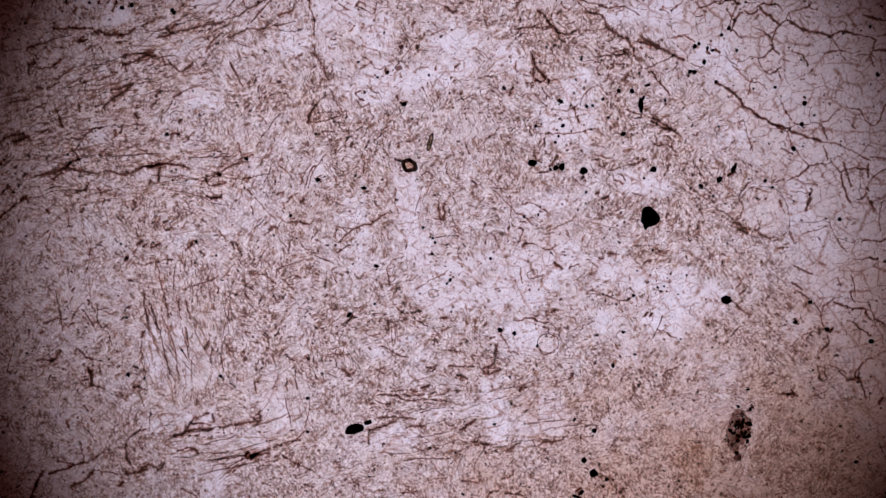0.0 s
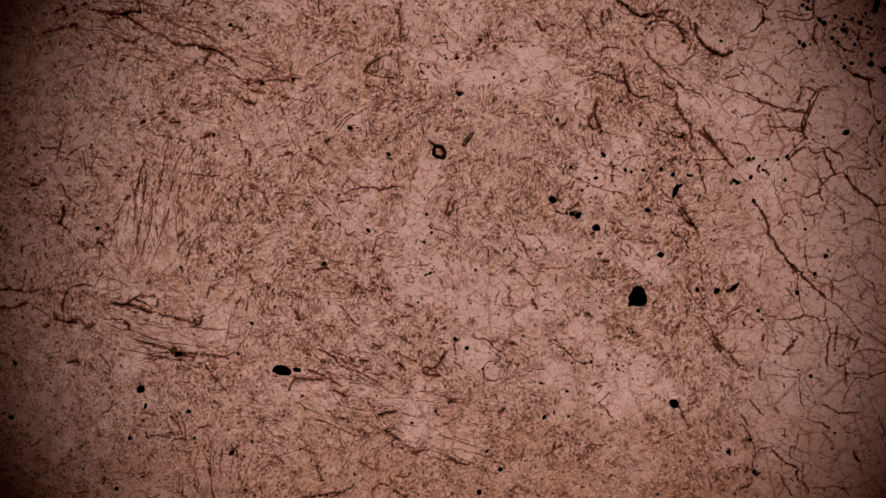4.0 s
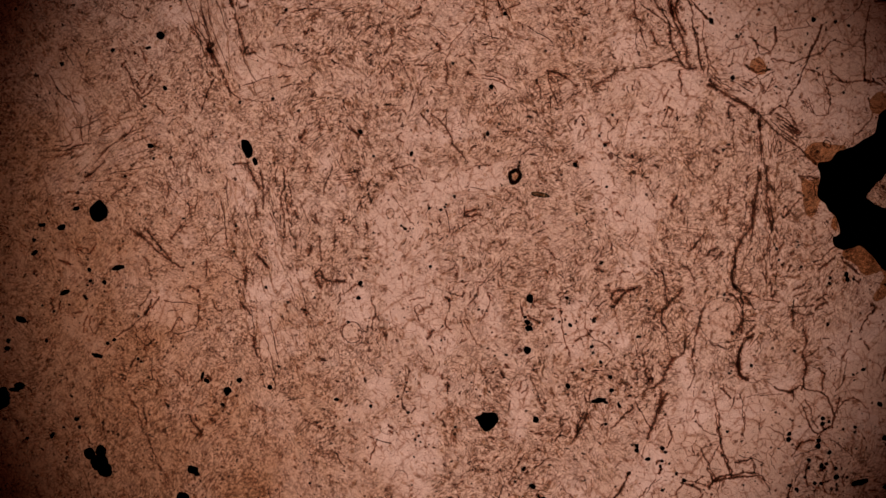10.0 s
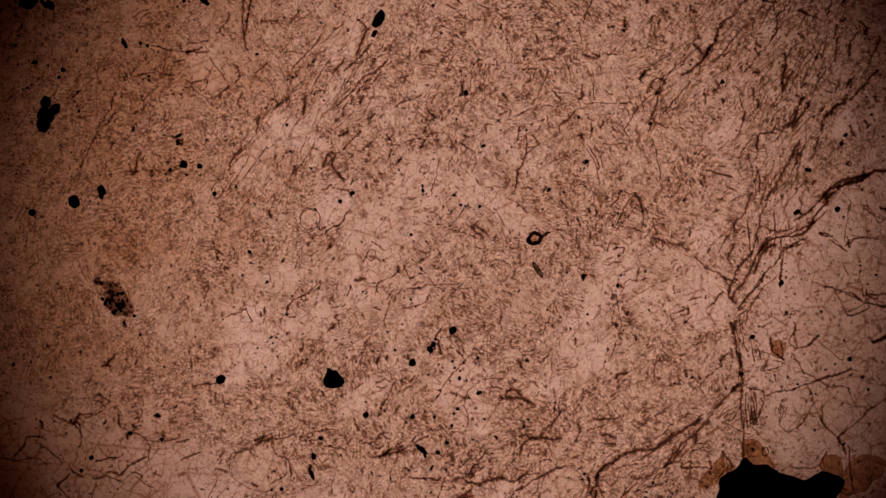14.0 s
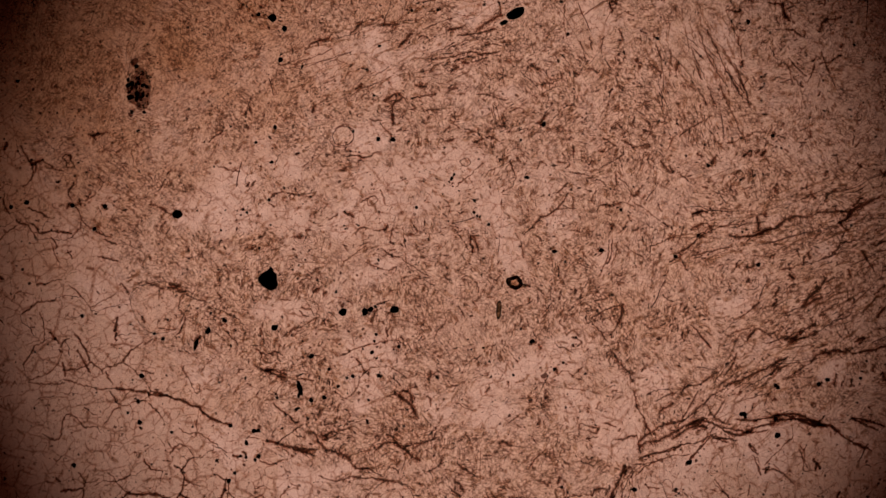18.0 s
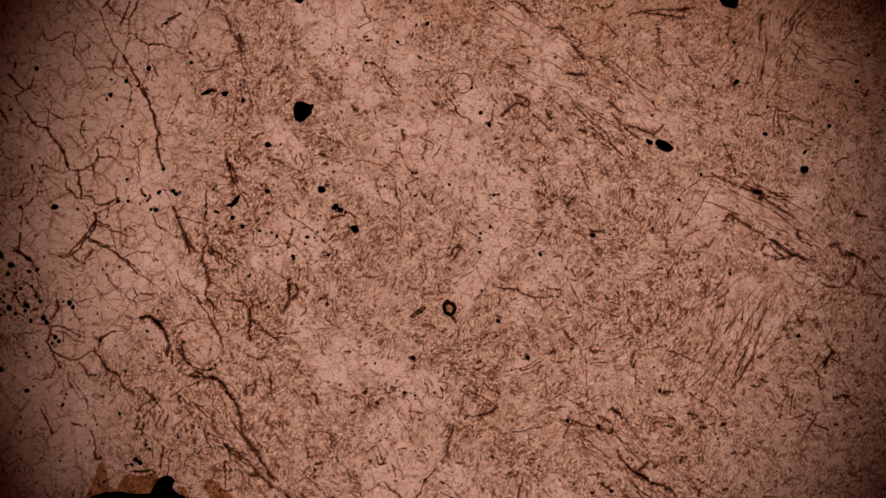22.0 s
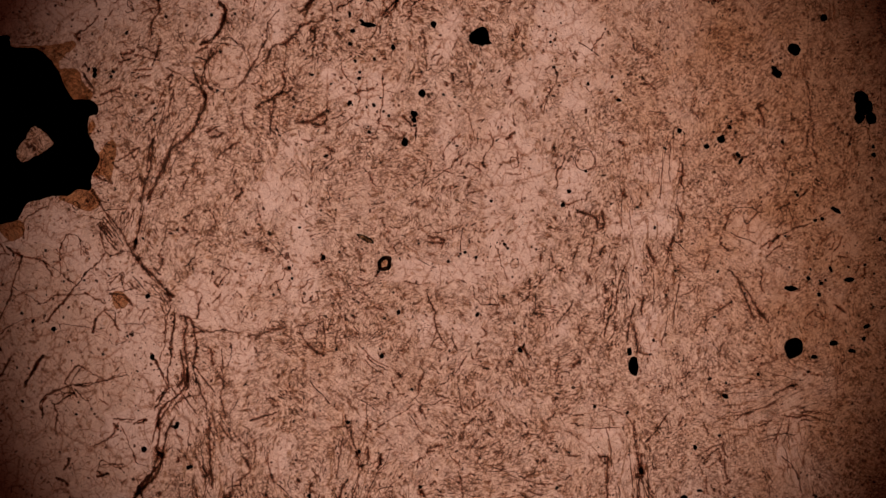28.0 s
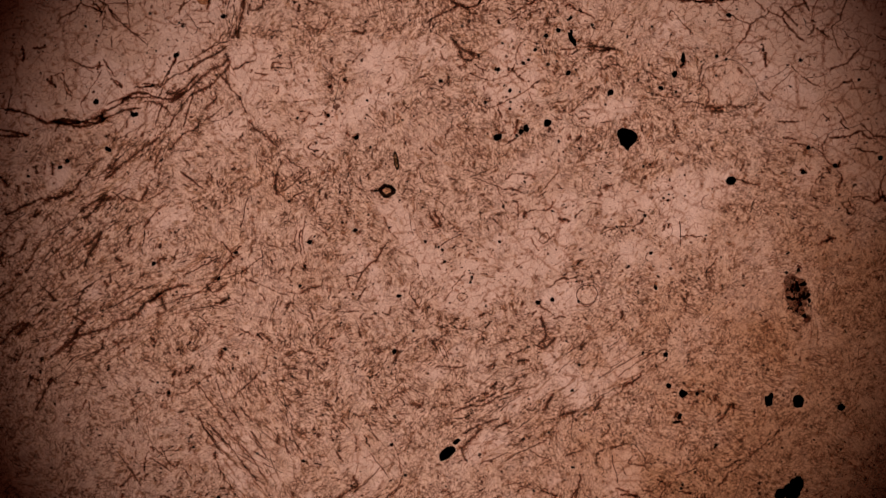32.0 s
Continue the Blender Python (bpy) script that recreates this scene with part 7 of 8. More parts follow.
SOUTHWEST_LINES_A = [(1.5, "d", [(-154, -355), (-155, -370), (-155, -380)]), (2, "d", [(-116, -310), (-129, -309), (-142, -303)]),
    (2, "d", [(-129, -255), (-135, -252), (-141, -251)]), (2, "d", [(-130, -245), (-139, -248)]), (2, "f", [(-168, -291), (-177, -299)]),
    (2, "f", [(-197, -299), (-197, -279)]), (4, "d", [(-189, -260), (-193, -252), (-202, -251)]), (1.5, "d", [(-182, -257), (-176, -248)]),
    (2, "d", [(-269, -357), (-276, -365), (-283, -372), (-295, -376), (-309, -381), (-319, -385)]), (1.5, "d", [(-285, -374), (-299, -380), (-305, -376)]),
    (1.2, "d", [(-261, -295), (-259, -315), (-263, -336), (-269, -352)]), (1.5, "d", [(-259, -426), (-275, -418), (-289, -411), (-300, -404), (-308, -399)]),
    (3, "b", [(-300, -404), (-309, -399)]), (2, "d", [(-200, -420), (-212, -419)])]
SOUTHWEST_LINES_B = [(3, "d", [(-288, -232), (-295, -228), (-301, -221)]), (1.5, "d", [(-301, -221), (-307, -226)]),
    (1.5, "d", [(-280, -282), (-284, -263), (-285, -243)]), (1.5, "d", [(-300, -284), (-301, -264)]), (1.5, "d", [(-316, -256), (-316, -269), (-325, -284)]),
    (2, "d", [(-220, -226), (-233, -224)]), (1.8, "d", [(-195, -223), (-216, -220), (-231, -222)]), (1.5, "d", [(-180, -206), (-188, -199)]),
    (1.5, "d", [(-197, -206), (-222, -213), (-226, -221)]), (3, "d", [(-260, -230), (-266, -224)]), (1.5, "d", [(-246, -264), (-253, -249)]),
    (2, "d", [(-329, -192), (-340, -187)]), (1.5, "d", [(-319, -241), (-326, -222)]), (1.5, "d", [(-236, -177), (-251, -172)]),
    (3, "d", [(-329, -396), (-353, -400), (-364, -404)]), (4, "d", [(-358, -401), (-364, -407)])]
SOUTHWEST_LINES_C = [(1.8, "d", [(-367, -402), (-388, -402), (-407, -406), (-442, -409)]), (1.8, "d", [(-376, -413), (-395, -430)]),
    (1.5, "d", [(-393, -395), (-423, -396), (-454, -396)]), (2.5, "d", [(-349, -340), (-369, -342), (-394, -346), (-418, -350)]),
    (6, "d", [(-433, -354), (-448, -354)]), (4, "d", [(-448, -354), (-468, -355), (-480, -357)]), (6, "d", [(-480, -359), (-487, -363), (-499, -366)]),
    (3.5, "d", [(-499, -366), (-508, -372)]), (4, "d", [(-480, -357), (-471, -346), (-465, -335), (-460, -333)]),
    (3, "d", [(-460, -335), (-451, -330), (-439, -326)]), (3.5, "d", [(-428, -341), (-431, -328)]), (3, "d", [(-345, -337), (-348, -323)]),
    (1.6, "b", [(-396, -320), (-413, -308), (-426, -298), (-440, -289), (-455, -284)]), (3, "d", [(-457, -397), (-464, -389), (-470, -388)])]
SOUTHWEST_LINES_D = [(1.8, "d", [(-475, -386), (-494, -394), (-504, -398)]), (6, "d", [(-517, -413), (-521, -422), (-529, -426)]),
    (2.5, "d", [(-532, -420), (-547, -416), (-561, -430)]), (3, "d", [(-546, -424), (-566, -430), (-581, -432)]), (3, "d", [(-581, -432), (-590, -423)]),
    (5, "d", [(-589, -446), (-596, -454)]), (2.2, "d", [(-598, -434), (-611, -431), (-626, -428), (-641, -426)]),
    (3, "d", [(-641, -426), (-650, -437), (-659, -446), (-674, -450)]), (4, "d", [(-674, -450), (-684, -456)]),
    (3.5, "d", [(-682, -421), (-702, -427), (-719, -432)]), (2.5, "d", [(-653, -412), (-683, -419)]), (2.5, "d", [(-625, -394), (-634, -402), (-645, -409)]),
    (2, "b", [(-595, -386), (-620, -392)]), (2, "d", [(-658, -413), (-662, -393), (-665, -378)])]
SOUTHWEST_LINES_E = [(2.5, "d", [(-577, -414), (-583, -405), (-585, -390), (-584, -378)]), (1.8, "d", [(-555, -392), (-561, -378), (-560, -367)]),
    (1.5, "b", [(-494, -350), (-498, -356), (-513, -359), (-533, -361), (-548, -363)]), (1.5, "b", [(-497, -346), (-519, -347), (-538, -355)]),
    (1.8, "d", [(-544, -356), (-543, -340), (-540, -325)]), (2, "d", [(-553, -311), (-556, -302), (-560, -292)]), (3, "d", [(-562, -279), (-572, -278)]),
    (2, "d", [(-546, -285), (-562, -279)]), (3, "d", [(-590, -295), (-596, -289)]), (1.8, "d", [(-584, -305), (-593, -295)]),
    (1.8, "d", [(-637, -376), (-648, -362), (-660, -348)]), (3, "d", [(-641, -341), (-646, -336)]), (4, "d", [(-685, -350), (-689, -341)]),
    (2.5, "d", [(-653, -322), (-659, -312)]), (2, "d", [(-690, -301), (-699, -312)])]
SOUTHWEST_LINES_F = [(3, "d", [(-632, -279), (-645, -276)]), (2, "d", [(-621, -283), (-632, -279)]), (2.5, "d", [(-505, -256), (-510, -241), (-515, -224)]),
    (2, "d", [(-548, -261), (-555, -241), (-557, -221), (-557, -201)]), (4, "d", [(-374, -219), (-377, -215)]), (3, "d", [(-371, -227), (-374, -232)]),
    (1.8, "d", [(-433, -228), (-431, -213)]), (2, "d", [(-439, -199), (-443, -209)]), (1.8, "d", [(-397, -219), (-409, -201)]),
    (1.6, "d", [(-411, -251), (-416, -226)]), (1.8, "d", [(-354, -290), (-358, -271)]), (1.6, "d", [(-371, -317), (-382, -308)]),
    (3, "d", [(-371, -405), (-361, -399), (-350, -396), (-340, -391), (-327, -388)]), (2, "d", [(-406, -423), (-388, -412), (-369, -402)]),
    (1.6, "d", [(-405, -408), (-374, -399)]), (2, "d", [(-418, -442), (-402, -429), (-385, -415)])]
SOUTHWEST_LINES_G = [(4, "d", [(-370, -398), (-366, -396)]), (2, "d", [(-344, -553), (-332, -548), (-321, -545), (-311, -543)]),
    (2, "d", [(-308, -547), (-298, -540), (-284, -533)]), (2, "d", [(-312, -535), (-302, -533)]), (3.5, "d", [(-315, -535), (-310, -533)]),
    (2, "d", [(-287, -531), (-295, -518), (-304, -507)]), (2, "d", [(-320, -509), (-310, -516)]), (2.5, "d", [(-318, -515), (-325, -509)]),
    (1.6, "d", [(-321, -527), (-332, -514)]), (1.8, "d", [(-296, -528), (-310, -513)]), (2, "d", [(-376, -522), (-361, -518), (-348, -516)]),
    (2, "d", [(-347, -560), (-356, -552)]), (1.6, "d", [(-372, -534), (-362, -528)]), (2.5, "d", [(-217, -412), (-207, -414)]),
    (1.6, "b", [(-235, -551), (-248, -545)]), (1.6, "d", [(-237, -486), (-246, -475), (-249, -459)]), (1.8, "d", [(-269, -452), (-254, -456)])]
SOUTHWEST_LINES_H = [(1.8, "d", [(-251, -429), (-265, -422), (-280, -413)]), (1.6, "d", [(-214, -458), (-222, -442)]), (2.5, "d", [(-388, -666), (-388, -653)]),
    (1.6, "d", [(-267, -503), (-256, -494)]), (1.6, "d", [(-277, -507), (-263, -498)]), (2, "d", [(-439, -550), (-431, -541), (-432, -526)]),
    (2, "d", [(-585, -375), (-569, -362), (-548, -353)]), (3.5, "d", [(-471, -344), (-451, -343), (-435, -347)]), (2, "d", [(-702, -410), (-680, -415)]),
    (3, "b", [(-322, -678), (-300, -660), (-288, -641)]), (3.4, "d", [(-753, -476), (-740, -444)]), (4.2, "d", [(-731, -426), (-743, -452)]),
    (1.7, "d", [(-461, -471), (-485, -459)]), (1.7, "d", [(-477, -491), (-501, -479)]), (3.4, "d", [(-516, -485), (-534, -494)])]
SOUTH_LINES_A = [(3, "d", [(77, -249), (66, -253), (50, -256)]), (1.5, "b", [(111, -280), (92, -281), (54, -289)]),
    (1.5, "b", [(146, -284), (135, -306), (120, -325), (102, -340)]), (1.5, "b", [(139, -298), (127, -320), (108, -334)]),
    (1.2, "b", [(98, -338), (92, -323), (88, -309)]), (2.5, "d", [(112, -376), (98, -386), (89, -394)]), (2.5, "d", [(58, -380), (44, -378), (29, -377)]),
    (2, "d", [(46, -363), (34, -371), (29, -378)]), (3, "d", [(35, -336), (28, -341), (22, -345), (16, -351), (7, -354)]),
    (1.5, "d", [(-3, -343), (-11, -349), (-19, -342)]), (4, "d", [(-57, -347), (-66, -349), (-75, -348)]), (2, "d", [(-75, -348), (-86, -350)])]
SOUTH_LINES_B = [(3, "d", [(-108, -339), (-119, -345), (-132, -349), (-144, -353), (-154, -355)]),
    (1.8, "d", [(-11, -304), (-29, -303), (-47, -300), (-67, -301), (-91, -303)]), (2, "d", [(-57, -292), (-77, -295), (-93, -292)]),
    (3, "d", [(-49, -277), (-62, -280)]), (2.5, "d", [(-71, -287), (-79, -283)]), (2, "d", [(-92, -301), (-107, -294), (-123, -293), (-138, -293)]),
    (1.5, "d", [(-88, -285), (-113, -287)]), (1.5, "d", [(-34, -291), (-48, -288)]), (3, "d", [(20, -266), (15, -260), (2, -258)]),
    (1.5, "d", [(-10, -405), (-30, -406)]), (1.8, "d", [(-209, -689), (-211, -669), (-215, -654), (-217, -633)]),
    (1.6, "d", [(-199, -711), (-199, -690), (-204, -660)])]
SOUTH_LINES_C = [(1.8, "d", [(-185, -621), (-194, -611), (-208, -594), (-218, -578), (-226, -562), (-233, -546)]),
    (1.6, "d", [(-230, -612), (-240, -596), (-244, -580)]), (1.8, "d", [(-199, -610), (-206, -599)]), (1.6, "d", [(-262, -639), (-243, -642), (-223, -642)]),
    (1.6, "d", [(-266, -623), (-241, -628), (-221, -631)]), (1.6, "d", [(-217, -583), (-229, -562), (-241, -550)]),
    (1.8, "d", [(-197, -487), (-177, -488), (-162, -485)]), (1.8, "d", [(-173, -452), (-184, -443)]),
    (1.8, "d", [(-36, -667), (-33, -657), (-27, -648), (-39, -638)]), (1.6, "d", [(-33, -672), (-25, -658), (-24, -650)]),
    (1.6, "b", [(-44, -664), (-51, -650), (-43, -638)]), (2, "d", [(-18, -704), (-12, -694), (-6, -682)]),
    (2.5, "d", [(-57, -549), (-43, -538), (-30, -529), (-19, -522)])]
SOUTH_LINES_D = [(2.5, "d", [(-19, -522), (-11, -516), (0, -510)]), (2, "d", [(0, -510), (11, -499), (19, -487)]),
    (2.2, "d", [(-8, -557), (1, -550), (16, -547), (34, -545)]), (2, "d", [(53, -550), (67, -559), (77, -566)]), (2, "d", [(65, -536), (76, -543), (86, -549)]),
    (2.2, "d", [(52, -480), (58, -470), (62, -464), (77, -463)]), (2.5, "d", [(-54, -484), (-45, -493), (-35, -503)]), (2, "d", [(-55, -479), (-46, -487)]),
    (2, "d", [(-41, -442), (-26, -441), (-16, -438)]), (2, "d", [(-21, -437), (-35, -426), (-41, -415)]), (1.6, "d", [(-99, -466), (-84, -466), (-70, -472)]),
    (1.6, "d", [(-89, -462), (-69, -465)]), (1.6, "d", [(-94, -510), (-73, -510)]), (1.8, "b", [(-82, -446), (-72, -432), (-61, -418)])]
SOUTH_LINES_E = [(1.6, "d", [(-102, -449), (-78, -457)]), (1.6, "d", [(-123, -598), (-131, -582), (-140, -571)]), (1.6, "d", [(-124, -567), (-133, -556)]),
    (1.6, "d", [(-108, -504), (-127, -497)]), (6, "b", [(67, -641), (70, -633)]), (1.8, "d", [(87, -468), (102, -468), (117, -471)]),
    (1.8, "d", [(79, -442), (95, -437), (101, -430)]), (1.6, "b", [(112, -511), (105, -502), (114, -496)]), (2, "b", [(92, -519), (92, -499)]),
    (2.2, "d", [(79, -689), (78, -673)]), (2, "d", [(87, -659), (102, -663), (115, -659)]), (2.5, "d", [(67, -713), (57, -709)]),
    (2, "d", [(108, -559), (119, -564)]), (2, "d", [(50, -726), (66, -723)]), (3.5, "d", [(149, -566), (155, -571)]), (1.8, "d", [(149, -563), (140, -552)]),
    (2, "d", [(197, -518), (208, -511), (219, -504)])]
SOUTH_LINES_F = [(2.2, "d", [(233, -606), (244, -601), (253, -596)]), (1.6, "d", [(183, -609), (198, -605)]), (1.8, "d", [(150, -636), (143, -630)]),
    (2, "d", [(-138, -334), (-106, -333), (-70, -336)]), (3, "d", [(-60, -574), (-41, -550), (-17, -531), (4, -509)]), (2.5, "d", [(69, -548), (95, -563)]),
    (2, "d", [(126, -616), (106, -580), (80, -549)]), (2, "d", [(160, -582), (174, -592), (185, -598)]), (1.8, "d", [(128, -584), (139, -574), (149, -569)]),
    (2, "d", [(113, -509), (126, -517), (131, -530)]), (2, "d", [(86, -665), (99, -673), (113, -672)]), (2.5, "d", [(-157, -644), (-170, -623), (-184, -607)]),
    (2.5, "b", [(132, -518), (134, -498), (126, -477), (116, -481)]), (2.5, "d", [(9, -445), (38, -448)])]
SOUTHEAST_LINES_A = [(2, "d", [(176, -217), (163, -221), (151, -219), (145, -209)]), (2, "d", [(326, -273), (319, -282), (315, -293), (309, -301)]),
    (1.5, "d", [(398, -237), (391, -244), (380, -248), (370, -253)]), (1.5, "d", [(390, -194), (379, -187), (368, -181), (356, -177)]),
    (1.5, "b", [(381, -318), (371, -322)]), (3, "d", [(205, -254), (200, -264)]), (2.5, "d", [(180, -268), (177, -274)]),
    (2.5, "d", [(125, -279), (115, -279), (112, -286)]), (1.5, "b", [(151, -292), (143, -311)]), (1.2, "b", [(187, -323), (184, -288)]),
    (1.2, "b", [(173, -310), (168, -335)]), (3, "d", [(197, -365), (185, -373), (170, -376), (158, -375), (146, -381)]),
    (1.5, "b", [(287, -125), (266, -117), (251, -114), (230, -115)])]
SOUTHEAST_LINES_B = [(1.2, "b", [(291, -176), (283, -187), (279, -192)]), (2.5, "d", [(347, -148), (343, -153)]), (2, "d", [(340, -147), (333, -155)]),
    (1.2, "b", [(344, -143), (348, -160), (340, -168), (322, -173)]), (1.2, "b", [(301, -160), (295, -151), (291, -138)]),
    (3, "d", [(596, -292), (583, -291), (569, -291)]), (2.5, "d", [(602, -294), (594, -285)]), (5, "d", [(221, -480), (217, -470), (215, -461), (222, -458)]),
    (1.8, "d", [(212, -499), (222, -499)]), (2.2, "d", [(259, -584), (271, -583), (286, -580)]), (1.8, "d", [(306, -583), (319, -578), (335, -574)]),
    (2, "d", [(335, -574), (346, -569)]), (2, "d", [(360, -567), (371, -562)]), (3, "d", [(255, -541), (263, -538)]), (2.5, "d", [(290, -466), (296, -460)])]
SOUTHEAST_LINES_C = [(2.5, "d", [(309, -503), (313, -496), (316, -484)]), (1.8, "d", [(280, -493), (290, -491)]),
    (1.6, "d", [(290, -690), (301, -686), (311, -684)]), (1.6, "d", [(374, -709), (392, -704)]), (2, "d", [(274, -655), (289, -656)]),
    (2, "d", [(322, -726), (334, -723)]), (1.6, "b", [(693, -305), (677, -291), (665, -278), (651, -289)]), (2, "d", [(263, -593), (276, -591), (292, -588)]),
    (2.5, "d", [(279, -503), (300, -495), (311, -483)])]
# width, tone (d dark, b brown, f faint), points
CENTRE = CENTRE_LINES_A + CENTRE_LINES_B + CENTRE_LINES_C + CENTRE_LINES_D + CENTRE_LINES_E + CENTRE_LINES_F + CENTRE_LINES_G + CENTRE_LINES_H
EAST = EAST_LINES_A + EAST_LINES_B + EAST_LINES_C + EAST_LINES_D + EAST_LINES_E + EAST_LINES_F + EAST_LINES_G + EAST_LINES_H + EAST_LINES_I + EAST_LINES_J + EAST_LINES_K + EAST_LINES_L + EAST_LINES_M + EAST_LINES_N
NORTHEAST = NORTHEAST_LINES_A + NORTHEAST_LINES_B + NORTHEAST_LINES_C + NORTHEAST_LINES_D + NORTHEAST_LINES_E + NORTHEAST_LINES_F + NORTHEAST_LINES_G + NORTHEAST_LINES_H + NORTHEAST_LINES_I + NORTHEAST_LINES_J + NORTHEAST_LINES_K + NORTHEAST_LINES_L + NORTHEAST_LINES_M + NORTHEAST_LINES_N + NORTHEAST_LINES_O + NORTHEAST_LINES_P + NORTHEAST_LINES_Q + NORTHEAST_LINES_R + NORTHEAST_LINES_S
NORTH = NORTH_LINES_A + NORTH_LINES_B + NORTH_LINES_C + NORTH_LINES_D + NORTH_LINES_E + NORTH_LINES_F + NORTH_LINES_G + NORTH_LINES_H + NORTH_LINES_I + NORTH_LINES_J + NORTH_LINES_K + NORTH_LINES_L + NORTH_LINES_M
NORTHWEST = NORTHWEST_LINES_A + NORTHWEST_LINES_B + NORTHWEST_LINES_C + NORTHWEST_LINES_D + NORTHWEST_LINES_E + NORTHWEST_LINES_F + NORTHWEST_LINES_G + NORTHWEST_LINES_H + NORTHWEST_LINES_I + NORTHWEST_LINES_J + NORTHWEST_LINES_K + NORTHWEST_LINES_L
WEST = WEST_LINES_A + WEST_LINES_B + WEST_LINES_C + WEST_LINES_D + WEST_LINES_E + WEST_LINES_F + WEST_LINES_G + WEST_LINES_H + WEST_LINES_I + WEST_LINES_J + WEST_LINES_K
SOUTHWEST = SOUTHWEST_LINES_A + SOUTHWEST_LINES_B + SOUTHWEST_LINES_C + SOUTHWEST_LINES_D + SOUTHWEST_LINES_E + SOUTHWEST_LINES_F + SOUTHWEST_LINES_G + SOUTHWEST_LINES_H
SOUTH = SOUTH_LINES_A + SOUTH_LINES_B + SOUTH_LINES_C + SOUTH_LINES_D + SOUTH_LINES_E + SOUTH_LINES_F
SOUTHEAST = SOUTHEAST_LINES_A + SOUTHEAST_LINES_B + SOUTHEAST_LINES_C
TONES = {"d": FINE, "b": SEAM, "f": FAINT, "h": RIM}
count = 0
for side, rows in (("centre", CENTRE), ("east", EAST), ("northeast", NORTHEAST), ("north", NORTH), ("northwest", NORTHWEST), ("west", WEST),
                   ("southwest", SOUTHWEST), ("south", SOUTH), ("southeast", SOUTHEAST)):
    fine = {}
    for width, tone, points in rows:
        count += 7
        if width < 2.5 or tone != "d":
            fine.setdefault(tone, []).append(ridge(traced(points, count), width * 0.82, 1.2, 0.9))
            if tone == "d":
                fine.setdefault("h", []).append(ridge(traced(points, count), width * 1.7 + 0.5, 0.2, 0.6))
        elif bool(quartz_at(*np.mean(points, 0))):
            crack(points, 1.25 * width ** 0.78, "crack", "dark jagged crack in pale quartz", count)
        else:
            crack(points, 1.25 * width ** 0.78, "dark_streak", "dark brown streak in the mica felt", count)
    for tone, pieces in fine.items():
        name = {"d": "fine_cracks", "b": "brown_seams", "f": "faint_seams", "h": "crack_rims"}[tone]
        part(name, mesh_of(name, *joined(pieces), TONES[tone]), section, name.replace("_", " ") + " in the " + side + " of the slice", "stuff")
part("soaked_stain", thinning(mesh_of("soaked_stain", *joined(SOAKED), SOAK), (0, 1, 0)), section, "soft rusty stain soaked into the rock beside the cracks", "stuff")


# ---- the large opaque grain with its window, and its brown rims ----
def big_grain():
    edge = rounded([(172, 832), (177, 794), (169, 770), (146, 743), (122, 728), (103, 710), (103, 698), (106, 679), (96, 662), (79, 663), (66, 671), (80, 663), (76, 674), (62, 675), (46, 670), (36, 660), (22, 654), (8, 642), (-9, 644), (-23, 650), (-35, 650), (-51, 649), (-55, 672), (-68, 685), (-72, 706), (-83, 730), (-94, 753), (-115, 762), (-129, 768), (-141, 798), (-140, 809), (-115, 816), (-135, 812), (-105, 820), (-90, 860), (0, 930), (120, 930), (190, 850)], 4, True)
    edge = roughened(edge, 2.5, 9, 120)
    hole = roughened(rounded([(18, 730), (2, 742), (-23, 775), (-8, 790), (24, 776), (40, 772), (38, 752)], 4, True), 5, 9, 130)
    bm = bmesh.new()
    for loop in (edge, hole):
        vs = [bm.verts.new((x * U, y * U, 6 * U)) for x, y in loop]
        for a, b in zip(vs, vs[1:] + vs[:1]):
            bm.edges.new((a, b))
    rim = list(bm.edges)
    bmesh.ops.triangle_fill(bm, edges=rim, use_beauty=True, use_dissolve=False)
    wall = bmesh.ops.extrude_edge_only(bm, edges=rim)
    for v in wall["geom"]:
        if isinstance(v, bmesh.types.BMVert):
            v.co.z = 0
    mesh = bpy.data.meshes.new("opaque_ore_grain")
    bm.to_mesh(mesh)
    bm.free()
    mesh.materials.append(OPAQUE)
    grain = mineral("ore_grain", mesh, "very large black ore grain with ragged edge and clear window", "ore grain", "opaque ore grains")
    g = np.random.default_rng(3)
    bits = [slab(chip(8 + g.normal(0, 12), 762 + g.normal(0, 9), g.uniform(2, 7), 1.6, g.uniform(0, 180), 300 + k, 7), 0.8, 0.7) for k in range(9)]
    v, f = joined(bits)
    part("clear_window", mesh_of("clear_window", *slab(np.mean(hole, 0) + (np.array(hole) - np.mean(hole, 0)) * 1.02, 0.5, 0.1), QUARTZ), grain, "clear quartz window in the ore")
    part("window_specks", mesh_of("window_specks", v, f, SEAM), grain, "brown specks inside the clear window", "stuff")


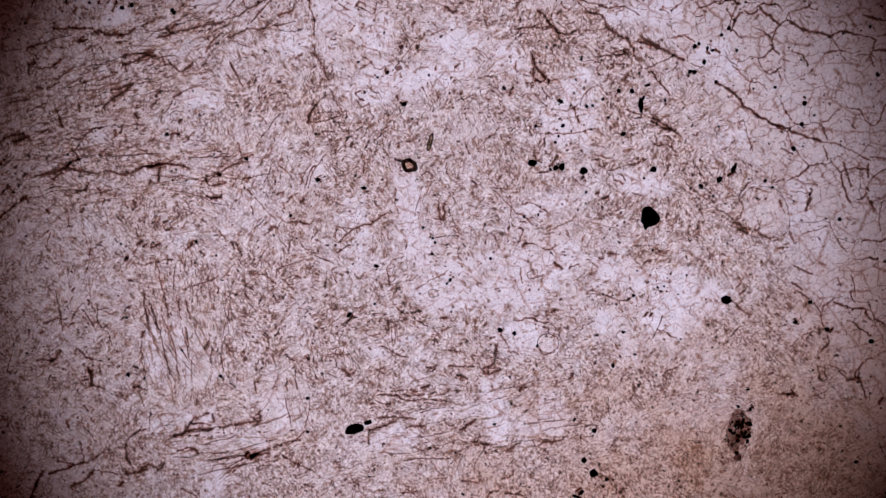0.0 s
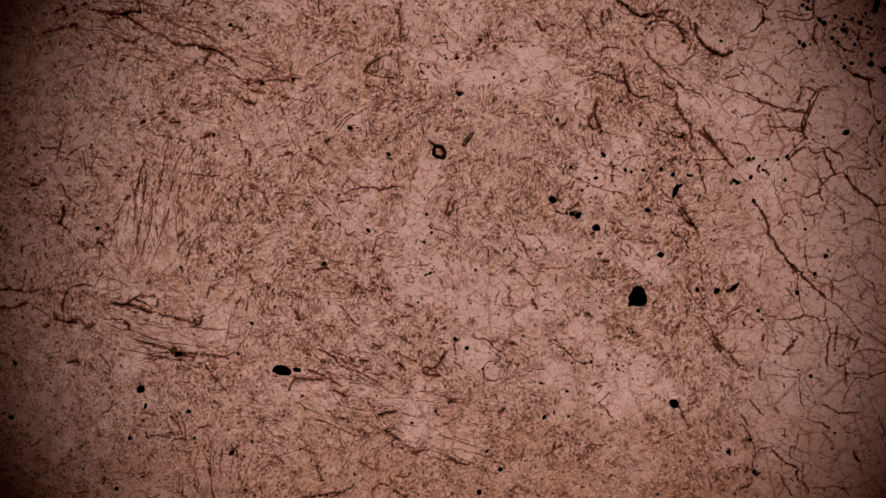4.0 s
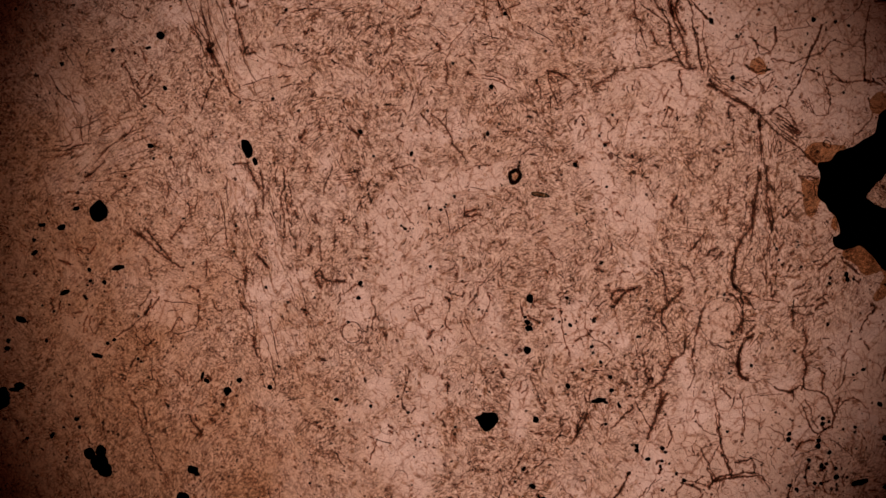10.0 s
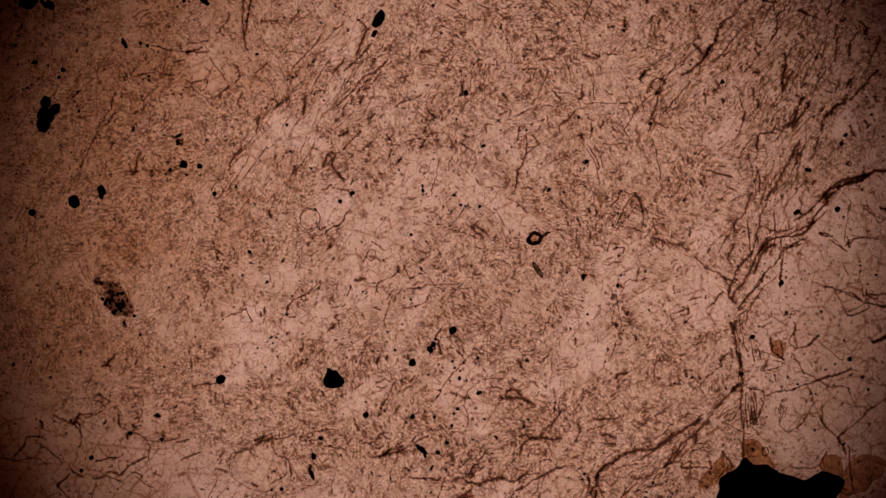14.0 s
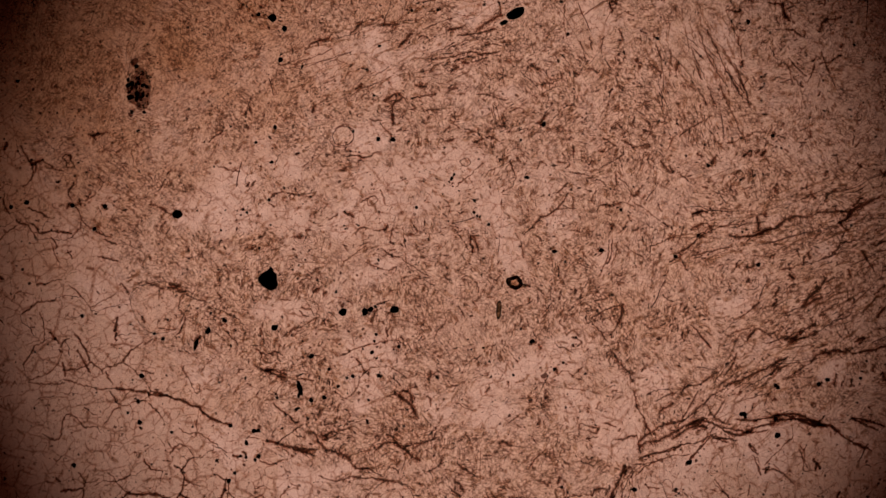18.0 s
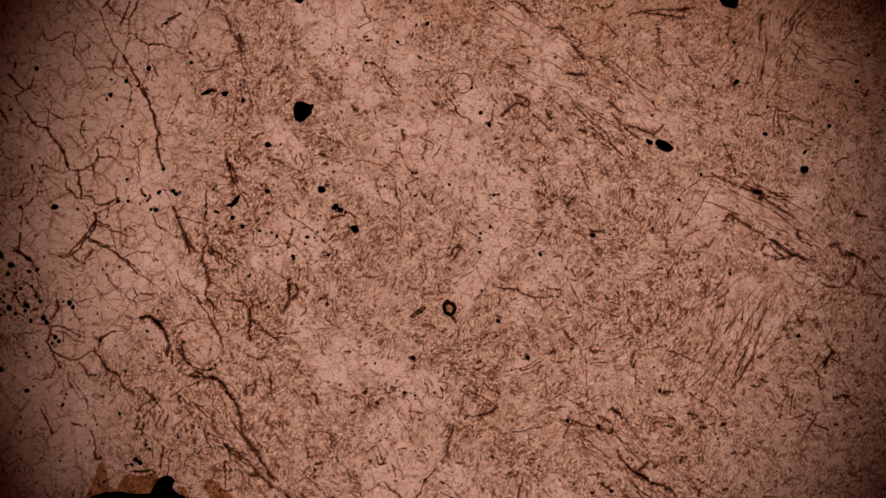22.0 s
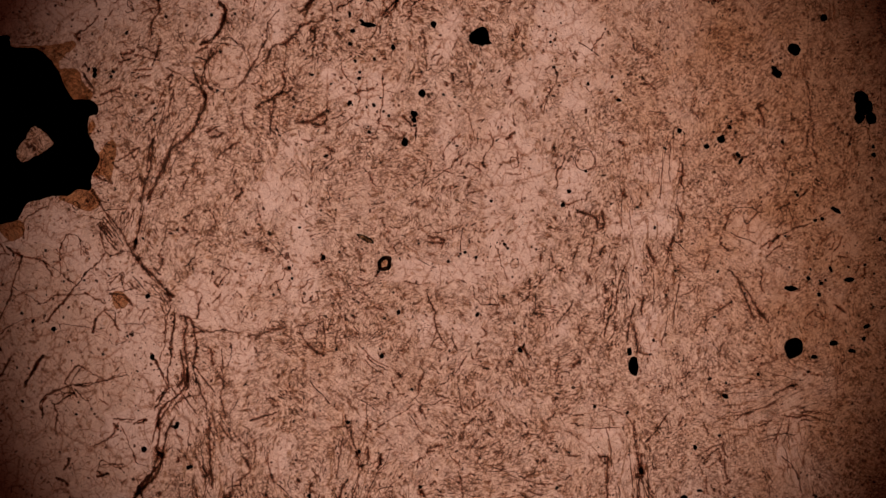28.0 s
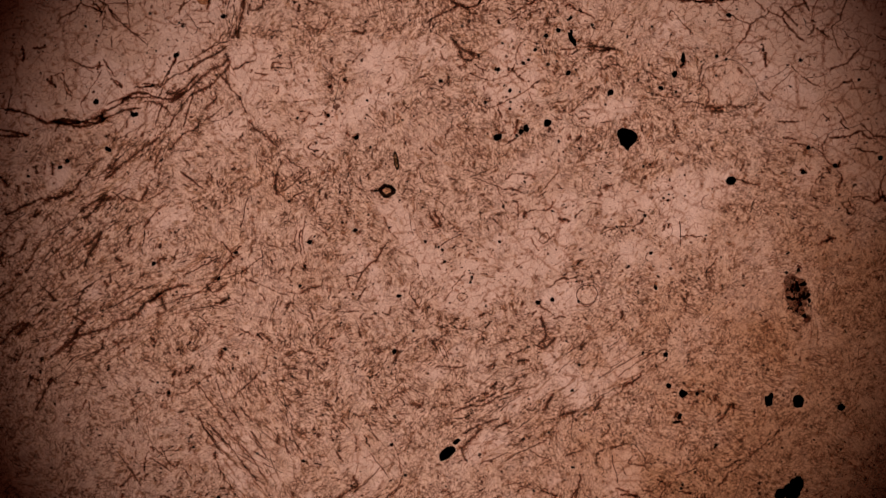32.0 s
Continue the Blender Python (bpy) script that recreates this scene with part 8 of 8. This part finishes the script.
big_grain()
ORE_EDGE_FLAKES = [[(171, 823), (182, 796), (188, 767), (196, 745), (204, 726), (196, 721), (180, 733), (164, 745), (140, 743), (160, 775)],
                   [(147, 744), (155, 721), (151, 708), (134, 698), (119, 678), (104, 680), (99, 703), (103, 715), (122, 734)],
                   [(-71, 626), (-87, 644), (-87, 661), (-83, 678), (-75, 702), (-58, 691), (-49, 673), (-43, 652)],
                   [(-131, 756), (-147, 749), (-167, 767), (-160, 784), (-142, 803), (-126, 774)]]
OUTER_FLAKES = [[(-216, 568), (-228, 578), (-250, 566), (-240, 548), (-222, 550)],
                [(70, 670), (61, 661), (43, 670), (51, 675)],
                [(-26, 617), (-23, 633), (-23, 649), (7, 648), (34, 639), (43, 628), (38, 620), (13, 616)],
                [(-137, 806), (-161, 793), (-189, 795), (-208, 811), (-215, 836), (-193, 849), (-174, 843), (-154, 848), (-137, 836), (-110, 824)]]
for k, outline in enumerate(ORE_EDGE_FLAKES + OUTER_FLAKES):
    ring = roughened(rounded(outline, 4, True), 3, 9, 140 + k)
    mineral("mica_flake", mesh_of("mica_flake", *slab(ring, 0.8, 0.0, 0.03), BIOTITE), "orange-brown mica flake " + ("inside pale quartz" if k == 4 else "on the edge of the black ore grain"), "mica flake", "brown mica flakes")
for k in range(5):                                   # cleavage of the mica plate
    h = k / 4
    ends = np.array([(-106, 627), (-135, 592)]) * (1 - h) + np.array([(-89, 613), (-117, 582)]) * h
    line = rounded([ends[0], ends.mean(0) + (k % 2, 1.5), ends[0] + (ends[1] - ends[0]) * (0.7 + 0.3 * (k % 3) / 2)], 6)
    part("cleavage_line", mesh_of("cleavage_line", *ridge(line, 2.2, 0.9, 0.6), STREAK), section, "dark cleavage line in a mica plate")


# ---- opaque grains ----
def ore(rows, label, seed, group):
    for k, (x, y, r, *more) in enumerate(rows):
        long, turn = more if more else (1.15, 40 * k)
        ring = chip(x, y, r * 1.05, long, turn, seed + k, 9, 0.18 if r < 8 else 0.09)
        ring = roughened(rounded(ring, max(1.2, r * 0.35), True), r * 0.22, max(3, r * 0.7), 150 + k)
        mineral("ore_grain", mesh_of("ore_grain", *slab(ring, 4.0, 0.0, 0.10), OPAQUE), label, "ore grain", group)


ORE_LARGE = [(-96, -627, 17.5, 1.0, 0), (-180, -354, 12.5, 1.9, 18), (-156, -342, 5.5, 1.5, 15), (478, -125, 8.5, 1.1, 0),
             (423, -529, 10.5, 1.1, 60), (376, -507, 8.5, 1.3, 60), (384, -500, 5), (488, -571, 6.5)]
ORE_TRIPLE = [(329, -686, 10.5, 1.2, 30), (326, -665, 9.5, 1.1, 0), (346, -669, 15.5, 1.15, 30), (361, -662, 13, 1.2, 60)]
ORE_CENTRE = [(135, 118, 6.5), (177, 109, 5), (187, 111, 6.5), (167, 106, 3), (225, 104, 6.5), (349, 106, 5.5), (186, 226, 3.5), (242, 219, 3.2), (231, 218, 3.2),
              (260, 231, 3.2), (189, 184, 3.5), (288, 245, 4), (312, 245, 4), (370, 228, 3.2), (327, 220, 8, 3.0, 95), (331, 232, 4, 1.8, 60)]
ORE_EAST = [(414, 279, 4), (422, 278, 4), (439, 296, 4), (445, 321, 3), (454, 317, 3), (470, 344, 3), (617, 223, 4.5), (612, 186, 4), (597, 143, 4.5), (565, 251, 3),
            (492, 108, 6, 2.8, 60), (466, 88, 5.5, 1.6, 60), (434, 76, 4.5), (547, 86, 3.5), (560, 74, 3), (561, 437, 5.5), (746, 274, 4.5)]
ORE_NORTHEAST = [(578, 566, 7), (552, 566, 5.5), (545, 581, 4.5), (518, 666, 10, 2.8, 100), (476, 728, 9, 1.6, 70), (532, 713, 7, 1.8, 60), (513, 597, 3.5), (480, 610, 3.5),
                 (483, 578, 3.5), (460, 617, 4.5), (581, 628, 3.5), (489, 625, 3.5), (-322, 487, 5, 1.3, 0)]
ORE_SOUTHEAST = [(296, -182, 3.5), (244, -356, 4.5), (226, -408, 5), (244, -432, 7, 1.0, 0), (212, -473, 5, 2.6, 160), (222, -466, 5, 1.6, 50), (627, -129, 4), (657, -177, 4.5),
                 (600, -164, 4), (707, -412, 3.5), (267, -443, 3.5)]
ORE_WEST = [(-99, 121, 3.2, 2.2, 150), (-92, 221, 4.5), (-121, 278, 3.2), (85, 250, 3.5, 1.8, 130), (-163, 73, 4.2, 1.5, 0), (-141, -65, 4, 1.6, 160), (-189, -151, 5, 1.5, 60), (-263, -299, 3.2),
            (-583, -51, 3.2), (-301, -487, 4, 1.6, 20), (-395, -485, 6.5), (-202, -523, 5, 1.6, 70), (-648, -556, 7, 1.8, 170), (-617, -534, 4.5), (-584, -624, 5)]
ORE_SOUTH = [(7, -601, 7.5, 2.4, 100), (-74, -694, 6, 1.5, 110), (-105, -665, 5, 1.6, 100), (-34, -746, 5, 1.5, 120), (-57, -745, 4), (41, -701, 6.5, 1.9, 110), (5, -653, 4),
             (158, -654, 6, 2.8, 70), (133, -622, 3.5), (-33, -826, 9), (80, -783, 7.5, 1.9, 60), (129, -811, 5), (116, -808, 4.5), (197, -796, 8, 1.5, 80), (53, -665, 4, 1.6, 30), (30, -629, 4)]
ore(ORE_LARGE, "black opaque ore grain in brown mica felt", 0, "opaque ore grains")
ore(ORE_TRIPLE, "black lobe of a clustered opaque ore grain", 40, "lobes of the clustered ore grain")
ore(ORE_CENTRE, "small black ore grain near the clear patches", 60, "opaque ore grains")
ore(ORE_EAST, "small black ore grain in pale quartz", 80, "opaque ore grains")
ore(ORE_NORTHEAST, "black ore grain in the dusty brown quartz", 110, "opaque ore grains")
ore(ORE_SOUTHEAST, "small black ore grain in fine stained felt", 130, "opaque ore grains")
ore(ORE_WEST, "small black ore speck in the mica felt", 150, "opaque ore grains")
ore(ORE_SOUTH, "black ore grain in the stained southern patch", 170, "opaque ore grains")


ORE_SPECKS_A = [(78, -178, 4.5), (278, -241, 4, 1.5, 76), (209, -337, 3, 2, 66), (103, -184, 4), (95, -261, 2.5), (68, -345, 3), (98, -309, 2.5), (314, -117, 3),
    (368, -101, 2), (357, -103, 2.5), (393, -115, 2), (144, -206, 3), (-1, -395, 2.5), (-46, -387, 3), (-263, -358, 3), (-144, -132, 2.5), (348, -37, 2.5),
    (168, -41, 2), (193, -46, 2), (61, -52, 3), (230, 66, 2.5), (175, 154, 3)]
ORE_SPECKS_B = [(296, 169, 4.5), (270, 198, 3), (141, 183, 3), (204, 174, 2), (320, -73, 2), (-16, -96, 2.5), (-10, -89, 3), (-42, -44, 3), (-37, -23, 3),
    (-41, -16, 2.5), (-58, 3, 3), (-293, 24, 3), (-178, 95, 2.5), (-245, 88, 4), (-371, 125, 3.5), (339, 255, 4, 2, 6), (212, 265, 2.5), (222, 302, 3.5, 1.6, 96),
    (160, 323, 2.5), (232, 468, 3), (302, 455, 2.5), (-48, 273, 2.5)]
ORE_SPECKS_C = [(-139, 269, 2.5), (-173, 296, 2.5), (679, 18, 3.5), (532, 55, 2.5), (614, 147, 2), (634, 202, 2.5), (455, 59, 2.5), (518, 89, 2), (774, 64, 2),
    (598, 50, 2), (465, 182, 2.5), (423, 324, 4), (483, 356, 4), (608, 420, 2.5), (611, 300, 2), (497, 316, 3), (733, 359, 3), (553, 498, 2.5), (577, 490, 2),
    (502, 460, 2), (405, 441, 2.5), (460, 261, 3)]
ORE_SPECKS_D = [(640, 530, 5), (662, 513, 4), (716, 518, 3.5), (-460, -22, 3.5), (-593, -26, 2.5), (-418, 96, 3.5), (-583, -156, 2.5), (-586, -144, 2),
    (-575, -115, 2), (-512, 168, 4), (-687, 133, 3), (-502, 388, 4), (-435, 423, 4.5), (-649, 401, 3), (735, -198, 4.5), (764, -196, 4), (-580, -257, 4),
    (-417, -260, 3.5), (-485, -214, 2.5), (-378, -572, 4), (-375, -509, 4, 1.8, 94), (-273, -526, 3)]
ORE_SPECKS_E = [(-347, -713, 3), (-362, -664, 4), (-206, -406, 2), (-179, -520, 2.5), (-82, -728, 5, 1.6, 84), (60, -742, 2.5), (32, -659, 2.5), (30, -649, 2),
    (2, -751, 2), (-75, -544, 2), (-68, -478, 2.5, 1.6, 84), (-17, -523, 2.5), (-153, -573, 3), (-137, -536, 2), (96, -575, 2.5), (12, -469, 3, 1.5, 154),
    (43, -592, 2), (72, -723, 3), (122, -741, 3.5), (138, -634, 3.5), (176, -578, 3), (266, -702, 4)]
ORE_SPECKS_F = [(281, -698, 3.5), (290, -748, 5, 1.6, 144), (278, -726, 2.5), (291, -793, 3), (216, -830, 17, 1.5, 164), (203, -807, 6, 2.5, 74), (-118, 542, 2.5),
    (-194, 589, 2.5), (-305, 667, 4.5), (-298, 706, 3.5), (-288, 728, 3), (-171, 629, 2), (-210, 630, 2.5), (-217, 514, 4.5), (-293, 537, 2), (162, 648, 3),
    (93, 597, 2), (128, 601, 3), (158, 680, 4.5), (233, 638, 3), (408, 611, 4), (447, 598, 5)]
ORE_SPECKS_G = [(505, 625, 5), (470, 580, 3.5), (511, 586, 4), (525, 614, 3), (527, 623, 3), (520, 553, 4), (511, 542, 4), (499, 570, 3), (384, 715, 5, 1.6, 34),
    (444, 717, 5), (320, 692, 4, 1.6, 104), (327, 673, 2.5), (429, 666, 3), (430, 548, 4.5), (444, 528, 2), (507, 644, 3), (430, 329, 3), (482, 601, 4.5),
    (518, 624, 3), (420, 667, 3), (437, 601, 4), (420, 550, 4)]
ORE_SPECKS_H = [(406, 622, 3), (399, 612, 4), (153, 650, 3), (112, 563, 2.5), (163, 461, 3), (293, 495, 3), (89, 600, 2), (83, 599, 2), (150, 679, 5),
    (159, 691, 3), (92, 561, 3), (-441, 698, 3), (-446, 600, 2.5), (-333, 573, 2.5), (-485, 471, 5), (-429, 421, 4), (-499, 384, 4), (-575, 397, 4), (-591, 392, 4),
    (171, -583, 3), (259, -539, 3), (25, -653, 3.5)]
ORE_SPECKS_I = [(332, -727, 3, 2, 157), (277, -657, 2.5)]
ore(ORE_SPECKS_A, "small black ore speck in the rock slice", 200, "opaque ore specks")
ore(ORE_SPECKS_B, "small black ore speck in the rock slice", 230, "opaque ore specks")
ore(ORE_SPECKS_C, "small black ore speck in the rock slice", 260, "opaque ore specks")
ore(ORE_SPECKS_D, "small black ore speck in the rock slice", 290, "opaque ore specks")
ore(ORE_SPECKS_E, "small black ore speck in the rock slice", 320, "opaque ore specks")
ore(ORE_SPECKS_F, "small black ore speck in the rock slice", 350, "opaque ore specks")
ore(ORE_SPECKS_G, "small black ore speck in the rock slice", 380, "opaque ore specks")
ore(ORE_SPECKS_H, "small black ore speck in the rock slice", 410, "opaque ore specks")
ore(ORE_SPECKS_I, "small black ore speck in the rock slice", 440, "opaque ore specks")


ring = roughened(rounded([(330, 37), (343, 40), (353, 34), (361, 19), (353, 8), (343, 4), (335, -1), (331, 8), (326, 14), (328, 25)], 2.5, True), 2.5, 8, 190)
mineral("ore_grain", mesh_of("ore_grain", *slab(ring, 4.0, 0.0, 0.08), OPAQUE), "large black ore grain with a notched edge", "ore grain", "opaque ore grains")


# ---- outlined crystals ----
def outlined(name, x, y, r, long, turn, seed, rim, fill, rim_label, label, thick=1.5, corners=8, rough=0.1):
    base = rounded(chip(x, y, r, long, turn, seed, corners, rough), max(2.0, r * 0.25), True)
    mid = base.mean(0)
    ob = mineral(name, mesh_of(name, *slab(mid + (base - mid) * 0.96, 1.1, 0.0, 0.02), fill), label, name.replace("_", " "))
    d = np.linalg.norm(base - mid, axis=1)[:, None]
    part("dark_outline", mesh_of("dark_outline", *band(base, mid + (base - mid) * (1 - thick / d), 1.4, 1.2), rim), ob, rim_label)
    return ob


outlined("zircon_crystal", -83, 113, 14, 1.25, 165, 5, RIND, AMBER, "thick black rim of the crystal", "high-relief zircon crystal with a black rim and amber core", 7.5, 7)
outlined("zircon_crystal", -46, 154, 9, 3.6, 75, 6, RIND, OLIVE, "dark edge of the rod", "slim olive-brown rod-shaped crystal with dark edges", 4.0, 10, 0.05)
outlined("quartz_crystal", -40, -113, 9.5, 1.35, 0, 7, SEAM, QUARTZ, "fine dark outline", "small clear six-sided crystal", 1.8, 6)
outlined("quartz_crystal", 163, -202, 19, 1.05, 0, 8, CRACK, QUARTZ, "fine dark outline", "round clear quartz grain with a dark outline", 1.8, 14, 0.07)
outlined("quartz_crystal", 210, 448, 41, 1.05, 0, 9, FAINT, QUARTZ, "dark crack round the quartz grain", "round clear quartz grain ringed by a crack", 2.2, 11, 0.09)
outlined("quartz_crystal", 540, 28, 52, 1.15, 10, 11, FAINT, QUARTZ, "thin brown outline", "clear quartz grain in the mica felt", 1.8, 10, 0.13)
outlined("quartz_crystal", -84, 669, 7.5, 1.3, 30, 12, CRACK, QUARTZ, "dark outline", "small clear inclusion with a dark outline in brown mica", 2.0, 8)


# ---- the dark speckled aggregate and dust ----
def aggregate():
    g = np.random.default_rng(11)
    base = roughened(rounded(chip(500, -356, 27, 1.7, 80, 21, 12, 0.2), 4, True), 7, 9, 160)
    ob = mineral("ore_aggregate", mesh_of("ore_aggregate", *slab(base, 0.9, 0.0, 0.05), SEAM), "dark grey speckled aggregate of tiny ore grains", "ore aggregate")
    for k in range(64):
        x, y = g.normal(0, 11), g.normal(0, 19)
        ring = chip(502 + x + y * 0.15, -352 + y, g.uniform(1.6, 5.0), g.uniform(1, 2), g.uniform(0, 180), 400 + k, 7, 0.3)
        part("ore_speck", mesh_of("ore_speck", *slab(ring, 1.5, 0.9, 0.1), OPAQUE if k % 2 else CRACK), ob)
    ring = chip(498, -404, 7, 1.2, 20, 77, 8)
    part("ore_speck", mesh_of("ore_speck", *slab(ring, 1.5, 0.9, 0.1), CRACK), ob)


aggregate()


def dust(name, count, where, size, label):
    x, y = scattered(count, 960)
    ok = rng.random(count) < where(x, y)
    bits = []
    for k, (px, py) in enumerate(zip(x[ok], y[ok])):
        bits.append(slab(chip(px, py, size[0] + (size[1] - size[0]) * rng.random() ** 3, rng.uniform(1, 1.6), rng.uniform(0, 180), k, 7, 0.32), 1.2, 1.3))
    v, f = joined(bits)
    part(name, mesh_of(name, v, f, SPECK), section, label, "stuff")


dust("brown_knot", 2800, lambda x, y: 0.4 * (1 - clearness(x, y)), (1.4, 3.6), "small dark brown knots in the mica felt")
dust("mineral_dust", 13000, lambda x, y: 0.12 + 0.30 * quartz_at(x, y) + 0.35 * (clearness(x, y) > 0.3) * (np.hypot(x, y) < 420) + 0.33 * lattice(x, y, 45, 91) ** 2 + 0.35 * (np.hypot(x - 60, y + 60) < 110) * lattice(x, y, 20, 92)
     + 0.25 * inside(x, y, DUSTY) + 0.2 * (np.hypot(x - 250, y - 170) < 110) + 0.25 * (np.hypot(x - 20, y + 700) < 130), (0.9, 3.2), "fine black and brown mineral dust")


# ---- the stage turns by hand, in short pushes ----
TURN = [(0, 0), (1.5, 0), (2, -0.92), (2.5, -12.1), (3, -13.95), (3.5, -14.92), (4, -24), (4.5, -33), (5, -33.4), (5.5, -41.4), (6, -51.57), (6.5, -51.57),
        (7, -52.49), (7.5, -65.22), (8, -66.4), (8.5, -66.64), (9, -81.61), (9.5, -84.17), (10, -84.17), (10.5, -94.53), (11, -99.36), (11.5, -99.36),
        (12, -107.22), (12.5, -116.52), (13, -116.52), (13.5, -123.22), (14, -132.83), (14.5, -132.83), (15, -138.5), (15.5, -149.2), (16, -149.4),
        (16.5, -153.6), (17, -166.37), (17.5, -168.26), (18, -168.48), (18.5, -179.82), (19, -186.06), (19.5, -186.06)]
TURN_LATE = [(20, -194.21), (20.5, -204.27), (21, -204.27), (21.5, -207.68), (22, -221.14), (22.5, -222.77), (23, -223.87), (23.5, -235.7), (24, -240.65),
        (24.5, -240.75), (25, -250.66), (25.5, -259.17), (26, -260.2), (26.5, -267.5), (27, -276.8), (27.5, -277.72), (28, -280.65), (28.5, -295.12),
        (29, -298.44), (29.5, -298.66), (30, -309.82), (30.5, -317.47), (31, -317.47), (31.5, -324.16), (32, -335.35)]


def motions():
    for ob in [section] + MINERALS:
        walk(ob, [(t, pose(0, 0, 0, 0, 0, deg)) for t, deg in TURN + TURN_LATE])


motions()
